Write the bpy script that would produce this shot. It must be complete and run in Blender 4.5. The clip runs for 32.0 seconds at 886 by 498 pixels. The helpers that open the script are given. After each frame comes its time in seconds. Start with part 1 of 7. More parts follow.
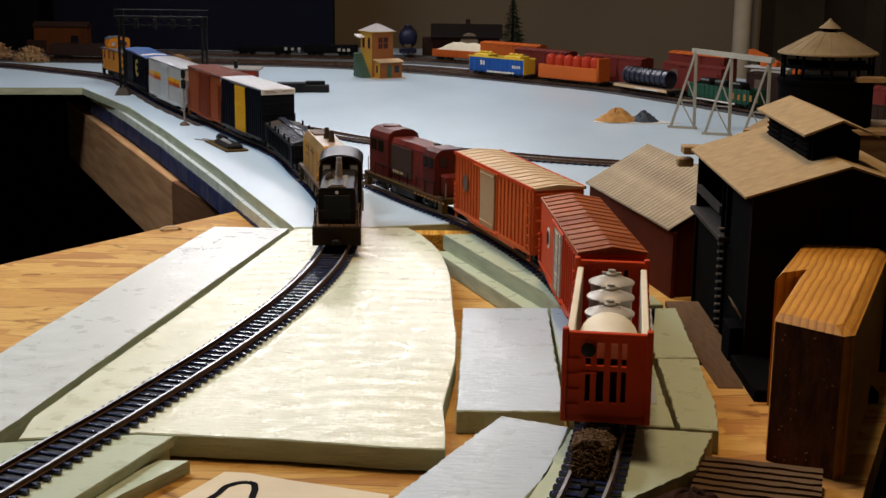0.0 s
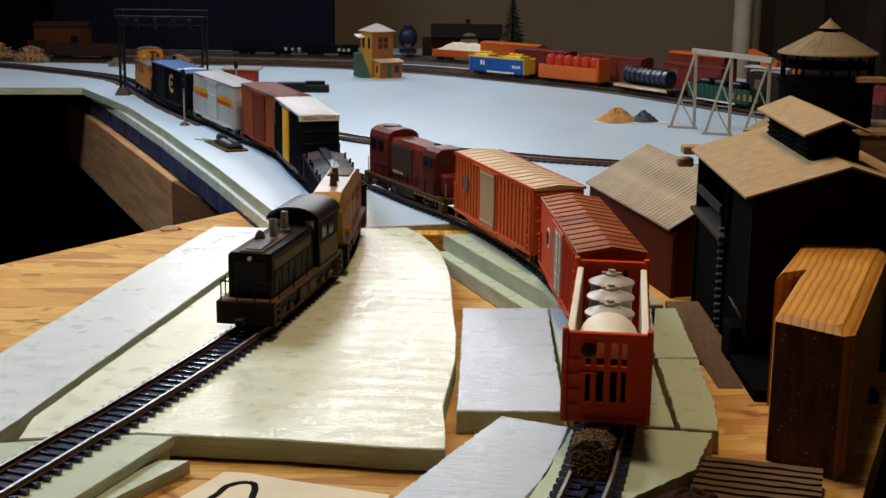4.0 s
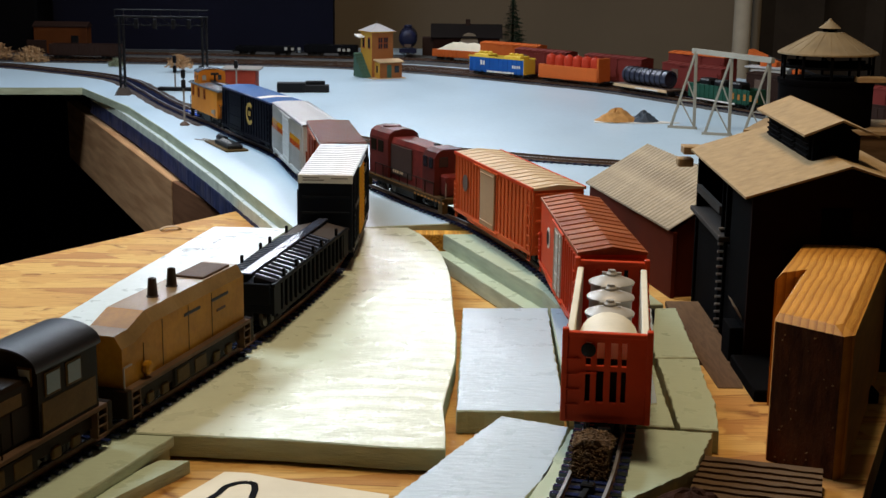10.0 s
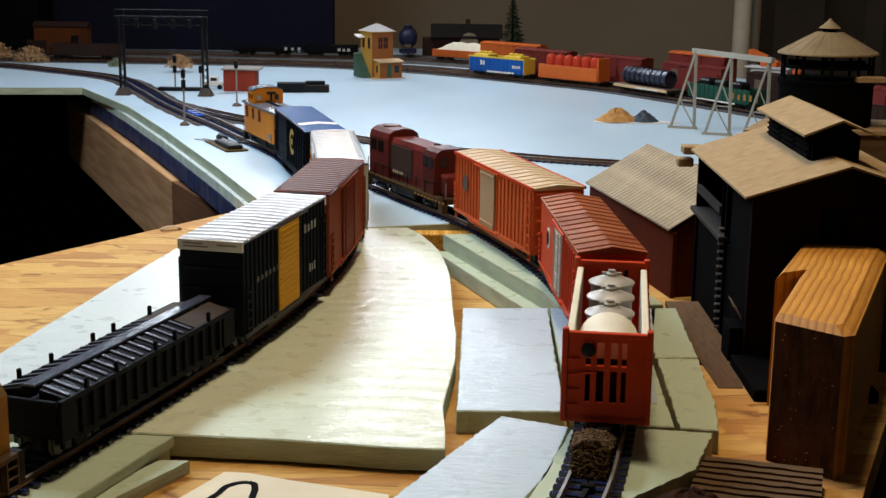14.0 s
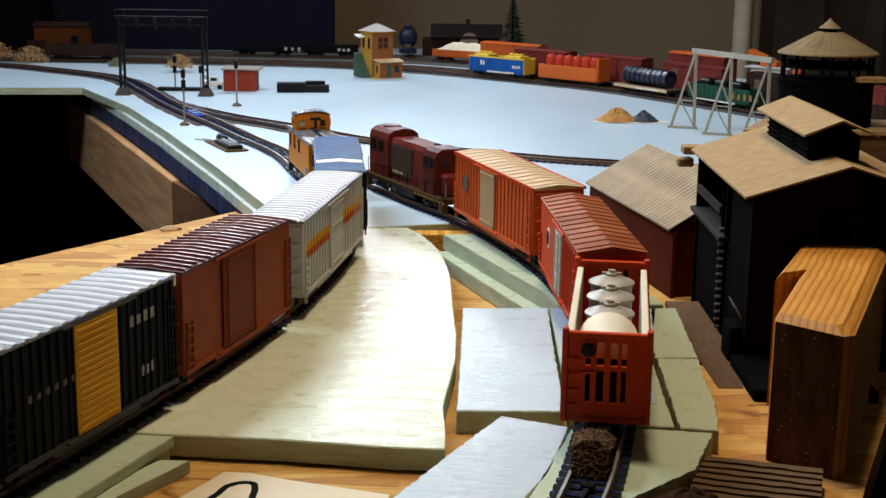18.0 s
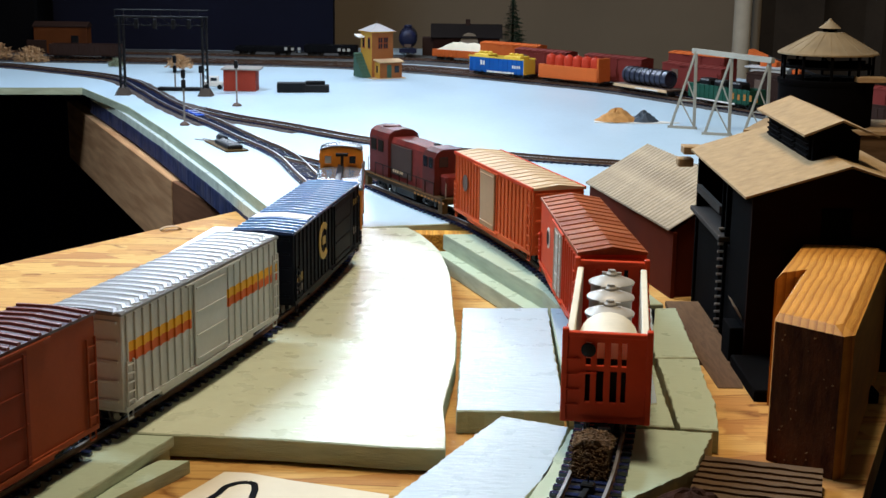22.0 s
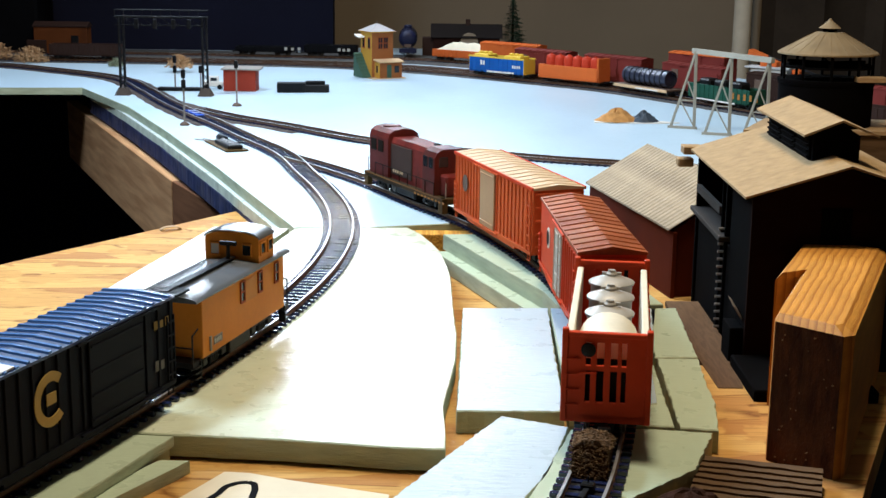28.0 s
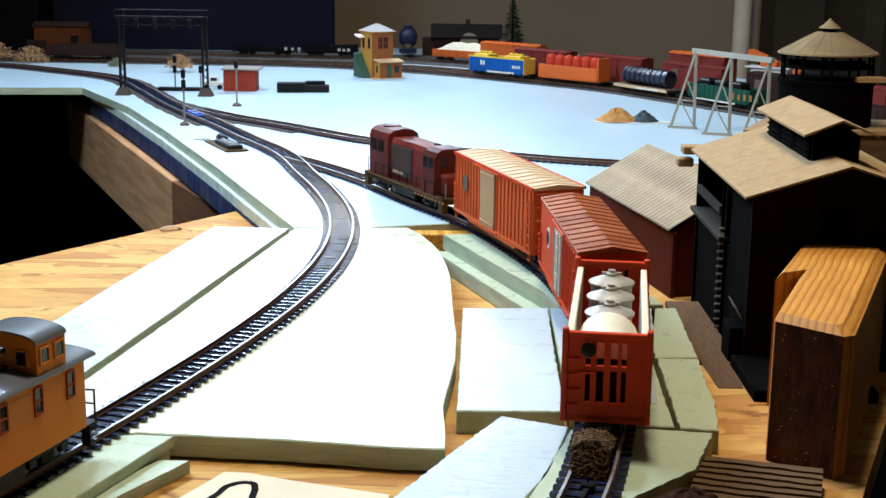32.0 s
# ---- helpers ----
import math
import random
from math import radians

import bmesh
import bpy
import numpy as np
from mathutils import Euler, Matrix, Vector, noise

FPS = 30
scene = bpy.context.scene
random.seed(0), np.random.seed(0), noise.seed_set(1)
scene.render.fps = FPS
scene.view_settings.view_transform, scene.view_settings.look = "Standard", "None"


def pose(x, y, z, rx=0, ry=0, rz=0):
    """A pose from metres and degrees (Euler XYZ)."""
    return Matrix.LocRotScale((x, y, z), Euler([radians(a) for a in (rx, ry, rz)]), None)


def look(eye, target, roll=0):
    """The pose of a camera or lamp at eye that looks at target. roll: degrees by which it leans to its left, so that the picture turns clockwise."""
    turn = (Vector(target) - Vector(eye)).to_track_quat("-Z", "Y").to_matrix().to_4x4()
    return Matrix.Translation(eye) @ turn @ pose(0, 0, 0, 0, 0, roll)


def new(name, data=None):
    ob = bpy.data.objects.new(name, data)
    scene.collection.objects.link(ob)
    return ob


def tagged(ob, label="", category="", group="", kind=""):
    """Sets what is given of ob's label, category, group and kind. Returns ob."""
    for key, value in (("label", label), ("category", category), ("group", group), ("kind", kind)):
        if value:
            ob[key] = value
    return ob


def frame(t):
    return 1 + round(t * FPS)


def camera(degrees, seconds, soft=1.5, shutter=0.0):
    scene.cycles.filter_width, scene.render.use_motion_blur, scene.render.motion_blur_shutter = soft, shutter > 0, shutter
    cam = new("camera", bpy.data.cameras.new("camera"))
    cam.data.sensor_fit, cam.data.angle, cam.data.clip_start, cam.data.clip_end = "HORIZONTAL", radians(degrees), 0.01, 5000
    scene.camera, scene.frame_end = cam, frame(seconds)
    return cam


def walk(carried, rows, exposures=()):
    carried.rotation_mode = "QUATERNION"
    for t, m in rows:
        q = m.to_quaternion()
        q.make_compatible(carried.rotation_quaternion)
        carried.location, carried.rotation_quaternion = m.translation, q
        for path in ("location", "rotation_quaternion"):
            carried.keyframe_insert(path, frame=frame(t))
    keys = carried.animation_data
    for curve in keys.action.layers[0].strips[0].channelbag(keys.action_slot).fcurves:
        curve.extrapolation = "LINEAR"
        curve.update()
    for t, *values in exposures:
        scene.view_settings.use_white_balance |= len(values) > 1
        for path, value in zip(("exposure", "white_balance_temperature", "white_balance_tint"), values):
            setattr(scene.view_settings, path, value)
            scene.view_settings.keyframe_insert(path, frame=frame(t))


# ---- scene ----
# A model railway in 1:87 on a table of foam boards. Geometry is given in millimetres and scaled to metres.
cam = camera(35.54, 32.0, soft=1.5)
EYE = look((0, 0, 0.2235), (0, math.cos(radians(12.9)), 0.2235 - math.sin(radians(12.9))), 0.767)
walk(cam, [(0.0, EYE), (32.0, EYE)],
     exposures=[(0.0, -0.97, 6750, 17), (6.0, -0.85, 6200, 13), (13.0, -0.65, 6000, 10), (18.0, -0.55, 6000, 10), (22.0, -0.27, 5550, 8), (24.0, -0.22, 5250, 8), (28.0, -0.1, 5550, 7), (32.0, -0.1, 5400, 6)])

# ---- light: the room's own lamps ----
world = bpy.data.worlds.new("room")
scene.world = world
world.use_nodes = True
world.node_tree.nodes["Background"].inputs[0].default_value = (0.01, 0.011, 0.014, 1)
world.node_tree.nodes["Background"].inputs[1].default_value = 0.2


def lamp(name, eye, target, sx, sy, watts, colour):
    data = bpy.data.lights.new(name, "AREA")
    data.shape, data.size, data.size_y = "RECTANGLE", sx, sy
    data.energy, data.color = watts, colour
    ob = new(name, data)
    ob.matrix_world = look(eye, target)
    return ob


lamp("tube_light", (-0.66, 1.42, 1.00), (-0.02, 0.86, 0), 1.0, 0.10, 30, (0.80, 0.91, 1.0))
bulb = bpy.data.lights.new("bulb_light", "POINT")
bulb.shadow_soft_size, bulb.energy, bulb.color = 0.10, 47, (1.0, 0.77, 0.49)
new("bulb_light", bulb).location = (0.06, 0.80, 1.10)

lamp("rear_light", (-0.20, 2.50, 0.55), (-0.06, 0.8, 0), 0.65, 0.12, 9, (0.93, 0.96, 0.97))

# ---- mesh building ----
MM = 0.001


class Shape:
    """Collects solids, in millimetres, for one mesh."""

    def __init__(self):
        self.v, self.f, self.mi = [], [], []
        self.slot = 0

    def add(self, verts, faces):
        n = len(self.v)
        self.v += [tuple(p) for p in verts]
        self.f += [tuple(n + i for i in f) for f in faces]
        self.mi += [self.slot] * len(faces)
        return self

    def box(self, x0, x1, y0, y1, z0, z1):
        v = [(x, y, z) for z in (z0, z1) for y in (y0, y1) for x in (x0, x1)]
        return self.add(v, [(0, 2, 3, 1), (4, 5, 7, 6), (0, 1, 5, 4), (1, 3, 7, 5), (3, 2, 6, 7), (2, 0, 4, 6)])

    def bbox(self, x0, x1, y0, y1, z0, z1, c=0.4):
        """A box with its edges cut off by c."""
        bm = bmesh.new()
        bmesh.ops.create_cube(bm, size=1, matrix=Matrix.LocRotScale(((x0 + x1) / 2, (y0 + y1) / 2, (z0 + z1) / 2), None, (x1 - x0, y1 - y0, z1 - z0)))
        bmesh.ops.bevel(bm, geom=bm.edges[:], offset=c, segments=1, affect="EDGES")
        bm.verts.ensure_lookup_table()
        self.add([v.co[:] for v in bm.verts], [[v.index for v in f.verts] for f in bm.faces])
        bm.free()
        return self

    def prism(self, poly, z0, z1, top=None):
        """An upright prism on a counter-clockwise outline; top: the outline of its upper face."""
        n = len(poly)
        top = top or poly
        v = [(x, y, z0) for x, y in poly] + [(x, y, z1) for x, y in top]
        f = [tuple(range(n - 1, -1, -1)), tuple(range(n, 2 * n))] + [(i, (i + 1) % n, n + (i + 1) % n, n + i) for i in range(n)]
        return self.add(v, f)

    def xprism(self, poly, x0, x1):
        """A prism along x on an outline in (y, z)."""
        n = len(poly)
        v = [(x0, y, z) for y, z in poly] + [(x1, y, z) for y, z in poly]
        f = [tuple(range(n - 1, -1, -1)), tuple(range(n, 2 * n))] + [(i, (i + 1) % n, n + (i + 1) % n, n + i) for i in range(n)]
        return self.add(v, f)

    def lathe(self, prof, x=0, y=0, n=16, axis="z"):
        """A turned solid; prof: (radius, height) from bottom to top. axis x: lies along x."""
        v, f = [], []
        for r, z in prof:
            for k in range(n):
                a = 2 * math.pi * k / n
                p = (r * math.cos(a), r * math.sin(a), z)
                v.append((x + p[0], y + p[1], p[2]) if axis == "z" else (p[2] + x, p[0], p[1] + y) if axis == "x" else (p[0] + x, p[2], p[1] + y))
        m = len(prof)
        for i in range(m - 1):
            for k in range(n):
                f.append((i * n + k, i * n + (k + 1) % n, (i + 1) * n + (k + 1) % n, (i + 1) * n + k))
        f += [tuple(range(n - 1, -1, -1)), tuple((m - 1) * n + k for k in range(n))]
        return self.add(v, f)

    def rod(self, a, b, r, n=6, r2=None):
        a, b = Vector(a), Vector(b)
        w = (b - a).normalized()
        u = w.orthogonal().normalized()
        t = w.cross(u)
        r2 = r if r2 is None else r2
        v = [p + q * (u * math.cos(2 * math.pi * k / n) + t * math.sin(2 * math.pi * k / n)) for p, q in ((a, r), (b, r2)) for k in range(n)]
        return self.add(v, [tuple(range(n - 1, -1, -1)), tuple(range(n, 2 * n))] + [(k, (k + 1) % n, n + (k + 1) % n, n + k) for k in range(n)])

    def beam(self, a, b, w, h):
        """A square bar from a to b, w wide and h high."""
        a, b = Vector(a), Vector(b)
        d = (b - a).normalized()
        s = d.cross(Vector((0, 0, 1)))
        s = s.normalized() if s.length > 1e-4 else Vector((1, 0, 0))
        u = s.cross(d)
        v = [p + s * i * w / 2 + u * j * h / 2 for p in (a, b) for i, j in ((-1, -1), (1, -1), (1, 1), (-1, 1))]
        return self.add(v, [(0, 1, 2, 3), (7, 6, 5, 4), (0, 4, 5, 1), (1, 5, 6, 2), (2, 6, 7, 3), (3, 7, 4, 0)])

    def mesh(self, name, mats, smooth=False):
        me = bpy.data.meshes.new(name)
        me.from_pydata([(x * MM, y * MM, z * MM) for x, y, z in self.v], [], self.f)
        for m in mats if isinstance(mats, (list, tuple)) else [mats]:
            me.materials.append(m)
        me.polygons.foreach_set("material_index", self.mi)
        bm = bmesh.new()
        bm.from_mesh(me)
        bmesh.ops.recalc_face_normals(bm, faces=bm.faces[:])
        bm.to_mesh(me)
        bm.free()
        if smooth:
            me.shade_smooth()
            me.set_sharp_from_angle(angle=radians(40))
        return me


def thing(name, label, category, x=0, y=0, z=0, rz=0, group="", kind=""):
    ob = new(name)
    ob.empty_display_size = 0.01
    ob.matrix_basis = pose(x * MM, y * MM, z * MM, 0, 0, rz)
    return tagged(ob, label, category, group, kind)


def part(name, shape, mat, parent, label="", at=None, smooth=False):
    me = shape if isinstance(shape, bpy.types.Mesh) else shape.mesh(name, mat, smooth)
    ob = new(name, me)
    ob.parent = parent
    if at is not None:
        ob.matrix_basis = at
    if label:
        ob["label"] = label
    return ob


def solid(name, shape, mat, label, category, x=0, y=0, z=0, rz=0, group="", kind="", smooth=False):
    ob = new(name, shape.mesh(name, mat, smooth))
    ob.matrix_basis = pose(x * MM, y * MM, z * MM, 0, 0, rz)
    return tagged(ob, label, category, group, kind)


# ---- materials ----
def material(name, colour, rough=0.6, metal=0.0, vary=0.12, scale=40.0, bump=0.15, fine=900.0, stain=None, stain_amount=0.0, stretch=(1, 1, 1), per_object=0.0, spec=0.35):
    """Colour with two scales of variation, optional stains of another colour, and fine relief. Scales are per metre."""
    m = bpy.data.materials.new(name)
    m.use_nodes = True
    nt = m.node_tree
    bs = nt.nodes["Principled BSDF"]
    bs.inputs["Roughness"].default_value, bs.inputs["Metallic"].default_value = rough, metal
    bs.inputs["Specular IOR Level"].default_value = spec
    N = nt.nodes.new
    tc, mp = N("ShaderNodeTexCoord"), N("ShaderNodeMapping")
    mp.inputs["Scale"].default_value = stretch
    nt.links.new(tc.outputs["Object"], mp.inputs[0])

    def noise_at(s, detail=4.0):
        n = N("ShaderNodeTexNoise")
        n.inputs["Scale"].default_value, n.inputs["Detail"].default_value = s, detail
        nt.links.new(mp.outputs[0], n.inputs["Vector"])
        return n.outputs["Fac"]

    def mixed(fac, a, b, mode="MIX"):
        x = N("ShaderNodeMix")
        x.data_type, x.blend_type = "RGBA", mode
        for i, val in ((0, fac), (6, a), (7, b)):
            if isinstance(val, bpy.types.NodeSocket):
                nt.links.new(val, x.inputs[i])
            else:
                x.inputs[i].default_value = val if i == 0 else (*val, 1)
        return x.outputs[2]

    def ramp(fac, a, b):
        r = N("ShaderNodeMapRange")
        r.inputs[1].default_value, r.inputs[2].default_value = a, b
        nt.links.new(fac, r.inputs[0])
        return r.outputs[0]

    lo, hi = [max(0, c * (1 - vary)) for c in colour], [min(1, c * (1 + vary)) for c in colour]
    col = mixed(ramp(noise_at(scale), 0.3, 0.7), lo, hi)
    col = mixed(ramp(noise_at(fine), 0.35, 0.65), col, mixed(0.5, col, (0.5, 0.5, 0.5), "OVERLAY"))
    small = mixed(0.35, col, mixed(1.0, col, [1 - vary] * 3, "MULTIPLY"))
    col = mixed(ramp(noise_at(fine * 0.4), 0.4, 0.6), col, small)
    if stain is not None:
        st = N("ShaderNodeMath")
        st.operation = "MULTIPLY"
        nt.links.new(ramp(noise_at(scale * 0.7, 6.0), 0.5, 0.68), st.inputs[0])
        st.inputs[1].default_value = stain_amount
        col = mixed(st.outputs[0], col, stain)
    if per_object:
        oi, hs = N("ShaderNodeObjectInfo"), N("ShaderNodeHueSaturation")
        mr = N("ShaderNodeMapRange")
        mr.inputs[3].default_value, mr.inputs[4].default_value = 1 - per_object, 1 + per_object
        nt.links.new(oi.outputs["Random"], mr.inputs[0])
        nt.links.new(mr.outputs[0], hs.inputs["Value"])
        nt.links.new(col, hs.inputs["Color"])
        col = hs.outputs[0]
    nt.links.new(col, bs.inputs["Base Color"])
    if bump:
        b = N("ShaderNodeBump")
        b.inputs["Strength"].default_value, b.inputs["Distance"].default_value = bump, 0.0006
        nt.links.new(noise_at(fine, 5.0), b.inputs["Height"])
        nt.links.new(b.outputs[0], bs.inputs["Normal"])
    return m


def wood(name, dark, light, axis=(1, 8, 8), scale=60.0, rough=0.65, rings=0.6):
    """Sawn wood with its grain along the axis of least stretch."""
    m = material(name, light, rough, 0, 0.12, 30, 0.25, 600, stretch=axis, spec=0.12)
    nt = m.node_tree
    N = nt.nodes.new
    bs = nt.nodes["Principled BSDF"]
    base = bs.inputs["Base Color"].links[0].from_socket
    tc, mp, wv = N("ShaderNodeTexCoord"), N("ShaderNodeMapping"), N("ShaderNodeTexNoise")
    mp.inputs["Scale"].default_value = axis
    nt.links.new(tc.outputs["Object"], mp.inputs[0])
    nt.links.new(mp.outputs[0], wv.inputs["Vector"])
    wv.inputs["Scale"].default_value, wv.inputs["Detail"].default_value, wv.inputs["Distortion"].default_value = scale, 3, 0.4
    mr, mx = N("ShaderNodeMapRange"), N("ShaderNodeMix")
    mr.inputs[1].default_value, mr.inputs[2].default_value, mr.inputs[4].default_value = 0.42, 0.62, rings
    nt.links.new(wv.outputs["Fac"], mr.inputs[0])
    mx.data_type = "RGBA"
    nt.links.new(mr.outputs[0], mx.inputs[0])
    nt.links.new(base, mx.inputs[6])
    mx.inputs[7].default_value = (*dark, 1)
    nt.links.new(mx.outputs[2], bs.inputs["Base Color"])
    return m


def foam(name, colour, stain, amount, rings=0.0, centre=(0, 0, 0), relief=0.3, spec=0.55, pits=0.6):
    """Extruded foam with a waxy face: cloudy stains, broad unevenness, scratches, small pits, and the arcs a saw leaves."""
    m = material(name, colour, 0.40, 0, 0.07, 9, 0.0, 420, stain=stain, stain_amount=amount, stretch=(1, 0.45, 1), spec=spec)
    nt = m.node_tree
    N = nt.nodes.new
    bs = nt.nodes["Principled BSDF"]
    tc, mp = N("ShaderNodeTexCoord"), N("ShaderNodeMapping")
    mp.inputs["Scale"].default_value, mp.inputs["Rotation"].default_value = (0.3, 1, 1), (0, 0, 0.12)
    nt.links.new(tc.outputs["Object"], mp.inputs[0])

    def noise_at(s, detail, src):
        n = N("ShaderNodeTexNoise")
        n.inputs["Scale"].default_value, n.inputs["Detail"].default_value = s, detail
        nt.links.new(src, n.inputs["Vector"])
        return n.outputs["Fac"]

    def plus(a, factor, b):
        x = N("ShaderNodeMath")
        x.operation = "MULTIPLY_ADD"
        nt.links.new(a, x.inputs[0])
        x.inputs[1].default_value = factor
        nt.links.new(b, x.inputs[2])
        return x.outputs[0]

    def ramp(fac, a, b, lo=0.0, hi=1.0):
        r = N("ShaderNodeMapRange")
        r.inputs[1].default_value, r.inputs[2].default_value, r.inputs[3].default_value, r.inputs[4].default_value = a, b, lo, hi
        nt.links.new(fac, r.inputs[0])
        return r.outputs[0]

    scratch = noise_at(380, 5, mp.outputs[0])
    broad = noise_at(34, 4, mp.outputs[0])
    soft = noise_at(75, 3, tc.outputs["Object"])
    height = plus(broad, 1.1, scratch)
    height = plus(soft, 0.9, height)
    # pits: a few of the cells hold one
    vo = N("ShaderNodeTexVoronoi")
    vo.inputs["Scale"].default_value = 38
    nt.links.new(tc.outputs["Object"], vo.inputs["Vector"])
    sep, size = N("ShaderNodeSeparateColor"), N("ShaderNodeMath")
    nt.links.new(vo.outputs["Color"], sep.inputs[0])
    size.operation = "MULTIPLY"
    nt.links.new(ramp(sep.outputs[0], 0.86, 1.0), size.inputs[0])
    size.inputs[1].default_value = 0.032
    pit = N("ShaderNodeMath")
    pit.operation = "LESS_THAN"
    nt.links.new(vo.outputs["Distance"], pit.inputs[0])
    nt.links.new(size.outputs[0], pit.inputs[1])
    height = plus(pit.outputs[0], -2.6 * pits, height)
    if rings:
        sh, wv = N("ShaderNodeMapping"), N("ShaderNodeTexWave")
        sh.inputs["Location"].default_value = centre
        nt.links.new(tc.outputs["Object"], sh.inputs[0])
        wv.wave_type, wv.rings_direction = "RINGS", "Z"
        wv.inputs["Scale"].default_value, wv.inputs["Distortion"].default_value, wv.inputs["Detail"].default_value, wv.inputs["Detail Scale"].default_value = 19, 4.0, 3, 0.5
        nt.links.new(sh.outputs[0], wv.inputs["Vector"])
        height = plus(wv.outputs["Fac"], rings, height)
    base = bs.inputs["Base Color"].links[0].from_socket
    mx, k = N("ShaderNodeMix"), N("ShaderNodeMath")
    mx.data_type, mx.blend_type = "RGBA", "MULTIPLY"
    k.operation = "MULTIPLY"
    nt.links.new(pit.outputs[0], k.inputs[0])
    k.inputs[1].default_value = pits
    nt.links.new(k.outputs[0], mx.inputs[0])
    nt.links.new(base, mx.inputs[6])
    mx.inputs[7].default_value = (0.3, 0.27, 0.2, 1)
    # grime in the grain
    gr = N("ShaderNodeMix")
    gr.data_type, gr.blend_type = "RGBA", "MULTIPLY"
    nt.links.new(ramp(scratch, 0.54, 0.74, 0.0, 0.6 * relief), gr.inputs[0])
    nt.links.new(mx.outputs[2], gr.inputs[6])
    gr.inputs[7].default_value = (0.72, 0.69, 0.58, 1)
    nt.links.new(gr.outputs[2], bs.inputs["Base Color"])
    nt.links.new(ramp(soft, 0.35, 0.65, 0.33 - 0.25 * relief, 0.33 + 0.25 * relief), bs.inputs["Roughness"])
    bp = N("ShaderNodeBump")
    bp.inputs["Strength"].default_value, bp.inputs["Distance"].default_value = relief, 0.0008
    nt.links.new(height, bp.inputs["Height"])
    nt.links.new(bp.outputs[0], bs.inputs["Normal"])
    return m


FOAM = foam("foam_cream", (0.645, 0.68, 0.505), (0.585, 0.565, 0.345), 0.7, 0.6, (0.03, -0.56, 0), 0.36)
FOAM_COOL = foam("foam_cool", (0.48, 0.57, 0.635), (0.53, 0.59, 0.60), 0.4, spec=0.2)
FOAM_PALE = foam("foam_pale", (0.60, 0.655, 0.65), (0.60, 0.63, 0.57), 0.5, spec=0.35)
FOAM_GREEN = foam("foam_green", (0.46, 0.53, 0.385), (0.46, 0.49, 0.31), 0.6, spec=0.15)
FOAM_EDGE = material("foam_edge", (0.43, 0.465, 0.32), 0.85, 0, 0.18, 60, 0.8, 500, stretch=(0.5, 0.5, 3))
FOAM_BLUE = material("foam_blue", (0.030, 0.036, 0.095), 0.7, 0, 0.4, 40, 0.4, 600, stain=(0.16, 0.13, 0.14), stain_amount=0.4)
FOAM_YARD = foam("foam_yard", (0.49, 0.605, 0.69), (0.53, 0.62, 0.67), 0.4, relief=0.03, pits=0.05, spec=0.35)


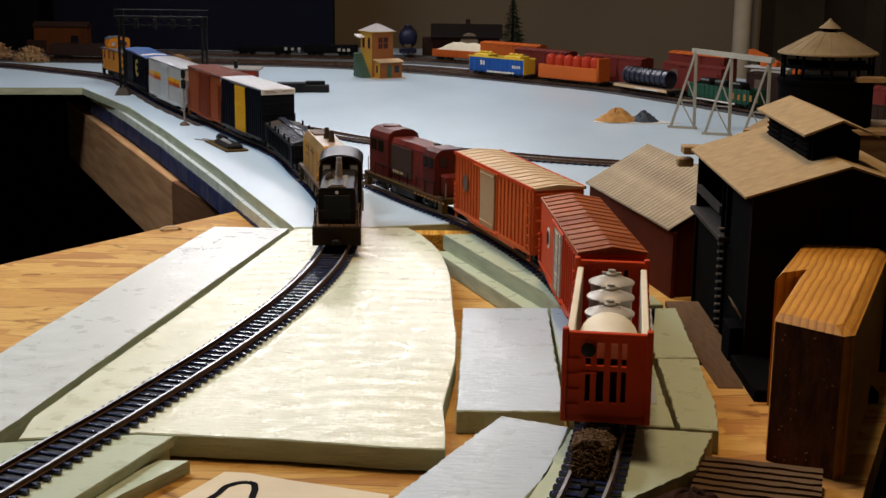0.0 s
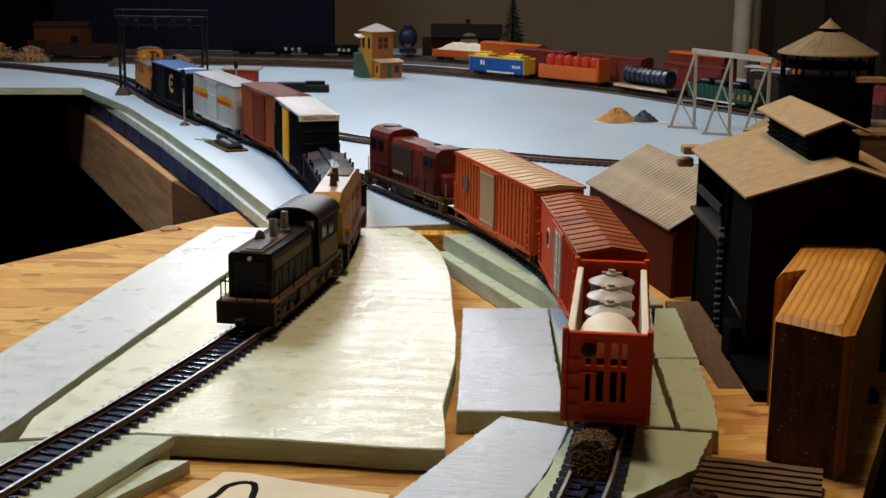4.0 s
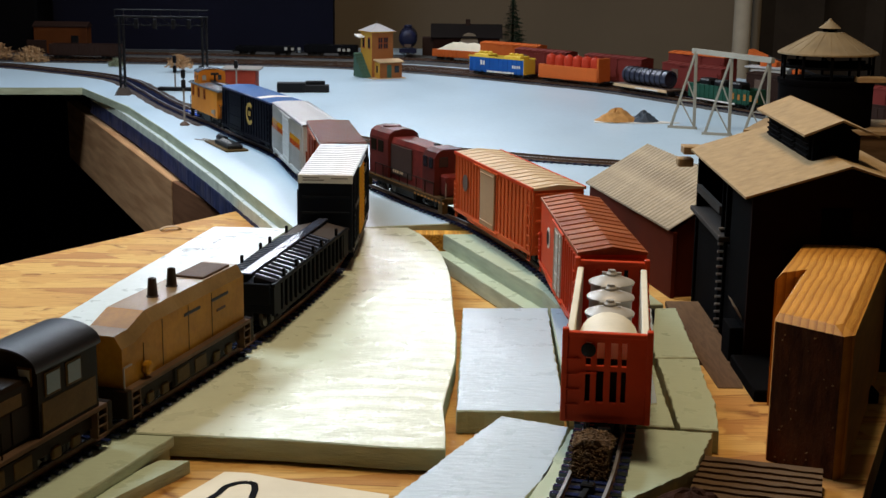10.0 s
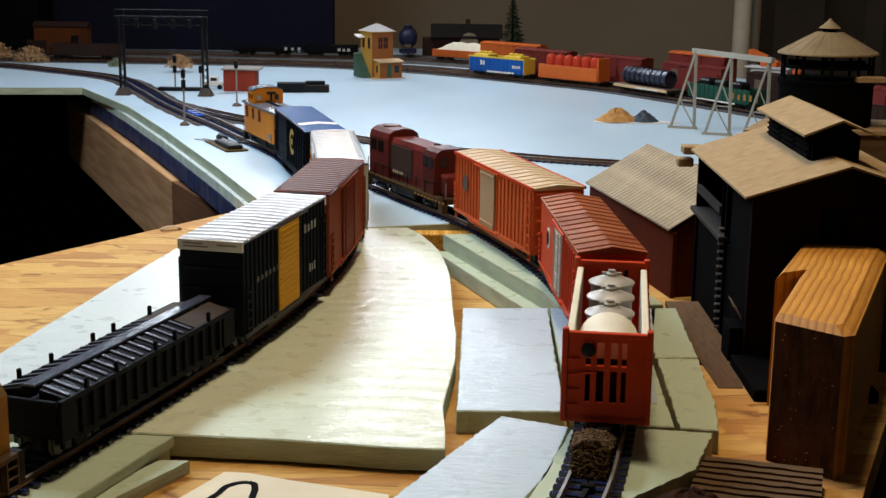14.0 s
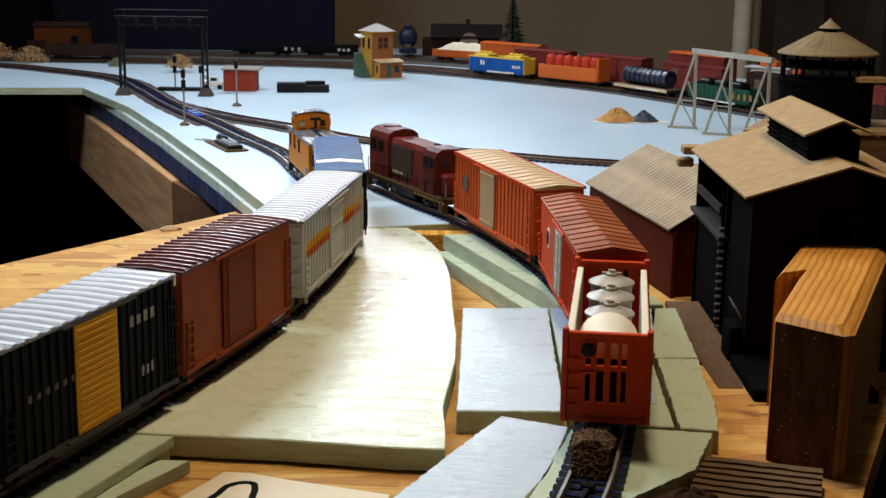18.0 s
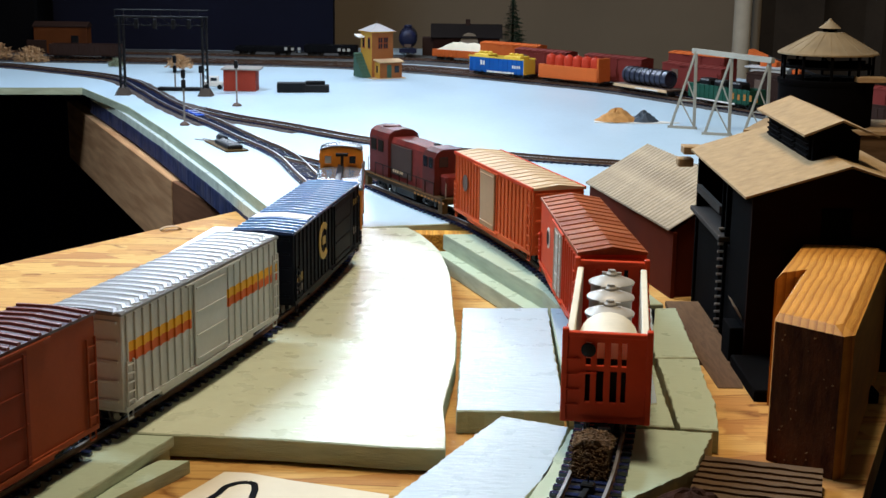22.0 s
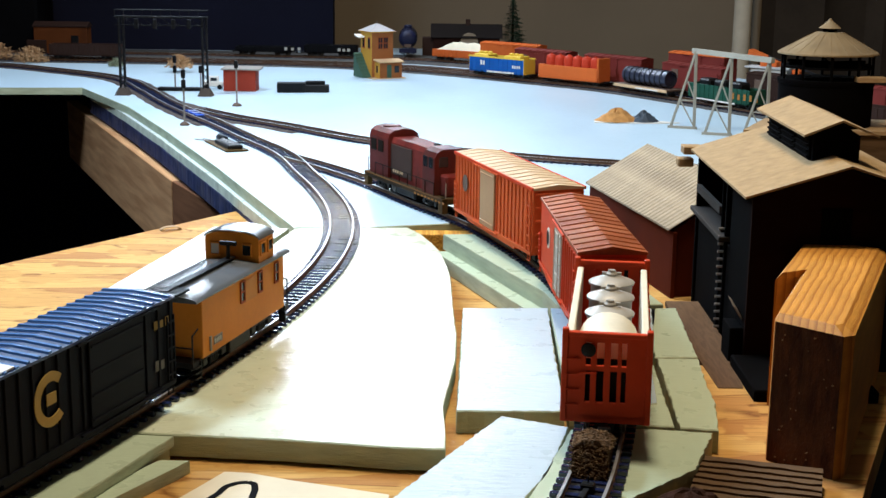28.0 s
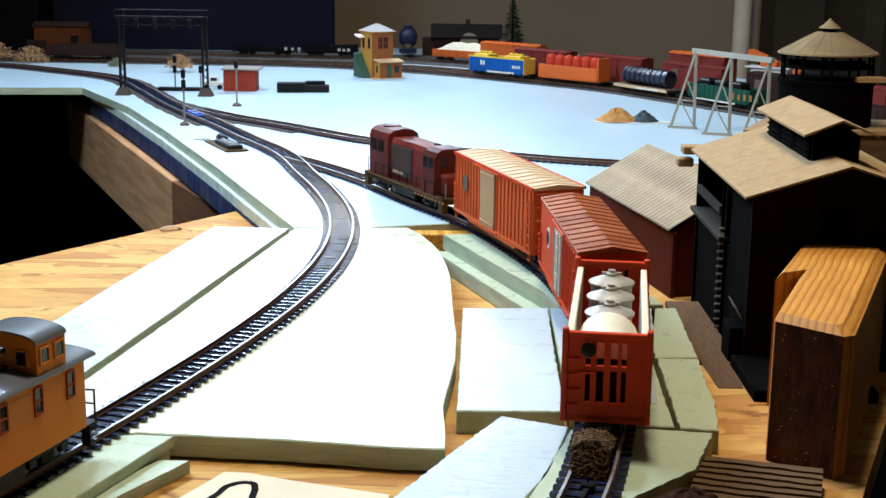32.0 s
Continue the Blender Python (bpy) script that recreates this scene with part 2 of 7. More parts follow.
def strand_board(name):
    """Pressed wood strands: long flakes laid in three directions, each with its own tone, splintered dark edges and fine grain."""
    m = material(name, (0.56, 0.36, 0.15), 0.6, 0, 0.15, 10, 0.3, 500, spec=0.1)
    nt = m.node_tree
    N = nt.nodes.new
    bs = nt.nodes["Principled BSDF"]
    tc = N("ShaderNodeTexCoord")
    layers, relief = [], None

    def span(fac, a, b, lo, hi):
        r = N("ShaderNodeMapRange")
        r.inputs[1].default_value, r.inputs[2].default_value, r.inputs[3].default_value, r.inputs[4].default_value = a, b, lo, hi
        nt.links.new(fac, r.inputs[0])
        return r.outputs[0]

    def noise_at(s, detail, src):
        n = N("ShaderNodeTexNoise")
        n.inputs["Scale"].default_value, n.inputs["Detail"].default_value = s, detail
        nt.links.new(src, n.inputs["Vector"])
        return n

    def darker(fac, base, tone):
        x = N("ShaderNodeMix")
        x.data_type, x.blend_type = "RGBA", "MULTIPLY"
        nt.links.new(fac, x.inputs[0])
        nt.links.new(base, x.inputs[6])
        x.inputs[7].default_value = (*tone, 1)
        return x.outputs[2]

    def times(a, b):
        x = N("ShaderNodeMath")
        x.operation = "MULTIPLY"
        nt.links.new(a, x.inputs[0])
        nt.links.new(b, x.inputs[1])
        return x.outputs[0]

    for rot, sx, sy in ((-0.12, 13, 62), (0.75, 15, 66), (-0.85, 14, 58)):
        mp, mixv = N("ShaderNodeMapping"), N("ShaderNodeMix")
        mp.inputs["Rotation"].default_value, mp.inputs["Scale"].default_value = (0, 0, rot), (sx, sy, 1)
        nt.links.new(tc.outputs["Object"], mp.inputs[0])
        mixv.data_type = "VECTOR"
        mixv.inputs[0].default_value = 0.3
        nt.links.new(mp.outputs[0], mixv.inputs[4])
        nt.links.new(noise_at(1.6, 5, mp.outputs[0]).outputs["Color"], mixv.inputs[5])
        cell, edge = N("ShaderNodeTexVoronoi"), N("ShaderNodeTexVoronoi")
        edge.feature = "DISTANCE_TO_EDGE"
        for vo in (cell, edge):
            vo.inputs["Scale"].default_value = 1.0
            nt.links.new(mixv.outputs[1], vo.inputs["Vector"])
        sep, tone = N("ShaderNodeSeparateColor"), N("ShaderNodeValToRGB")
        nt.links.new(cell.outputs["Color"], sep.inputs[0])
        el = tone.color_ramp.elements
        el[0].position, el[0].color = 0.0, (0.42, 0.20, 0.058, 1)
        el[1].position, el[1].color = 1.0, (0.62, 0.385, 0.12, 1)
        for at, c in ((0.25, (0.50, 0.265, 0.07, 1)), (0.6, (0.56, 0.32, 0.09, 1))):
            el.new(at).color = c
        nt.links.new(sep.outputs[0], tone.inputs[0])
        gm = N("ShaderNodeMapping")
        gm.inputs["Rotation"].default_value, gm.inputs["Scale"].default_value = (0, 0, rot), (40, 600, 40)
        nt.links.new(tc.outputs["Object"], gm.inputs[0])
        col = darker(span(noise_at(1.0, 5, gm.outputs[0]).outputs["Fac"], 0.48, 0.75, 0.0, 0.6), tone.outputs[0], (0.50, 0.40, 0.28))
        line = times(span(edge.outputs["Distance"], 0.0, 0.045, 0.85, 0.0), span(noise_at(0.9, 2, mp.outputs[0]).outputs["Fac"], 0.45, 0.6, 0.0, 1.0))
        layers.append(darker(line, col, (0.30, 0.17, 0.09)))
        relief = relief or sep.outputs[1]
    out = layers[0]
    for k, col in enumerate(layers[1:]):
        sh, fin = N("ShaderNodeMapping"), N("ShaderNodeMix")
        sh.inputs["Location"].default_value = (0.37 * (k + 1), 0.61 * k, 0)
        nt.links.new(tc.outputs["Object"], sh.inputs[0])
        fin.data_type = "RGBA"
        nt.links.new(span(noise_at(20, 4, sh.outputs[0]).outputs["Fac"], 0.54, 0.56, 0.0, 1.0), fin.inputs[0])
        nt.links.new(out, fin.inputs[6])
        nt.links.new(col, fin.inputs[7])
        out = fin.outputs[2]
    nt.links.new(out, bs.inputs["Base Color"])
    bp = N("ShaderNodeBump")
    bp.inputs["Strength"].default_value, bp.inputs["Distance"].default_value = 0.5, 0.0008
    nt.links.new(relief, bp.inputs["Height"])
    nt.links.new(bp.outputs[0], bs.inputs["Normal"])
    return m


OSB = strand_board("strand_board")
LUMBER = wood("lumber", (0.30, 0.13, 0.05), (0.55, 0.30, 0.14), (0.45, 5, 5), 18, 0.6, 0.55)
LUMBER_DARK = wood("lumber_dark", (0.11, 0.045, 0.02), (0.19, 0.085, 0.04), (0.6, 7, 7), 24, 0.7, 0.5)
PINE = wood("pine_block", (0.36, 0.145, 0.016), (0.70, 0.38, 0.065), (18, 0.35, 18), 34, 0.5, 0.95)


def banded(name, dark, light, bands, distortion):
    """Sawn pine whose growth rings show as straight stripes along its length."""
    m = material(name, light, 0.55, 0, 0.14, 60, 0.35, 500, stretch=(3, 0.5, 3))
    nt = m.node_tree
    N = nt.nodes.new
    bs = nt.nodes["Principled BSDF"]
    base = bs.inputs["Base Color"].links[0].from_socket
    tc, wv, mr, mx = N("ShaderNodeTexCoord"), N("ShaderNodeTexWave"), N("ShaderNodeMapRange"), N("ShaderNodeMix")
    wv.wave_type, wv.bands_direction, wv.wave_profile = "BANDS", "X", "SAW"
    wv.inputs["Scale"].default_value, wv.inputs["Distortion"].default_value, wv.inputs["Detail"].default_value, wv.inputs["Detail Scale"].default_value = bands, distortion, 2, 0.4
    nt.links.new(tc.outputs["Object"], wv.inputs["Vector"])
    mr.inputs[1].default_value, mr.inputs[2].default_value, mr.inputs[4].default_value = 0.45, 1.0, 0.85
    nt.links.new(wv.outputs["Fac"], mr.inputs[0])
    mx.data_type = "RGBA"
    nt.links.new(mr.outputs[0], mx.inputs[0])
    nt.links.new(base, mx.inputs[6])
    mx.inputs[7].default_value = (*dark, 1)
    nt.links.new(mx.outputs[2], bs.inputs["Base Color"])
    return m


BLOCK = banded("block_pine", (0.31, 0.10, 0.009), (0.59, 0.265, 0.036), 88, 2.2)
# End grain, with the shade of the block's front darkened into its colour.
PINE_END = material("end_grain_shaded", (0.075, 0.024, 0.006), 0.85, 0, 0.6, 60, 1.0, 700, stain=(0.15, 0.06, 0.018), stain_amount=0.4, stretch=(3, 3, 0.8), spec=0.1)
RAIL = material("rail_metal", (0.52, 0.52, 0.53), 0.34, 0.7, 0.15, 80, 0.1, 1500)
RAIL_SIDE = material("rail_web", (0.12, 0.065, 0.035), 0.4, 0.4, 0.2, 90, 0.2, 1500)
TIE = material("tie_plastic", (0.008, 0.014, 0.055), 0.24, 0, 0.25, 90, 0.2, 1200, per_object=0.25, spec=0.75)
BLACK = material("black_plastic", (0.007, 0.007, 0.008), 0.45, 0, 0.3, 60, 0.2, 1200, stain=(0.035, 0.03, 0.026), stain_amount=0.3, spec=0.15)
STEEL = material("wheel_steel", (0.10, 0.09, 0.08), 0.4, 0.8, 0.2, 90, 0.1, 1500)
BRASS = material("handrail_wire", (0.25, 0.22, 0.19), 0.4, 0.7, 0.1, 90, 0, 900)
WALL = material("wall_paint", (0.27, 0.215, 0.15), 0.8, 0, 0.08, 3, 0.2, 60)
WALL_BLUE = material("wall_dark_blue", (0.010, 0.011, 0.026), 0.85, 0, 0.2, 3, 0.2, 60, spec=0.1)
WALL_DIM = material("wall_bare_block", (0.09, 0.08, 0.07), 0.9, 0, 0.15, 3, 0.3, 60)
DARK = material("dark_floor", (0.012, 0.010, 0.009), 0.85, 0, 0.3, 4, 0.2, 60)

# ---- tracks ----
MAIN = [(-1125.7, 2420), (-917.5, 2354.7), (-732.7, 2280.8), (-623.9, 2210.1), (-494.1, 2095.9), (-418.6, 1937.8), (-363.9, 1806.3), (-314.8, 1701.6), (-262.4, 1599.9),
        (-212.6, 1491.9), (-176.4, 1419.7), (-152.3, 1357.2), (-130.7, 1279.7), (-105.5, 1191.9), (-85.7, 1102.1), (-76.4, 1010.5), (-79.1, 916.8), (-93, 821),
        (-116.1, 723.1), (-146.4, 623), (-163.7, 572.1), (-197.1, 472.8), (-265.7, 268.4), (-376.3, -56.5), (-533.9, -527.1), (-804.1, -1325)]
SIDING = [(-176.4, 1419.7), (-150.3, 1362.3), (-122.5, 1322.9), (-66.6, 1234.3), (-18.4, 1138.3), (24.7, 1057.5), (58.3, 963.9), (78.9, 883.5), (88.1, 801.6), (88.9, 723.1), (82.1, 643.2), (67.6, 561.9), (54.8, 510.3), (33.2, 437.1), (-0, 351.9), (-33.7, 276.1)]
REAR = [(-360.9, 1806.6), (-312.9, 1739.7), (-253.6, 1665.3), (-189.1, 1602.3), (-115.9, 1522), (-80.2, 1487.4), (0, 1433.4), (82.2, 1389.6), (154, 1362.4), (299.5, 1323), (420.6, 1297.1)]


def dense(rows, step=4.0):
    """A smooth line through rows, in steps of equal length."""
    q = [Vector(p) for p in rows]
    q = [2 * q[0] - q[1]] + q + [2 * q[-1] - q[-2]]
    out = []
    for i in range(1, len(q) - 2):
        a, b, c, d = q[i - 1:i + 3]
        n = max(4, int((c - b).length))
        for k in range(n):
            t = k / n
            out.append(0.5 * (2 * b + (c - a) * t + (2 * a - 5 * b + 4 * c - d) * t * t + (3 * b - a - 3 * c + d) * t ** 3))
    out.append(q[-2])
    s = np.concatenate([[0], np.cumsum([(out[i + 1] - out[i]).length for i in range(len(out) - 1)])])
    g = np.arange(0, s[-1], step)
    xs, ys = np.interp(g, s, [p.x for p in out]), np.interp(g, s, [p.y for p in out])
    return g, xs, ys


def along(line, s):
    """Place and heading at the length s of a dense line."""
    g, xs, ys = line
    x, y = np.interp(s, g, xs), np.interp(s, g, ys)
    dx, dy = np.interp(s + 5, g, xs) - np.interp(s - 5, g, xs), np.interp(s + 5, g, ys) - np.interp(s - 5, g, ys)
    return float(x), float(y), math.atan2(dy, dx)


RAIL_TOP = 4.6


def rail_shape(line, s0, s1, off):
    sh = Shape()
    prof = [(-1.1, 2.0), (1.1, 2.0), (0.4, 2.6), (0.4, 3.7), (0.68, 3.9), (0.68, RAIL_TOP), (-0.68, RAIL_TOP), (-0.68, 3.9), (-0.4, 3.7), (-0.4, 2.6)]
    rows = []
    for s in np.arange(s0, s1, 8.0):
        x, y, a = along(line, s)
        nx, ny = -math.sin(a), math.cos(a)
        rows.append([(x + nx * (off + u), y + ny * (off + u), w) for u, w in prof])
    n = len(prof)
    v = [p for r in rows for p in r]
    side, head = [], []
    for i in range(len(rows) - 1):
        for k in range(n):
            f = (i * n + k, i * n + (k + 1) % n, (i + 1) * n + (k + 1) % n, (i + 1) * n + k)
            (head if k == 5 else side).append(f)
    sh.add(v, side)
    base = len(sh.v) - len(v)
    sh.f += [tuple(base + i for i in f) for f in head]
    sh.mi += [1] * len(head)
    return sh


WEB = material("track_web", (0.010, 0.010, 0.016), 0.6, 0, 0.3, 90, 0.3, 1200, spec=0.2)
TIE_MESH = Shape().bbox(-1.3, 1.3, -14.2, 14.2, 0.1, 2.1, 0.3).mesh("tie", TIE)


def track(name, label, line, s0, s1, singles, pitch=7.6):
    """Two rails on ties; the ties of the stretch singles are parts, the rest is joined."""
    tr = thing(name, label, "track")
    for off in (-8.7, 8.7):
        part("rail", rail_shape(line, s0, s1, off), [RAIL_SIDE, RAIL], tr)
    web = Shape()
    rows = []
    for s in np.arange(s0, s1, 8.0):
        x, y, a = along(line, s)
        nx, ny = -math.sin(a), math.cos(a)
        rows += [(x + nx * u, y + ny * u, z) for u, z in ((-10.4, 0.04), (-10.4, 1.1), (10.4, 1.1), (10.4, 0.04))]
    web.add(rows, [(4 * i + k, 4 * i + k + 1, 4 * i + 5 + k, 4 * i + 4 + k) for i in range(len(rows) // 4 - 1) for k in range(3)])
    part("web_strip", web, WEB, tr, "dark strip between the ties")
    rest = Shape()
    for s in np.arange(s0 + 4, s1, pitch):
        x, y, a = along(line, s)
        if singles[0] <= s <= singles[1]:
            part("tie", TIE_MESH, None, tr, at=pose(x * MM, y * MM, 0, 0, 0, math.degrees(a)))
        else:
            c, d = math.cos(a), math.sin(a)
            rest.add([(x + c * u - d * w, y + d * u + c * w, z) for z in (0.1, 2.1) for w in (-15, 15) for u in (-1.25, 1.25)],
                     [(0, 2, 3, 1), (4, 5, 7, 6), (0, 1, 5, 4), (1, 3, 7, 5), (3, 2, 6, 7), (2, 0, 4, 6)])
    if rest.v:
        tagged(part("joined_tie", rest, TIE, tr), kind="stuff")
    return tr


MAIN_LINE, SIDING_LINE, REAR_LINE = dense(MAIN), dense(SIDING), dense(REAR)
track("curved_track", "black-tied model track with bright nickel rails curving over foam", MAIN_LINE, 0, 3600, (1500, 3300))
track("siding_track", "black-tied model track under the standing freight cars", SIDING_LINE, 60, 1260, (60, 1260))
track("branch_track", "brown weathered model track crossing the pale foam yard", REAR_LINE, 90, 1100, (90, 1100))

# ---- the table ----
T = 11.5


def slab(name, poly, label, top=0.0, thick=T, mat=FOAM, edge=FOAM_EDGE, waver=0.5, category="foam board", kind="", seed=1):
    """A foam board with a hand-cut, slightly wavering edge."""
    rnd = random.Random(seed)
    pts = []
    for i, (x, y) in enumerate(poly):
        x2, y2 = poly[(i + 1) % len(poly)]
        n = max(1, int(math.hypot(x2 - x, y2 - y) / (9 if waver < 0.8 else 2.6))) if waver else 1
        for k in range(n):
            t = k / n
            j = waver if k else 0
            pts.append((x + (x2 - x) * t + rnd.uniform(-j, j) * 0.5, y + (y2 - y) * t + rnd.uniform(-j, j) * 0.5))
    area = sum(pts[i][0] * pts[(i + 1) % len(pts)][1] - pts[(i + 1) % len(pts)][0] * pts[i][1] for i in range(len(pts)))
    if area < 0:
        pts.reverse()
    n = len(pts)
    cx, cy = sum(p[0] for p in pts) / n, sum(p[1] for p in pts) / n
    inn = [(x + (cx - x) * 0.7 / max(1, math.hypot(cx - x, cy - y)), y + (cy - y) * 0.7 / max(1, math.hypot(cx - x, cy - y))) for x, y in pts]
    sh = Shape()
    z0, z1 = top - thick, top
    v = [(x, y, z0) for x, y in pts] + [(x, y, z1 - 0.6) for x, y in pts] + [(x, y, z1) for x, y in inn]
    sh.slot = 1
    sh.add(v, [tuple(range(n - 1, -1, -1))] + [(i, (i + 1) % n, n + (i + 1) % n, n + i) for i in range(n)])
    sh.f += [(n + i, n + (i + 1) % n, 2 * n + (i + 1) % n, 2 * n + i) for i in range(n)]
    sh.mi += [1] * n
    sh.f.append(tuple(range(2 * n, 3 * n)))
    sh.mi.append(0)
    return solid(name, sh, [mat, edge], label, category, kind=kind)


# yard sheet: the wide pale blue ground, on layers of foam and lumber that end flush
EDGE = [(-511.9, 2007.2), (-407, 1771.4), (-319.8, 1566), (-217, 1310.1), (-115.6, 1045.5)]
slab("ground", [(-115.6, 1043.7), (-58.8, 1048.3), (2.1, 1065.7), (123.3, 1084), (299.8, 1314.4), (406.2, 1581.4), (696.4, 1581.4), (681.3, 1861.9), (578.7, 2102.3), (460.2, 2261.2), (338.6, 2400.5), (230.5, 2522.1), (206.8, 2741.4), (-198.5, 2741.4), (-201.5, 2639.6), (-2182.4, 2639.6), (-2394, 1965.7), (-635.1, 1967.9), (-520.1, 1980.4)] + EDGE[1:4],
     "wide pale blue foam sheet, ground of the model yard", mat=FOAM_YARD, waver=0, kind="structure", category="ground", thick=10)


def edge_layer(name, label, out, top, thick, mat, edge, category="foam board", seed=1):
    """A strip that runs under the yard's edge; out: by how much it stands out."""
    rows = [(x - 0.94 * out, y - 0.35 * out) for x, y in EDGE]
    return slab(name, rows + [(x + 60, y + 22) for x, y in reversed(EDGE)], label, top, thick, mat, edge, 1.0, category, seed=seed)


edge_layer("foam_layer", "pale foam layer under the yard edge", 4.2, -10.3, 9.5, FOAM_PALE, material("foam_edge_pale", (0.60, 0.64, 0.52), 0.8, 0, 0.15, 60, 0.6, 500), seed=21)
edge_layer("foam_underlay", "dark blue foam layer under the yard edge", 4.6, -20.1, 18.5, FOAM_BLUE, FOAM_BLUE, seed=22)
solid("edge_board", Shape().bbox(0, 755, -18, 0, -131, -42, 0.8), LUMBER, "sawn pine board under the yard edge", "board", -294.9, 1472.8, 0, 113.3)
solid("cross_board", Shape().bbox(3, 229, 0, 17, -131, -42, 0.8), LUMBER_DARK, "dark sawn cross board under the yard", "board", -294.9, 1472.8, 0, -62.9)
# near boards
slab("foam_board", [(-176.5, 1043.7), (-118.7, 1040), (-162.5, 796.8), (-184, 679.4), (-196.3, 608.8), (-202.3, 582.4), (-248, 582.4), (-237, 711.2), (-211.9, 859.6)], "pale foam board, cut long and narrow, beside the track", seed=2, mat=FOAM_PALE)
slab("foam_board", [(-114, 1040), (-61.9, 1046.4), (-27.8, 1049.2), (-17.6, 1027.1), (-9.3, 999.3), (-3.1, 973.2), (0, 950.7), (3.1, 922.5), (5.3, 893), (6.4, 822), (8.5, 760.6), (7.5, 707.3), (4.3, 669.4), (1.1, 634.2), (2.2, 603.8), (2.2, 578.3), (-19.6, 579.3), (-70.7, 587.5), (-117.4, 591.6), (-136.9, 593.6), (-189, 583.4), (-190.7, 610.9), (-177.6, 683.4), (-156.3, 798.7)],
     "large pale foam board with a curved edge under the track", seed=3, thick=10.5)
slab("foam_board", [(-199.2, 578.3), (-136.9, 591.6), (-120.6, 590), (-146.8, 518.6), (-200.6, 362.6), (-312, 362.6)], "pale green foam offcut beneath the track", seed=4, thick=5, mat=FOAM_GREEN)
slab("foam_board", [(-198.8, 574.9), (-136.7, 588.7), (-122.1, 587.2), (-148.7, 516.3), (-201.2, 361.6), (-311.2, 361.6)], "green foam offcut, second layer beneath the track", top=-5.2, thick=6, seed=14, mat=FOAM_GREEN)
slab("foam_board", [(-200, 359), (-313, 359), (-428, -56), (-585, -527), (-860, -1350), (-752, -1350), (-482, -527), (-326, -56)], "pale foam strip carrying the track along the table", thick=23.2, seed=16, mat=FOAM_GREEN)
slab("foam_board", [(12.7, 815.2), (64.6, 818.1), (59.5, 630.1), (7.6, 629.1)], "pale blue foam board beside the siding", seed=5, waver=0.8, mat=FOAM_COOL)
slab("foam_board", [(66.2, 818.1), (74.2, 817.2), (131.3, 821), (113.6, 719.2), (105.9, 643.2), (61.7, 630.1)], "foam board under the siding track", seed=6, mat=FOAM_COOL)
slab("foam_board", [(29.2, 623), (59.7, 608.8), (45.8, 550.6), (35, 524.8), (0, 437.1), (-66.3, 437.1), (-19.7, 522.7), (5.4, 575.2)], "pale foam offcut cut at an angle beside the siding", top=0, seed=7, waver=0.9, mat=FOAM_COOL)
slab("foam_board", [(128.1, 821), (144, 822), (139.3, 720.2), (115.7, 719.2)], "pale green foam offcut beside the siding", seed=8, waver=1.1, mat=FOAM_GREEN)
slab("foam_board", [(116.8, 717.2), (139.3, 718.2), (136.6, 683.4), (135, 648.3), (129.1, 606.8), (111.7, 609.9)], "pale green foam offcut with a frayed edge", seed=9, waver=1.1, mat=FOAM_GREEN)
slab("foam_board", [(90.3, 683.2), (113.6, 711.1), (109.5, 612.8), (86.7, 614.8)], "green foam offcut beside the red car", top=-0.6, seed=10, waver=0.8, mat=FOAM_GREEN)
slab("foam_board", [(60.8, 605.8), (94.4, 607.8), (125.9, 603.8), (110.2, 558.8), (77.7, 525.8), (11.2, 351.9), (-55.8, 351.9), (36.1, 524.8)], "pale green foam board under the siding track end", seed=11, waver=0.9, mat=FOAM_GREEN)
slab("foam_board", [(-0, 1026.2), (41.3, 1030.8), (93, 1029), (137.5, 830.7), (72, 820.1), (64.3, 859.6)], "green foam board stepping up to the siding", seed=12, mat=FOAM_GREEN)
slab("foam_board", [(-6.2, 1019.5), (51.7, 1019.5), (79, 837.7), (52.6, 858.9)], "green foam ledge below the siding board", top=-T - 0.2, thick=11, seed=13, mat=FOAM_GREEN)
slab("foam_board", [(-123.8, 574.9), (-110.8, 574.9), (-134.2, 531.7), (-176.8, 414.7), (-210, 414.7)], "pale green foam strip on the strand board", top=-5.5, thick=6, seed=15, waver=0.6, mat=FOAM_GREEN)
solid("wood_strip", Shape().bbox(-35, 45.5, 1031.7, 1047.4, -23, -1.5, 0.6), PINE, "pale pine strip between the foam boards", "wood strip")


def strand_sheet(name, outline, z1, label):
    """A thick strand board of any outline."""
    return solid(name, Shape().prism(outline, z1 - 18, z1), OSB, label, "table top", kind="structure")


strand_sheet("table_top", [(-496.9, 776.9), (-331.5, 1005.5), (-185.8, 1220.2), (-121.1, 1222), (60.8, 1189.8), (899.5, 1313.9), (936.6, 931.1), (313.4, 893), (277.6, 757.3), (259.1, 735.6), (-21.2, 757.3), (-147.7, 796.4), (-170.1, 62.3), (-240, -1380), (-960, -1380), (-794, 62.3), (-766.1, 432.1)], -23.4, "strand board table top with a sawn edge")
strand_sheet("table_front", [(-146.4, 774.5), (-21.3, 755.8), (255.7, 734.2), (188.6, 573.4), (166.8, 517.9), (144.8, 455.5), (114.2, 63.1), (-157.6, 63.1)], -11.7, "strand board panel on the table front")

# ---- trains ----
WHEEL = Shape().lathe([(2.0, -8.6), (5.2, -8.5), (5.2, -7.2), (6.0, -7.0), (6.0, -6.4), (1.2, -6.2), (1.2, 6.2), (6.0, 6.4), (6.0, 7.0), (5.2, 7.2), (5.2, 8.5), (2.0, 8.6)], n=14, axis="y").mesh("wheelset", STEEL, True)


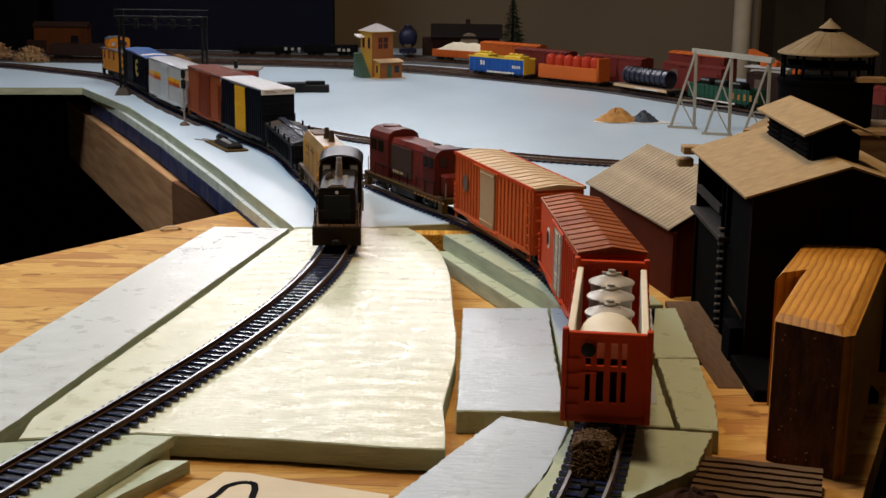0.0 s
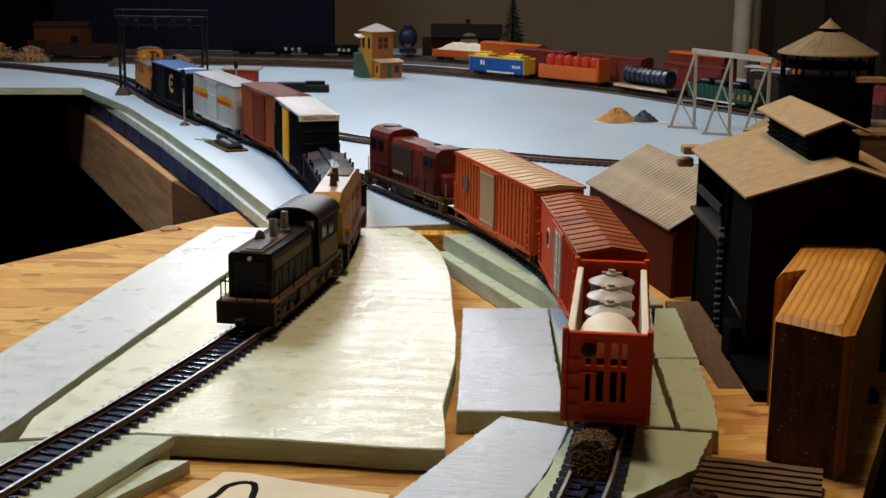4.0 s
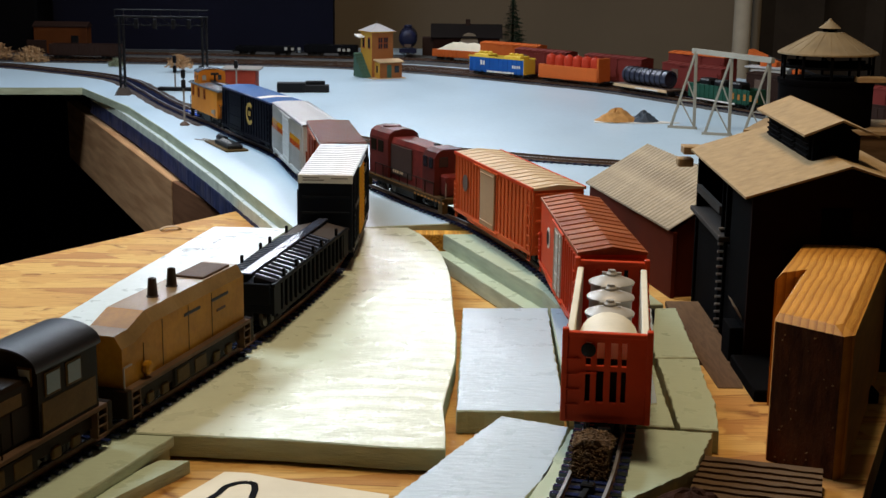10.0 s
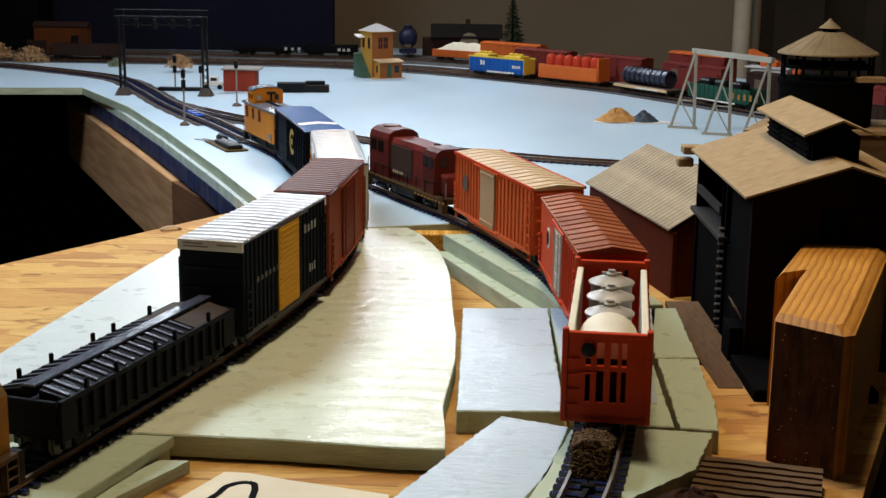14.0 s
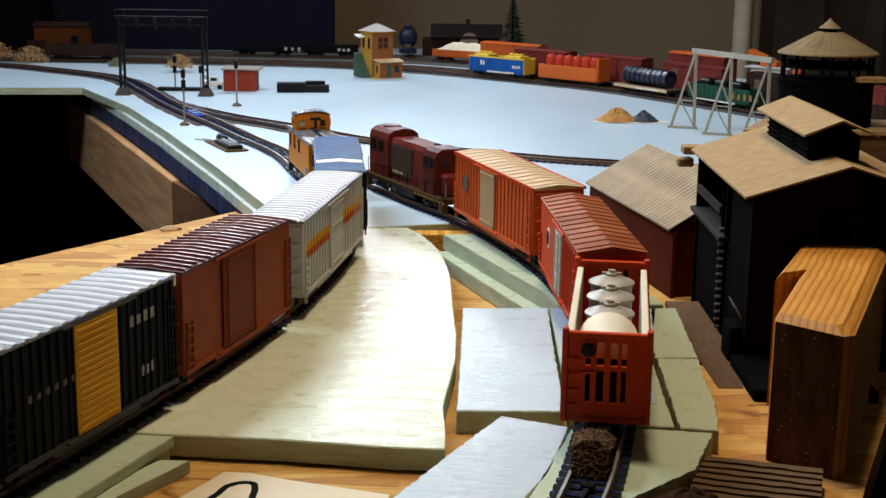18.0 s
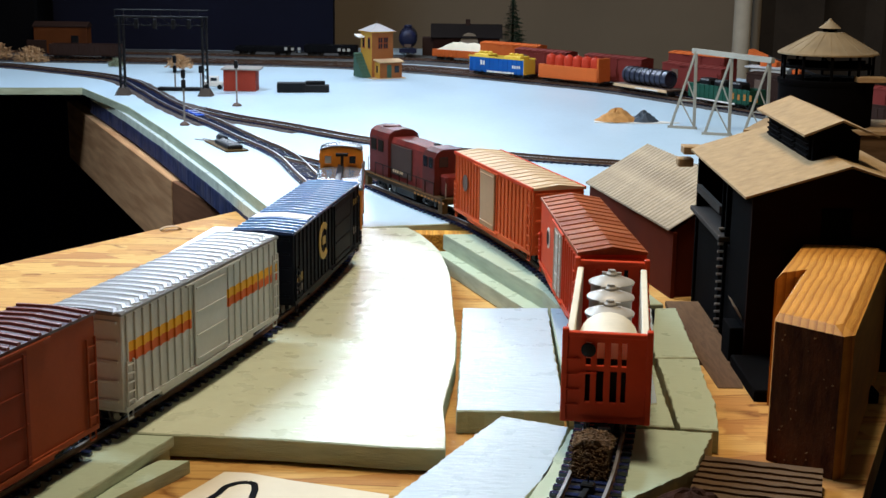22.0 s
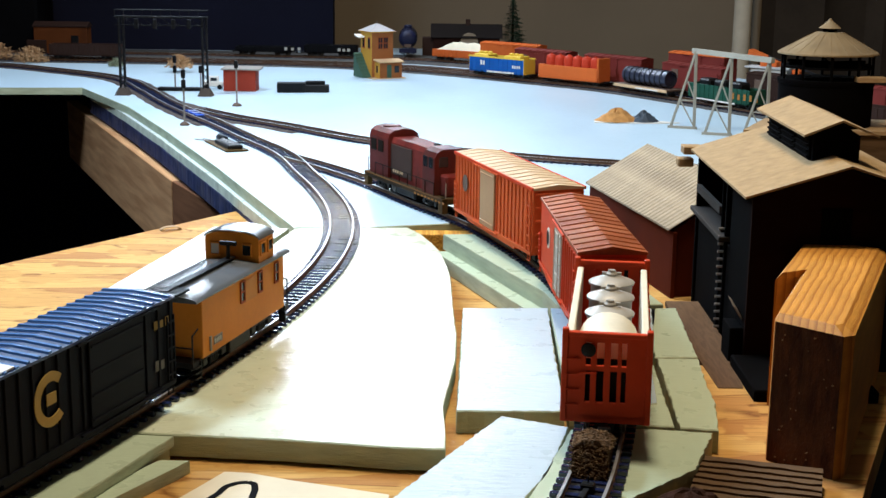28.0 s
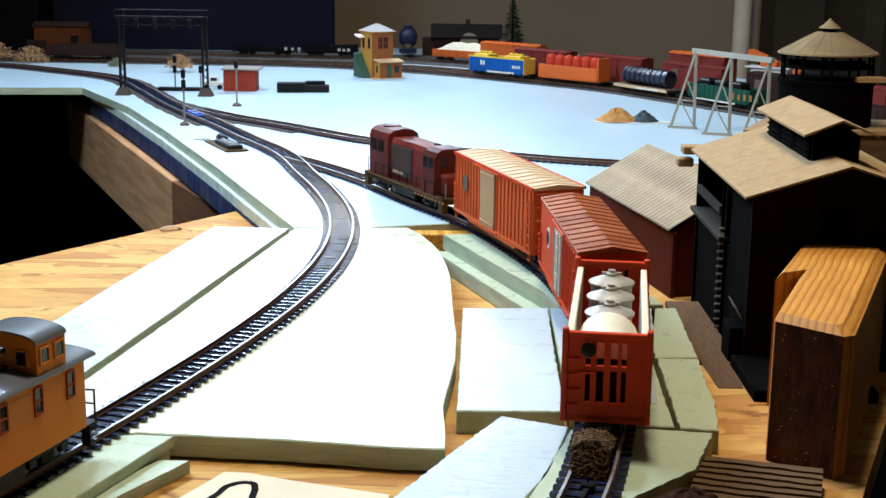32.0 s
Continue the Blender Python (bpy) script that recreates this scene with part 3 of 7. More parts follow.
def truck_shape(base=22):
    sh = Shape()
    for s in (-1, 1):
        y = s * 11.2
        sh.bbox(-base / 2 - 3, base / 2 + 3, y - 1, y + 1, 6.5, 8.6, 0.3)
        for x in (-base / 2, base / 2):
            sh.bbox(x - 2.6, x + 2.6, y - 1.3, y + 1.3, 3.6, 7.6, 0.4)
        sh.bbox(-4.5, 4.5, y - 1.2, y + 1.2, 3.0, 8.6, 0.5)
        for x in (-2.5, 0, 2.5):
            sh.rod((x, y + s * 0.9, 3.2), (x, y + s * 0.9, 6.8), 0.9)
    sh.box(-4, 4, -11, 11, 6, 9)
    return sh


TRUCK = truck_shape().mesh("truck", BLACK)
COUPLER = Shape().box(-2, 7, -1.4, 1.4, 6.2, 8.0).bbox(6, 10, -2.6, 2.6, 5.4, 8.8, 0.5).mesh("coupler", BLACK)


def running_gear(car, L, inset=22, base=22):
    for s in (-1, 1):
        x = s * (L / 2 - inset)
        tk = part("truck", TRUCK, None, car, at=pose(x * MM, 0, RAIL_TOP * MM))
        for k in (-1, 1):
            part("wheelset", WHEEL, None, tk, at=pose(k * base / 2 * MM, 0, 6 * MM))
        part("coupler", COUPLER, None, car, at=pose(s * L / 2 * MM, 0, RAIL_TOP * MM, 0, 0, 0 if s > 0 else 180))


def paint(name, colour, rough=0.42, stain=None, amount=0.25, vary=0.1, spec=0.08):
    return material(name, colour, rough, 0, vary, 25, 0.12, 1100, stain=stain, stain_amount=amount, spec=spec)


def ribs_on(car, xs, W, z0, z1, mat, w=1.3, depth=0.9, sides=(-1, 1)):
    """Upright ribs, each a part of its own, sharing one mesh."""
    me = Shape().bbox(-w / 2, w / 2, -0.2, depth, z0, z1, 0.3).mesh("rib", mat)
    for s in sides:
        for x in xs:
            part("rib", me, None, car, at=pose(x * MM, s * W / 2 * MM, 0, 0, 0, 0 if s > 0 else 180))


def spread(a, b, pitch):
    n = max(1, round((b - a) / pitch))
    return [a + (b - a) * k / n for k in range(n + 1)]


def roof_of(car, L, W, z, rise, ribs, mat, over=0.6, rib_h=0.9, rib_w=1.8, curved=False, rib_mat=None, diagonal=False):
    """A ridged or rounded roof with cross ribs."""
    sh = Shape()
    w = W / 2 + over
    if curved:
        prof = [(-w, z - 1.0), (w, z - 1.0)] + [(w * math.cos(math.pi * k / 12), z + rise * math.sin(math.pi * k / 12)) for k in range(13)]
    else:
        prof = [(-w, z - 1.2), (w, z - 1.2), (w, z), (0, z + rise), (-w, z)]
    sh.xprism(prof, -L / 2 - over, L / 2 + over)
    roof = part("roof", sh, mat, car, smooth=curved)
    rib = Shape()
    lo, hi = (w * 0.97, z + 0.1), (0, z + rise)
    if curved:
        rows = [(w * 0.97 * math.cos(math.pi * k / 12), z + rise * math.sin(math.pi * k / 12)) for k in range(1, 12)]
    else:
        rows = [lo, hi, (-lo[0], lo[1])]
    n = len(rows)
    skew = rib_w if diagonal else 0
    v = []
    for i, (y, zz) in enumerate(rows):
        v += [(-rib_w / 2 + skew * (i == 1), y, zz - 0.3), (rib_w / 2 + skew * (i == 1), y, zz - 0.3), (rib_w * 0.3 + skew * (i == 1), y, zz + rib_h), (-rib_w * 0.3 + skew * (i == 1), y, zz + rib_h)]
    f = [(4 * i + k, 4 * i + (k + 1) % 4, 4 * i + 4 + (k + 1) % 4, 4 * i + 4 + k) for i in range(n - 1) for k in range(4)]
    f += [(3, 2, 1, 0), (4 * n - 4, 4 * n - 3, 4 * n - 2, 4 * n - 1)]
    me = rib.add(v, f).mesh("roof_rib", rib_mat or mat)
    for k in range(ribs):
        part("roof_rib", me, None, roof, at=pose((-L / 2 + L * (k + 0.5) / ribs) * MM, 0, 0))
    return roof


def ladder_shape(z0, z1, w=6.0, steps=5):
    sh = Shape()
    for dx in (-w / 2, w / 2):
        sh.box(dx - 0.35, dx + 0.35, 0, 1.0, z0, z1)
    for k in range(steps):
        z = z0 + (z1 - z0) * (k + 0.5) / steps
        sh.box(-w / 2, w / 2, 0.5, 1.1, z - 0.35, z + 0.35)
    return sh


def bars(parent, x, z, n, w, h, gap, y, mat, s=1, name="lettering"):
    """A line of plain bars standing for writing."""
    sh = Shape()
    for k in range(n):
        sh.box(x + s * -k * (w + gap) - w / 2, x + s * -k * (w + gap) + w / 2, *sorted((s * y, s * (y + 0.15))), z, z + h * (0.85 if k % 3 == 1 else 1))
    ob = part(name, sh, mat, parent)
    return tagged(ob, kind="stuff") if n > 1 else ob


def box_car(name, label, L, W, z0, z1, body, roof, door, rise=2.5, roof_ribs=13, rib_pitch=7.0, ribs=True, door_at=(-13, 13), curved=False, sill=None, group="", door_bars=5, rods=True, rib_mat=None, rib_w=1.3, roof_w=1.8, diagonal=False, low=0.0, roof_h=0.7, roof_rib=None):
    car = thing(name, label, "freight car", group=group)
    part("body", Shape().bbox(-L / 2, L / 2, -W / 2, W / 2, z0, z1, 0.5), body, car)
    if ribs:
        xs = spread(-L / 2 + 4, door_at[0] - 4, rib_pitch) + spread(door_at[1] + 4, L / 2 - 4, rib_pitch)
        ribs_on(car, xs, W, z0 + 1.5 + low, z1 - 1.5, rib_mat or body, rib_w)
    me = Shape().bbox(-0.2, 0.8, -W / 2 + 2, W / 2 - 2, -0.8, 0.8, 0.3).mesh("end_rib", body)
    for s in (-1, 1):
        for k in range(5):
            z = z0 + 4 + (z1 - z0 - 8) * k / 4
            part("end_rib", me, None, car, at=pose(s * L / 2 * MM, 0, z * MM, 0, 0, 0 if s > 0 else 180))
    part("sill", Shape().xprism([(-W / 2 - 0.9, z0 - 1.2), (W / 2 + 0.9, z0 - 1.2), (W / 2 + 0.9, z0 + 1.2), (-W / 2 - 0.9, z0 + 1.2)], -L / 2 + 1, L / 2 - 1), sill or body, car)
    part("side_skirt", Shape().prism([(-L / 2 + 34, -W / 2 - 0.5), (L / 2 - 34, -W / 2 - 0.5), (L / 2 - 34, W / 2 + 0.5), (-L / 2 + 34, W / 2 + 0.5)], z0 - 3.4, z0 - 1.0), sill or body, car)
    part("underframe", Shape().box(-L / 2 + 3, L / 2 - 3, -4, 4, z0 - 6, z0 - 1.3), BLACK, car)
    part("brake_tank", Shape().lathe([(3.2, 0), (3.8, 1), (3.8, 13), (3.2, 14)], x=8, y=z0 - 5.2, n=10, axis="x"), BLACK, car)
    roof_of(car, L, W, z1, rise, roof_ribs, roof, curved=curved, rib_w=roof_w, diagonal=diagonal, rib_h=roof_h, rib_mat=roof_rib)
    for s in (-1, 1):
        y = s * (W / 2 + 0.3)
        d = part("door", Shape().bbox(door_at[0], door_at[1], *sorted((y, y + s * 1.1)), z0 + 0.6, z1 - 2.2, 0.3), door, car)
        me = Shape().bbox(door_at[0] + 1.2, door_at[1] - 1.2, *sorted((0, s * 0.7)), -0.45, 0.45, 0.2).mesh("door_bar", door)
        for k in range(door_bars):
            z = z0 + 4 + (z1 - z0 - 9) * k / max(1, door_bars - 1)
            part("door_bar", me, None, d, at=pose(0, (y + s * 1.0) * MM, z * MM))
        if rods:
            for x in (door_at[0] + 4, door_at[1] - 4):
                part("locking_rod", Shape().rod((x, y + s * 1.9, z0 + 1.5), (x, y + s * 1.9, z1 - 3), 0.4), door, d)
        for z, t in ((z0 - 0.2, 1.8), (z1 - 1.9, 1.4)):
            part("door_rail", Shape().box(door_at[0] - 16, door_at[1] + 8, *sorted((y, y + s * t)), z - 0.5, z + 0.5), sill or body, car)
        for e in (-1, 1):
            part("ladder", ladder_shape(z0 + 1.5, z0 + (z1 - z0) * (0.5 if e * s > 0 else 0.8)), body, car, at=pose(e * (L / 2 - 5) * MM, s * (W / 2 + 0.5) * MM, 0, 0, 0, 0 if s > 0 else 180))
            x = e * (L / 2 - 5)
            sh = Shape()
            for dx in (-2.2, 2.2):
                sh.rod((x + dx, y, z0), (x + dx, y, z0 - 5), 0.4)
            sh.rod((x - 2.2, y, z0 - 5), (x + 2.2, y, z0 - 5), 0.5)
            part("step", sh, body, car)
    running_gear(car, L)
    return car


def drive(car, s0, half, line=MAIN_LINE, speed=51.6):
    """Key a car that rolls along a track; s0: the length at which its middle stands at the start."""
    rows = []
    for k in range(65):
        t = k * 0.5
        s = s0 + speed * t
        xa, ya, _ = along(line, s - half)
        xb, yb, _ = along(line, s + half)
        rows.append((t, pose((xa + xb) / 2 * MM, (ya + yb) / 2 * MM, 0, 0, 0, math.degrees(math.atan2(yb - ya, xb - xa)))))
    walk(car, rows)


def stand(car, s, half, line=SIDING_LINE, turn=0, size=(1, 1)):
    xa, ya, _ = along(line, s - half)
    xb, yb, _ = along(line, s + half)
    car.matrix_basis = pose((xa + xb) / 2 * MM, (ya + yb) / 2 * MM, 0, 0, 0, turn + math.degrees(math.atan2(yb - ya, xb - xa))) @ Matrix.Diagonal((size[0], size[1], size[1], 1))

# ---- paints of the rolling stock ----
P_BLACK = paint("paint_black", (0.004, 0.0043, 0.006), 0.62, (0.02, 0.018, 0.016), 0.12)
P_MIDNIGHT = paint("paint_midnight", (0.006, 0.0075, 0.012), 0.62, (0.03, 0.03, 0.03), 0.2)
P_BROWN = paint("paint_oxide", (0.255, 0.054, 0.016), 0.55, (0.18, 0.04, 0.015), 0.5)
P_GREY = paint("paint_grey", (0.50, 0.50, 0.475), 0.45, (0.30, 0.28, 0.25), 0.25)
P_SILVER = material("silver_roof", (0.50, 0.50, 0.51), 0.30, 0.35, 0.15, 40, 0.2, 900, stain=(0.30, 0.29, 0.28), stain_amount=0.4)
P_NAVY = paint("paint_navy", (0.0034, 0.0038, 0.008), 0.6, (0.016, 0.014, 0.014), 0.15)
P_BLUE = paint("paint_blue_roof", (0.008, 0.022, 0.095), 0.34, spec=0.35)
P_YELLOW = paint("paint_yellow", (0.70, 0.36, 0.015), 0.5, (0.45, 0.25, 0.05), 0.2)
P_ORANGE = paint("paint_orange", (0.60, 0.21, 0.020), 0.5, (0.45, 0.17, 0.03), 0.2)
P_STRIPE = paint("paint_stripe_orange", (0.55, 0.11, 0.02), 0.5)
P_RED = paint("paint_red", (0.56, 0.055, 0.014), 0.45, (0.28, 0.04, 0.02), 0.35)
P_RED_ROOF = paint("paint_red_roof", (0.29, 0.075, 0.022), 0.5, (0.36, 0.17, 0.075), 0.55, 0.3)
P_WHITE = paint("paint_white", (0.72, 0.68, 0.62), 0.45, (0.5, 0.46, 0.4), 0.2)
P_WHITE_ROOF = material("white_roof", (0.60, 0.60, 0.61), 0.35, 0.25, 0.1, 40, 0.2, 900, stain=(0.45, 0.43, 0.40), stain_amount=0.3)
P_CREAM = paint("paint_cream", (0.74, 0.66, 0.50), 0.5, (0.6, 0.5, 0.36), 0.2)
P_TAN = paint("paint_tan", (0.60, 0.42, 0.24), 0.5, (0.40, 0.22, 0.12), 0.3)
P_CAB_ROOF = paint("paint_grey_roof", (0.11, 0.12, 0.135), 0.24, (0.22, 0.20, 0.17), 0.3, spec=0.5)
P_LOCO = paint("paint_weathered_black", (0.0095, 0.0056, 0.0026), 0.52, (0.034, 0.017, 0.006), 0.5, 0.3, 0.06)
P_LOCO_TAN = paint("paint_weathered_tan", (0.085, 0.052, 0.017), 0.5, (0.04, 0.024, 0.01), 0.5, 0.3, 0.06)
P_LOCO2 = paint("paint_weathered_yellow", (0.34, 0.155, 0.009), 0.45, (0.13, 0.055, 0.008), 0.75, 0.3, 0.08)
P_LOCO_TOP = paint("paint_grimy_roof", (0.24, 0.15, 0.06), 0.32, (0.34, 0.26, 0.16), 0.4, 0.3, 0.5)
P_LOCO_FRAME = paint("paint_grimy_frame", (0.085, 0.049, 0.027), 0.55, (0.20, 0.12, 0.065), 0.5, 0.3)
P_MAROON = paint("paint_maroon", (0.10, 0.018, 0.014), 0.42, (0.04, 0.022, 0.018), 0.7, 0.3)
# Lit copy of the maroon for hood and nose, with dark grime stains.
P_MAROON_LIT = paint("paint_maroon_lit", (0.15, 0.024, 0.018), 0.5, (0.035, 0.018, 0.014), 0.9, 0.4)
P_GRIME = paint("paint_grey_grime", (0.13, 0.09, 0.07), 0.55, (0.12, 0.07, 0.05), 0.5)
P_STACK = paint("paint_stack", (0.06, 0.045, 0.035), 0.55, (0.12, 0.09, 0.07), 0.4)
P_STACK_GREY = paint("paint_stack_grey", (0.26, 0.23, 0.20), 0.5, (0.16, 0.13, 0.1), 0.4)
GLASS = material("dark_window", (0.015, 0.018, 0.022), 0.12, 0, 0.1, 60, 0, 900)
GLASS_PALE = material("pale_window", (0.35, 0.38, 0.40), 0.15, 0, 0.1, 60, 0, 900)


# ---- moving train: caboose ----
def make_caboose():
    L, W, z0, z1 = 104.5, 33, 15, 43.6
    car = thing("caboose", "orange wooden-sided caboose with a cupola and grey roof", "caboose")
    part("body", Shape().bbox(-L / 2, L / 2, -W / 2, W / 2, z0, z1, 0.4), P_ORANGE, car)
    w = W / 2 + 0.8
    prof = [(-w, z1 - 0.3), (w, z1 - 0.3)] + [(w * math.cos(math.pi * k / 12), z1 + 0.4 + 2.4 * math.sin(math.pi * k / 12)) for k in range(13)]
    roof = part("roof", Shape().xprism(prof, -L / 2 - 7.5, L / 2 + 7.5), P_CAB_ROOF, car, "grey rounded roof overhanging both ends", smooth=True)
    part("running_board", Shape().bbox(-20.5, L / 2 + 7, -2.2, 2.2, z1 + 3.6, z1 + 4.6, 0.2), BLACK, roof)
    grid = Shape()
    for k in range(9):
        grid.box(L / 2 - 3 + k * 1.6, L / 2 - 2 + k * 1.6, -9, 9, z1 + 3.4, z1 + 4.2)
    for y in (-9, 0, 8.2):
        grid.box(L / 2 - 3, L / 2 + 11, y, y + 0.8, z1 + 3.3, z1 + 4.1)
    tagged(part("end_walkway", grid, BLACK, roof, "black perforated end walkway"), kind="stuff")
    # cupola near the trailing end
    xa, xb, wc, zc = -41, -21, 15.2, 57.0
    prof = [(-wc, z1), (wc, z1), (wc, zc)] + [(wc * math.cos(math.pi * k / 12), zc + 3.6 * math.sin(math.pi * k / 12)) for k in range(1, 12)] + [(-wc, zc)]
    cup = part("cupola", Shape().xprism(prof, xa, xb), P_ORANGE, car)
    w2 = wc + 0.5
    lo = [(w2 * math.cos(math.pi * k / 12), zc + 0.3 + 3.8 * math.sin(math.pi * k / 12)) for k in range(13)]
    hi = [(y, z + 0.6) for y, z in reversed(lo)]
    part("cupola_roof", Shape().xprism(lo + hi, xa - 0.6, xb + 0.6), P_CAB_ROOF, cup, "grey rounded cupola roof", smooth=True)

    def window(parent, cx, cy, cz, ww, hh, face, panes=1, frame=P_BROWN, glass=GLASS):
        """face: 'x' or 'y', and the side on which it lies."""
        ax, s = face
        fr = Shape()

        def bar(a0, a1, b0, b1, d):
            if ax == "y":
                fr.box(cx + a0, cx + a1, *sorted((cy, cy + s * d)), cz + b0, cz + b1)
            else:
                fr.box(*sorted((cx, cx + s * d)), cy + a0, cy + a1, cz + b0, cz + b1)
        h, v = ww / 2, hh / 2
        bar(-h - 0.7, -h, -v - 0.7, v + 0.7, 0.8)
        bar(h, h + 0.7, -v - 0.7, v + 0.7, 0.8)
        bar(-h, h, -v - 0.7, -v, 0.9)
        bar(-h, h, v, v + 0.7, 0.8)
        for k in range(1, panes):
            bar(-h, h, -v + hh * k / panes - 0.4, -v + hh * k / panes + 0.4, 0.7)
        win = part("window", fr, frame, parent)
        g = Shape()
        if ax == "y":
            g.box(cx - h, cx + h, *sorted((cy - s * 0.3, cy + s * 0.25)), cz - v, cz + v)
        else:
            g.box(*sorted((cx - s * 0.3, cx + s * 0.25)), cy - h, cy + h, cz - v, cz + v)
        part("pane", g, glass, win)

    for s in (-1, 1):
        for x in (4.5, -18.5, -41):
            window(car, x, s * W / 2, 36.3, 4.4, 9.6, ("y", s), 2)
        for x in (-26, -36):
            window(cup, x, s * wc, 52.2, 5.6, 5.4, ("y", s), 1, P_ORANGE, GLASS)
        for y in (-9.5, 8.5):
            window(cup, xb if s > 0 else xa, y, 51.5, 4.6, 5.4, ("x", s), 1, P_ORANGE, GLASS_PALE if y < 0 else GLASS)
        part("herald_panel", Shape().box(-14.5, 0.8, *sorted((s * W / 2, s * (W / 2 + 0.2))), 30, 41), paint("faded_panel", (0.50, 0.20, 0.035), 0.5), car)
        part("number_plate", Shape().box(30, 40, *sorted((s * W / 2, s * (W / 2 + 0.3))), 18.5, 22.5), P_STACK_GREY, car, "small grey plate with pale bars")
        bars(car, 39, 19.5, 4, 1.4, 2, 0.8, W / 2 + 0.3, P_WHITE, 1)
        part("roof_grab_iron", Shape().box(43.5, 45.0, *sorted((s * W / 2, s * (W / 2 + 0.9))), 17, 24), P_STACK_GREY, car)
    sh = Shape().rod((-14, 1, z1 + 2.5), (-14, 1, z1 + 12.5), 1.1, 8)
    sh.rod((-14, -3.5, z1 + 12.5), (-14, 5.5, z1 + 12.5), 1.3, 8)
    part("smoke_jack", sh, BLACK, car)
    for e in (-1, 1):
        x = e * (L / 2)
        part("end_platform", Shape().box(*sorted((x, x + e * 9)), -W / 2 + 1, W / 2 - 1, z0 - 2.5, z0), BLACK, car)
        for s in (-1, 1):
            sh = Shape()
            y = s * (W / 2 - 1.5)
            sh.rod((x + e * 8.4, y, z0), (x + e * 8.4, y, z0 + 13), 0.45)
            sh.rod((x + e * 8.4, y, z0 + 13), (x + e * 2, y, z0 + 15), 0.45)
            sh.rod((x + e * 8.4, y, z0 + 7), (x + e * 8.4, y * 0.2, z0 + 7), 0.4)
            part("railing", sh, BLACK, car)
            st = Shape()
            for k in range(3):
                st.box(*sorted((x + e * 2, x + e * 8.5)), *sorted((s * (W / 2 - 4), s * W / 2)), z0 - 3 - k * 2.6, z0 - 2.4 - k * 2.6)
            st.box(*sorted((x + e * 1.6, x + e * 2.2)), *sorted((s * (W / 2 - 4), s * W / 2)), z0 - 9, z0)
            part("steps", st, BLACK, car)
    part("underframe", Shape().box(-L / 2, L / 2, -5, 5, z0 - 5, z0), BLACK, car)
    part("toolbox", Shape().bbox(-13, 13, -13, 13, z0 - 8.5, z0 - 0.2, 0.5), BLACK, car)
    running_gear(car, L + 16, 30)
    return car


# ---- covered gondola ----
def make_gondola():
    L, W, z0, z1 = 157, 34, 15.5, 30.2
    car = thing("covered_gondola", "black covered gondola with ribbed hatch covers on its roof", "freight car")
    part("body", Shape().bbox(-L / 2, L / 2, -W / 2 + 1.2, W / 2 - 1.2, z0, z1, 0.4), P_BLACK, car)
    ribs_on(car, spread(-L / 2 + 16, L / 2 - 16, 9.0), W - 2.4, z0 - 1, z1, P_BLACK, 2.2, 1.6)
    for s in (-1, 1):
        for e in (-1, 1):
            part("corner_panel", Shape().bbox(*sorted((e * (L / 2 - 12), e * L / 2)), *sorted((s * (W / 2 - 1.6), s * (W / 2 + 0.2))), z0 - 1, z1, 0.3), P_BLACK, car)
        part("top_rail", Shape().bbox(-L / 2, L / 2, *sorted((s * (W / 2 - 2), s * (W / 2 + 0.6))), z1 - 0.2, z1 + 2.0, 0.4), P_BLACK, car)
        sh = Shape().prism([(-L / 2 + 10, s * (W / 2 - 2.4)), (L / 2 - 10, s * (W / 2 - 2.4)), (L / 2 - 10, s * (W / 2 - 1)), (-L / 2 + 10, s * (W / 2 - 1))], z0 - 3.5, z0)
        part("fish_belly_sill", sh, P_BLACK, car)
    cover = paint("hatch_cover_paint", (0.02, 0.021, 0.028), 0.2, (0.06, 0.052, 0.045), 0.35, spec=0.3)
    # Paler than the covers: the sheen on the hatch ribs is in this colour.
    HATCH_SHEEN = paint("hatch_rib_sheen", (0.10, 0.11, 0.145), 0.3, spec=0.35)
    n = 4
    for k in range(n):
        xa, xb = -L / 2 + 3 + (L - 6) * k / n, -L / 2 + 3 + (L - 6) * (k + 1) / n - 1.2
        for s in (-1, 1):
            y0, y1 = 4.2, W / 2 - 0.8
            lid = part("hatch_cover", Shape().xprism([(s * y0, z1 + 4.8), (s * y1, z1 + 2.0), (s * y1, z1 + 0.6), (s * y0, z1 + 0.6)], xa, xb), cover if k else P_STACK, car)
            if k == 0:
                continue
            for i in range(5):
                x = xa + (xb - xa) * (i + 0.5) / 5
                part("cover_rib", Shape().beam((x, s * y0, z1 + 5.1), (x, s * (y1 - 0.4), z1 + 2.4), 2.0, 1.2), HATCH_SHEEN, lid)
    part("running_board", Shape().bbox(-L / 2 - 2, L / 2 - 3, -3.4, 3.4, z1 + 5.6, z1 + 6.6, 0.3), paint("board_blue_black", (0.045, 0.05, 0.072), 0.25, spec=0.6), car)
    for s in (-1, 1):
        for x in (-52, -18, 0, 34, 58):
            part("hatch_latch", Shape().bbox(x - 1, x + 1, *sorted((s * (W / 2 - 1.6), s * (W / 2 + 0.2))), z1 + 1.5, z1 + 6.5, 0.4), P_BLACK, car)
    part("underframe", Shape().box(-L / 2 + 3, L / 2 - 3, -4, 4, z0 - 6, z0 - 0.5), BLACK, car)
    for e in (-1, 1):
        part("end_bulkhead", Shape().bbox(*sorted((e * (L / 2 - 0.5), e * (L / 2 + 1.5))), -W / 2 + 2, W / 2 - 2, z0 + 5, z1 + 2, 0.4), P_BLACK, car)
    running_gear(car, L)
    return car


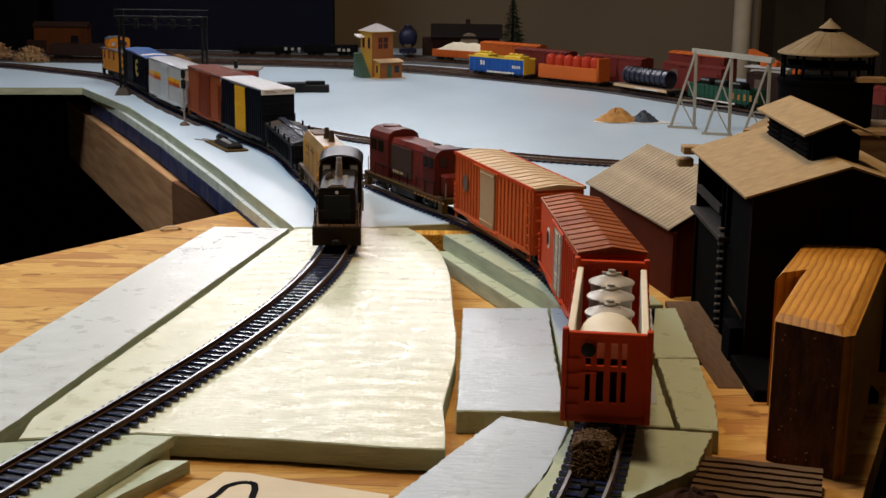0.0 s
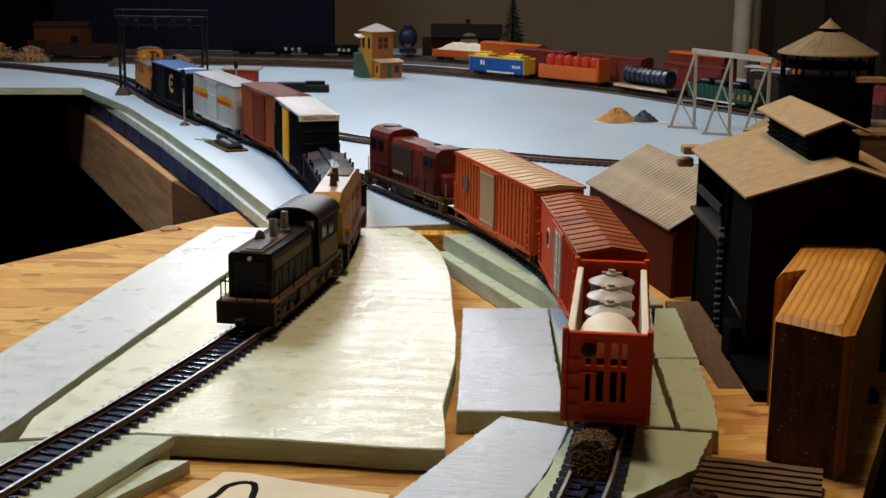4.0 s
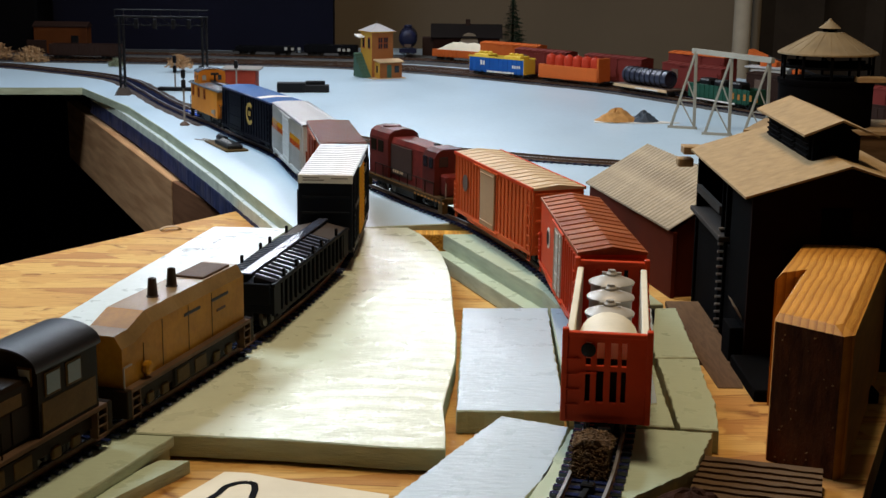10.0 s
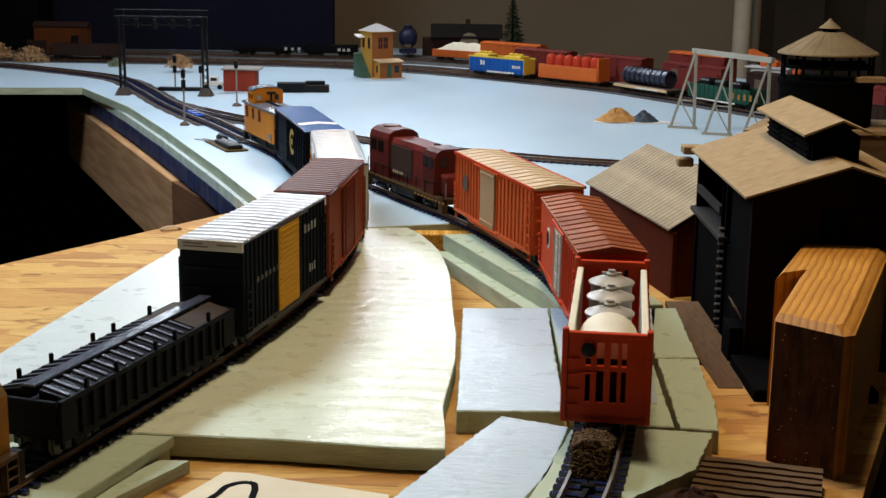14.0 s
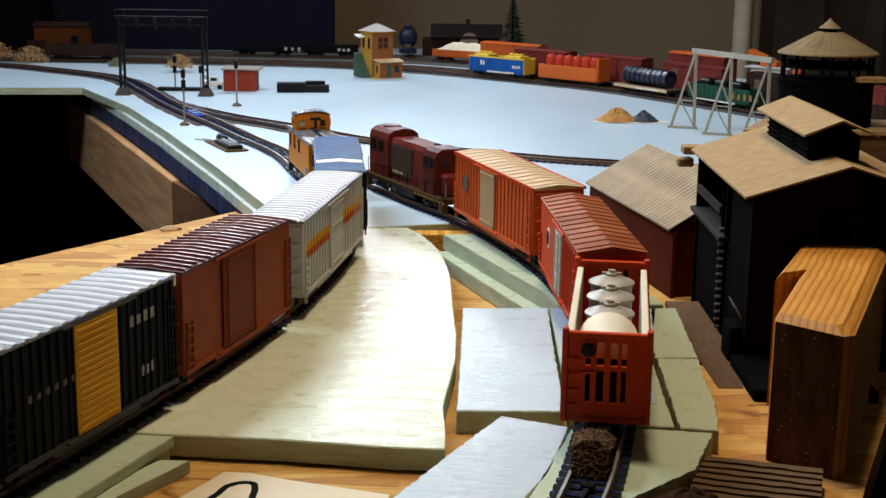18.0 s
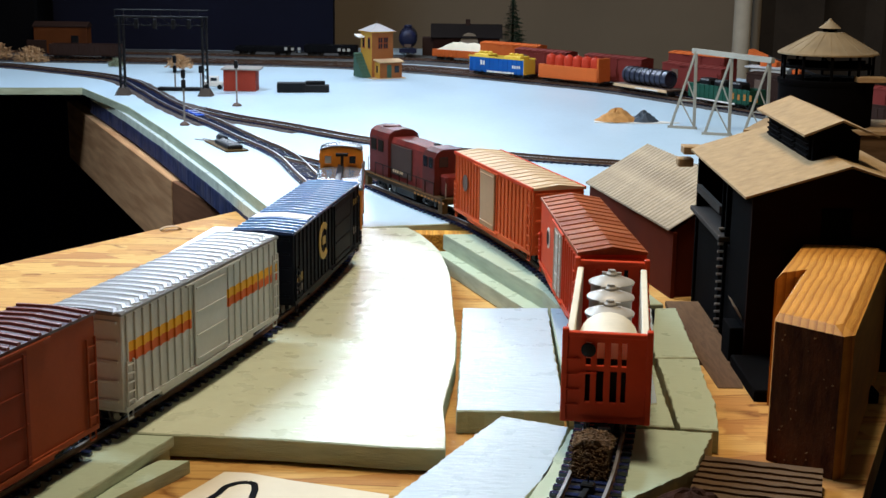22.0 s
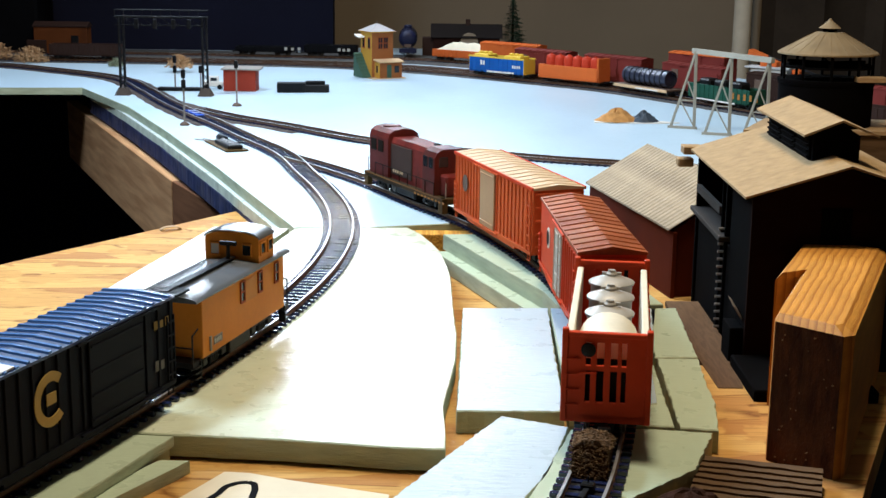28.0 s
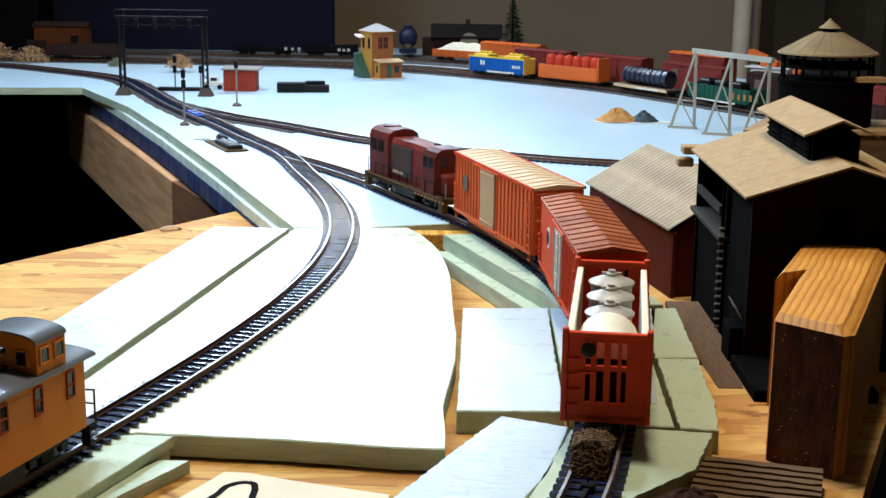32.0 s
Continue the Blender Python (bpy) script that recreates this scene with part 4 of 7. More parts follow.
# ---- switchers ----
def loco_frame(car, L, W, mat):
    part("running_board", Shape().bbox(-L / 2 + 4, L / 2 - 4, -W / 2, W / 2, 18.5, 20.5, 0.3), mat, car)
    part("frame", Shape().bbox(-L / 2 + 6, L / 2 - 6, -W / 2 + 3, W / 2 - 3, 11, 18.5, 0.3), P_LOCO, car)
    for e in (-1, 1):
        x = e * (L / 2 - 4)
        part("pilot", Shape().bbox(*sorted((x, x + e * 4)), -W / 2, W / 2, 8, 20.5, 0.5), P_LOCO, car)
        for s in (-1, 1):
            st = Shape()
            xa, xb = sorted((x - e * 8, x))
            st.box(xa, xa + 0.8, *sorted((s * (W / 2 - 4), s * (W / 2))), 7, 20)
            st.box(xb - 0.8, xb, *sorted((s * (W / 2 - 4), s * (W / 2))), 7, 20)
            for z in (7.5, 11.5, 15.5):
                st.box(xa, xb, *sorted((s * (W / 2 - 4), s * (W / 2))), z, z + 0.7)
            part("steps", st, mat, car)
    part("fuel_tank", Shape().bbox(-19, 19, -W / 2 + 2, W / 2 - 2, 7.5, 18, 1.2), P_LOCO, car)
    for s in (-1, 1):
        for x in (-8, 10):
            part("tank_panel", Shape().bbox(x - 6, x + 6, *sorted((s * (W / 2 - 2.2), s * (W / 2 - 1.6))), 9, 16, 0.3), P_LOCO_TAN, car)
        for x in (-L / 2 + 32, L / 2 - 32):
            for dx in (-7, 7):
                part("journal_box", Shape().bbox(x + dx - 3, x + dx + 3, *sorted((s * (W / 2 - 4), s * (W / 2 - 2))), 8, 13, 0.5), P_LOCO_TAN, car)
    running_gear(car, L, 32, 26)


def stack(car, x, y, z, h, mat):
    part("exhaust_chimney", Shape().lathe([(3.0, z), (3.0, z + 0.8), (2.5, z + 1), (1.9, z + h), (1.3, z + h), (1.2, z + h - 3)], x, y, 12), mat, car, smooth=True)


def make_switcher():
    L, W = 142, 33
    car = thing("switcher_locomotive", "weathered black diesel switcher locomotive with a rounded cab roof", "locomotive")
    loco_frame(car, L, W, P_LOCO_FRAME)
    hw = 12.5
    hood = part("hood", Shape().xprism([(-hw, 20.5), (hw, 20.5), (hw, 43.2), (hw - 1.2, 44.8), (-hw + 1.2, 44.8), (-hw, 43.2)], -19, L / 2 - 10), P_LOCO, car)
    for s in (-1, 1):
        part("hood_band", Shape().box(-12, L / 2 - 13, *sorted((s * hw, s * (hw + 0.3))), 35.5, 40.5), P_LOCO_TAN, hood, "faded tan stripe")
        for k in range(6):
            x = -16 + k * 12.4
            part("hood_door", Shape().bbox(x, x + 11.2, *sorted((s * hw, s * (hw + 0.5))), 22, 35, 0.2), P_LOCO, hood)
    part("radiator_cover", Shape().bbox(12, L / 2 - 12, -6.5, 6.5, 44.8, 45.6, 0.3), P_LOCO_TAN, hood, "dusty brown roof panel")
    part("roof_grille", Shape().bbox(30, L / 2 - 15, -4.5, 4.5, 45.4, 46.1, 0.2), BLACK, hood)
    part("headlight", Shape().lathe([(1.1, 0), (1.1, 1.8), (0.8, 1.9)], L / 2 - 10.2, 42, 12, axis="x"), P_SILVER, hood, "chrome headlight")
    part("grille", Shape().bbox(L / 2 - 10.2, L / 2 - 9.2, -9, 9, 24, 40, 0.3), BLACK, hood)
    stack(car, 21, 0.5, 44.8, 11, P_STACK_GREY)
    stack(car, -3, -0.5, 44.8, 11, P_STACK_GREY)
    part("bell", Shape().lathe([(3.0, 44.8), (3.2, 46), (2.2, 48.5), (0.8, 50)], 26, -6, 12), P_STACK, car, smooth=True)
    # cab
    xa, xb, cw, ze = -62, -19, 15.5, 46.5
    prof = [(-cw, 20.5), (cw, 20.5), (cw, ze)] + [(cw * math.cos(math.pi * k / 12), ze + 7.6 * math.sin(math.pi * k / 12)) for k in range(1, 12)] + [(-cw, ze)]
    cab = part("cab", Shape().xprism(prof, xa, xb), P_LOCO, car)
    c2 = cw + 0.9
    lo = [(c2 * math.cos(math.pi * k / 14), ze + 0.4 + 7.6 * math.sin(math.pi * k / 14)) for k in range(15)]
    part("cab_roof", Shape().xprism(lo + [(y, z + 1.0) for y, z in reversed(lo)], xa - 2, xb + 2), paint("cab_roof_black", (0.012, 0.012, 0.015), 0.42, spec=0.25), cab, smooth=True)
    for s in (-1, 1):
        for x in (-29, -44):
            w = part("window", Shape().bbox(x - 5.6, x + 5.6, *sorted((s * cw, s * (cw + 0.5))), 35.5, 45.5, 0.3), P_LOCO_TAN, cab)
            part("pane", Shape().box(x - 4.6, x + 4.6, *sorted((s * (cw + 0.4), s * (cw + 0.7))), 36.5, 44.5), GLASS, w)
        for y in (-10, 10):
            w = part("window", Shape().bbox(*sorted((xb if s > 0 else xa, (xb if s > 0 else xa) + s * 0.5)), y - 3.4, y + 3.4, 41, 48.5, 0.3), P_LOCO_TAN, cab)
            part("pane", Shape().box(*sorted(((xb if s > 0 else xa) + s * 0.4, (xb if s > 0 else xa) + s * 0.7)), y - 2.5, y + 2.5, 42, 47.5), GLASS_PALE, w)
        part("cab_panel", Shape().bbox(xa + 2, xb - 2, *sorted((s * cw, s * (cw + 0.4))), 22, 34, 0.2), P_LOCO_TAN, cab)
    # front handrails
    x = L / 2 - 1.5
    for s in (-1, 1):
        for y in (5, 14):
            part("handrail_post", Shape().rod((x, s * y, 20.5), (x, s * y, 31), 0.4), P_LOCO, car)
        part("handrail", Shape().rod((x, s * 5, 31), (x, s * 14, 31), 0.4), P_LOCO, car)
        part("handrail", Shape().rod((x, s * 14, 31), (x - 7, s * 14, 31), 0.4), P_LOCO, car)
        for k in range(4):
            part("handrail_post", Shape().rod((-20 + 26 * k, s * 15.5, 20.5), (-20 + 26 * k, s * 15.5, 31), 0.4), P_LOCO, car)
    return car


def make_booster():
    L, W = 132, 33
    car = thing("booster_locomotive", "weathered yellow cabless booster locomotive with two dark stacks", "locomotive")
    loco_frame(car, L, W, P_LOCO_FRAME)
    hw = 12.8
    # side outline of the hood, stepped: low towards the front, high behind
    steps = [(63, 43.2), (51, 43.6), (36, 48.2), (-62, 48.2)]
    sh = Shape()
    v = []
    for x, z in steps:
        v += [(x, -hw, 20.5), (x, -hw, z - 5.5), (x, -hw + 3.6, z), (x, hw - 3.6, z), (x, hw, z - 5.5), (x, hw, 20.5)]
    n = 6
    top, side = [], []
    for i in range(3):
        for k in range(n):
            f = (i * n + k, i * n + (k + 1) % n, (i + 1) * n + (k + 1) % n, (i + 1) * n + k)
            (top if k in (1, 3) or (k == 2 and i != 1) else side).append(f)
    sh.add(v, side + [tuple(range(n)), tuple(range(3 * n, 4 * n))])
    sh.f += top
    sh.mi += [1] * len(top)
    hood = part("hood", sh, [P_LOCO2, P_LOCO_TOP], car)
    for s in (-1, 1):
        for k, (x, w) in enumerate(((-4, 17), (-34, 19))):
            part("louver_slot", Shape().bbox(x - w / 2, x + w / 2, *sorted((s * (hw - 0.1), s * (hw + 0.35))), 37.5, 39.1, 0.2), BLACK, hood)
        part("louver_slot", Shape().bbox(-40, -30, *sorted((s * (hw - 0.1), s * (hw + 0.35))), 31.5, 32.9, 0.2), P_LOCO_FRAME, hood)
        for x in (-25, 0, 26, 44):
            part("panel_seam", Shape().box(x - 0.25, x + 0.25, *sorted((s * (hw - 0.2), s * (hw + 0.2))), 21, 42 if x < 30 else 36), P_LOCO_TAN, hood)
        part("air_filter", Shape().lathe([(2.6, 0), (3.2, 0.8), (3.2, 2.6), (2.0, 3.4)], 44, 25, 12, axis="y"), P_LOCO2, car, at=pose(0, (s * (hw + 0.2) - (0 if s > 0 else 3.2)) * MM, 0))
    part("radiator_cover", Shape().bbox(-56, -26, -8, 8, 47.6, 49.2, 0.4), P_LOCO_FRAME, hood, "dark brown roof hatch")
    stack(car, 12.5, 1, 47.8, 9, P_STACK)
    stack(car, -8.5, 0, 47.8, 9, P_STACK)
    for s in (-1, 1):
        sh = Shape().rod((L / 2 - 2, s * 14, 20.5), (L / 2 - 2, s * 14, 30), 0.45).rod((L / 2 - 2, s * 14, 30), (L / 2 - 9, s * 14, 30), 0.45)
        part("handrail", sh, BRASS, car)
    return car


caboose = make_caboose()

# The roof ribs are a lighter blue, with their sheen put into the colour.
blue_car = box_car("box_car", "navy box car with blue ribbed roof and yellow emblem", 167, 35.5, 14.5, 56, P_NAVY, P_BLUE, P_NAVY, rise=1.2, roof_ribs=23, roof_h=0.8, roof_rib=paint("roof_rib_blue_sheen", (0.09, 0.21, 0.52), 0.26, spec=0.55), rib_pitch=9, door_at=(-54, -11), roof_w=2.9, door_bars=4, rods=False, rib_w=2.0, group="moving box cars")
yl = paint("emblem_yellow", (0.40, 0.27, 0.07), 0.5)
for s in (-1, 1):
    # a broad open ring as the emblem, one bent bar with a square inside
    v = []
    for k in range(21):
        a = radians(48 + k * 13.2)
        v += [(s * -r * math.cos(a), s * d, r * math.sin(a)) for r, d in ((7.5, 0), (11.5, 0), (11.5, 0.5), (7.5, 0.5))]
    ring = Shape().add(v, [(4 * i + q, 4 * i + (q + 1) % 4, 4 * i + 4 + (q + 1) % 4, 4 * i + 4 + q) for i in range(20) for q in range(4)] + [(3, 2, 1, 0), (80, 81, 82, 83)])
    part("emblem_square", Shape().box(-3.4, 3.0, *sorted((0, s * 0.5)), -2.2, 2.6), yl, blue_car, at=pose(0.017, s * 0.0186, 0.0375))
    part("emblem", ring, yl, blue_car, "yellow open ring emblem", at=pose(0.017, s * 0.0186, 0.0375))
    bars(blue_car, 78, 25, 3, 3.2, 5, 2.0, 18.45, yl, 1)
    bars(blue_car, 78, 19, 3, 3.2, 4, 2.0, 18.45, P_STACK_GREY, 1)
    bars(blue_car, -66, 44, 3, 3.0, 4, 2.0, 18.45, yl, 1)
    bars(blue_car, -66, 24, 2, 3.0, 5, 2.0, 18.45, P_STACK_GREY, 1)
part("roof_patch", Shape().xprism([(-17, 56.4), (0, 57.7), (17, 56.4), (17, 57.1), (0, 58.3), (-17, 57.1)], 37, 49), P_WHITE, blue_car, "white roof patch")

# Dark roof base: shade between the silver ribs is put into its colour.
grey_car = box_car("box_car", "grey ribbed box car with yellow and orange stripes", 168.5, 35.5, 14.5, 59, P_GREY, paint("roof_grey_groove_shade", (0.15, 0.145, 0.14), 0.35, spec=0.4), P_GREY, rise=1.3, roof_ribs=22, rib_pitch=7.2, door_at=(-18, 17), roof_w=4.4, roof_h=0.5, roof_rib=P_SILVER, curved=True, rods=False, door_bars=4, diagonal=True, group="moving box cars")


def stripe(car, xs, W, z0, z1, mat, s, x0, x1, w=1.3, depth=0.9):
    """A painted band that follows the ribs."""
    line = [(x0, 0.12)]
    for x in sorted(xs):
        if x0 + w < x < x1 - w:
            line += [(x - w / 2 - 0.15, 0.12), (x - w / 2 - 0.1, depth + 0.12), (x + w / 2 + 0.1, depth + 0.12), (x + w / 2 + 0.15, 0.12)]
    line.append((x1, 0.12))
    sh = Shape()
    v = [(x, s * (W / 2 + d + o), z) for o in (-0.1, 0.02) for z in (z0, z1) for x, d in line]
    n = len(line)
    f = []
    for i in range(n - 1):
        a, b, c, d = i, i + 1, n + i + 1, n + i
        f += [(a, b, c, d), (2 * n + d, 2 * n + c, 2 * n + b, 2 * n + a), (a, 2 * n + a, 2 * n + b, b), (d, c, 2 * n + c, 2 * n + d)]
    part("stripe", sh.add(v, f), mat, car)


gx = spread(-80.5, -22, 7.2) + spread(21, 80.5, 7.2)
for s in (-1, 1):
    for x0, x1 in ((-84, -19.5), (18.5, 80)):
        stripe(grey_car, gx, 35.5, 40.0, 44.6, P_YELLOW, s, x0, x1)
        stripe(grey_car, gx, 35.5, 35.4, 40.0, P_STRIPE, s, x0, x1)

# One oxide roof in two tones: grooves darkened for shade, ribs lightened as lit.
brown_car = box_car("box_car", "oxide red-brown box car with plain steel sides", 133, 35.5, 14.5, 65, P_BROWN, paint("paint_oxide_roof_shade", (0.050, 0.011, 0.009), 0.4, (0.10, 0.03, 0.02), 0.4, spec=0.3), paint("paint_oxide_dark", (0.17, 0.030, 0.011), 0.55), rise=1.0, roof_ribs=19, ribs=False, door_at=(-17, 24), roof_w=2.6, roof_h=1.0, roof_rib=paint("paint_oxide_rib_lit", (0.21, 0.052, 0.034), 0.35, spec=0.5), door_bars=4, group="moving box cars")
# White roof over a darker base that paints the shade in its grooves.
white_car = box_car("box_car", "black box car with white roof and yellow doors", 134, 35.5, 14.5, 65.6, P_MIDNIGHT, paint("roof_groove_shade", (0.16, 0.165, 0.185), 0.35, spec=0.4), P_YELLOW, rise=0.6, roof_ribs=16, rib_pitch=6.4, door_at=(-16, 16.5), roof_w=5.2, roof_h=0.5, roof_rib=P_WHITE_ROOF, door_bars=15, rods=False, sill=paint("sill_grey", (0.05, 0.05, 0.052), 0.45), group="moving box cars")
for e in (-1, 1):
    part("end_band", Shape().bbox(*sorted((e * 66.6, e * 68.6)), -18.1, 18.1, 60.2, 66.0, 0.3), P_WHITE, white_car, "white band across the end")
    sh = Shape()
    for y0, y1, z in ((-15, -4, 63.6), (-15, -1, 62.0), (4, 15, 63.2)):
        sh.box(*sorted((e * 68.6, e * 68.75)), y0, y1, z, z + 0.8)
    tagged(part("lettering", sh, P_STACK_GREY, white_car), kind="stuff")
for s in (-1, 1):
    bars(white_car, -28, 51, 4, 3.2, 5, 2.6, 18.6, P_GREY, 1)
    bars(white_car, -36, 26, 3, 2.0, 5, 2.0, 18.6, P_GREY, 1)
    bars(white_car, 48, 40, 6, 2.6, 3, 3.4, 18.6, P_STACK_GREY, 1)

gondola = make_gondola()
booster = make_booster()
switcher = make_switcher()
for car in (caboose, booster, switcher):
    car.scale = (1, 1.03, 1.06)
gondola.scale = (1, 1.02, 1.03)
TRAIN = [(caboose, 752, 32), (blue_car, 916.7, 60), (grey_car, 1105.7, 60), (brown_car, 1274.7, 43), (white_car, 1415, 43), (gondola, 1569.5, 55), (booster, 1738.5, 36), (switcher, 1886, 40)]

# ---- standing train on the siding ----
red_car = box_car("box_car", "bright red box car with a weathered white door", 162, 35, 14.5, 54, P_RED, P_RED_ROOF, paint("door_weathered", (0.48, 0.42, 0.34), 0.6, (0.30, 0.12, 0.06), 0.6), rise=3.0, roof_ribs=13, ribs=False, door_at=(-2, 22), roof_w=3.0, roof_h=0.5, rods=True, group="standing red cars")
ribs_on(red_car, spread(26, 76, 8), 35, 16, 51, P_RED, 1.6)
disc = Shape().lathe([(6.2, 0), (6.2, 0.5)], n=20, axis="y")
disc2 = Shape().lathe([(4.4, 0), (4.4, 0.8)], n=20, axis="y")
for s in (-1, 1):
    part("emblem_ring", disc, P_WHITE, red_car, "pale ring emblem", at=pose(-0.040, (s * 17.6 - (0.5 if s < 0 else 0)) * MM, 0.037))
    part("emblem_disc", disc2, P_BLACK, red_car, "dark disc emblem", at=pose(-0.040, (s * 17.6 - (0.8 if s < 0 else 0)) * MM, 0.037))
tan_car = box_car("box_car", "orange-red ribbed box car with a tan door", 175, 35, 14.5, 57, paint("paint_orange_red", (0.60, 0.115, 0.030), 0.45, (0.34, 0.06, 0.02), 0.3), paint("paint_tan_roof", (0.55, 0.39, 0.22), 0.5, (0.46, 0.25, 0.12), 0.5), paint("door_tan", (0.46, 0.28, 0.15), 0.5, (0.4, 0.14, 0.06), 0.4), rise=2.0, roof_ribs=14, rib_pitch=7.5, door_at=(-22, 10), roof_w=2.4, roof_h=0.4, rods=False, door_bars=2, group="standing red cars")
for s in (-1, 1):
    part("emblem_ring", disc, P_GRIME, tan_car, "pale ring emblem", at=pose(-0.058, (s * 18.4 - (0.5 if s < 0 else 0)) * MM, 0.038))
    bars(tan_car, 62, 33, 4, 2.6, 9, 4.9, 18.5, P_TAN, 1)
    part("roof_eave", Shape().bbox(-88.1, 88.1, *sorted((s * 17.4, s * 18.6)), 55.2, 57.6, 0.3), P_RED, tan_car)


def make_stake_car():
    L, W, z0 = 138, 34.5, 13.5
    car = thing("stake_gondola", "red gondola with slotted ends carrying three lidded tanks", "freight car")
    part("floor", Shape().bbox(-L / 2, L / 2, -W / 2, W / 2, z0, z0 + 2.5, 0.3), P_RED, car)
    for s in (-1, 1):
        side = Shape().bbox(-L / 2 + 3, L / 2 - 3, *sorted((s * (W / 2 - 3.4), s * (W / 2 - 0.4))), z0 + 2, 47.5, 0.4)
        part("side_board", side, P_CREAM, car, "cream side board")
        for x in spread(-L / 2 + 10, L / 2 - 10, 17):
            part("stake", Shape().bbox(x - 1.3, x + 1.3, *sorted((s * (W / 2 - 0.6), s * (W / 2 + 0.8))), z0, 42, 0.3), P_RED, car)
    for e in (-1, 1):
        x = e * L / 2
        end = Shape()
        xa, xb = sorted((x - e * 2.2, x))
        slots = [-7.5, -2.6, 2.9, 6.9]
        edges = [-W / 2]
        for k, y in enumerate(slots):
            w = (1.0, 1.5, 1.4, 1.0)[k]
            edges += [y - w, y + w]
        edges.append(W / 2)
        # solid strips between the slots, rails across them
        for i in range(0, len(edges), 2):
            end.box(xa, xb, edges[i], edges[i + 1], z0 - 1, 49.5)
        for za, zb in ((z0 - 1, 21), (34.5, 36.5), (46.5, 49.5)):
            for i in range(1, len(edges) - 1, 2):
                end.box(xa, xb, edges[i], edges[i + 1], za, zb)
        board = part("end_wall", end, P_RED, car, "red end wall with upright slots")
        for s in (-1, 1):
            part("corner_post", Shape().bbox(*sorted((x - e * 3, x + e * 0.8)), *sorted((s * (W / 2 - 1.6), s * (W / 2 + 1.0))), z0 - 1, 52, 0.4), P_RED, board)
        part("top_rail", Shape().bbox(*sorted((x - e * 2.6, x + e * 0.7)), -W / 2 + 1.5, W / 2 - 1.5, 48.6, 50.6, 0.3), P_RED, board)
        part("grab_iron", Shape().rod((x + e * 0.9, -e * 11, 33.8), (x + e * 0.9, -e * 4, 33.8), 0.5), P_RED, board)
        for k in range(4):
            part("step_rung", Shape().rod((x + e * 0.9, -e * 16.5, 20 + k * 6.5), (x + e * 0.9, -e * 11, 20 + k * 6.5), 0.4), P_RED, board)
        part("brake_wheel", Shape().lathe([(2.8, 0), (3.0, 0.6), (3.0, 1.4), (1.0, 1.8)], x if e > 0 else x - 1.8, 43.5, 16, axis="x"), BLACK, board, at=pose(0, -e * 0.0075, 0))
    part("underframe", Shape().box(-L / 2 + 3, L / 2 - 3, -4, 4, z0 - 6, z0), BLACK, car)
    running_gear(car, L)
    return car


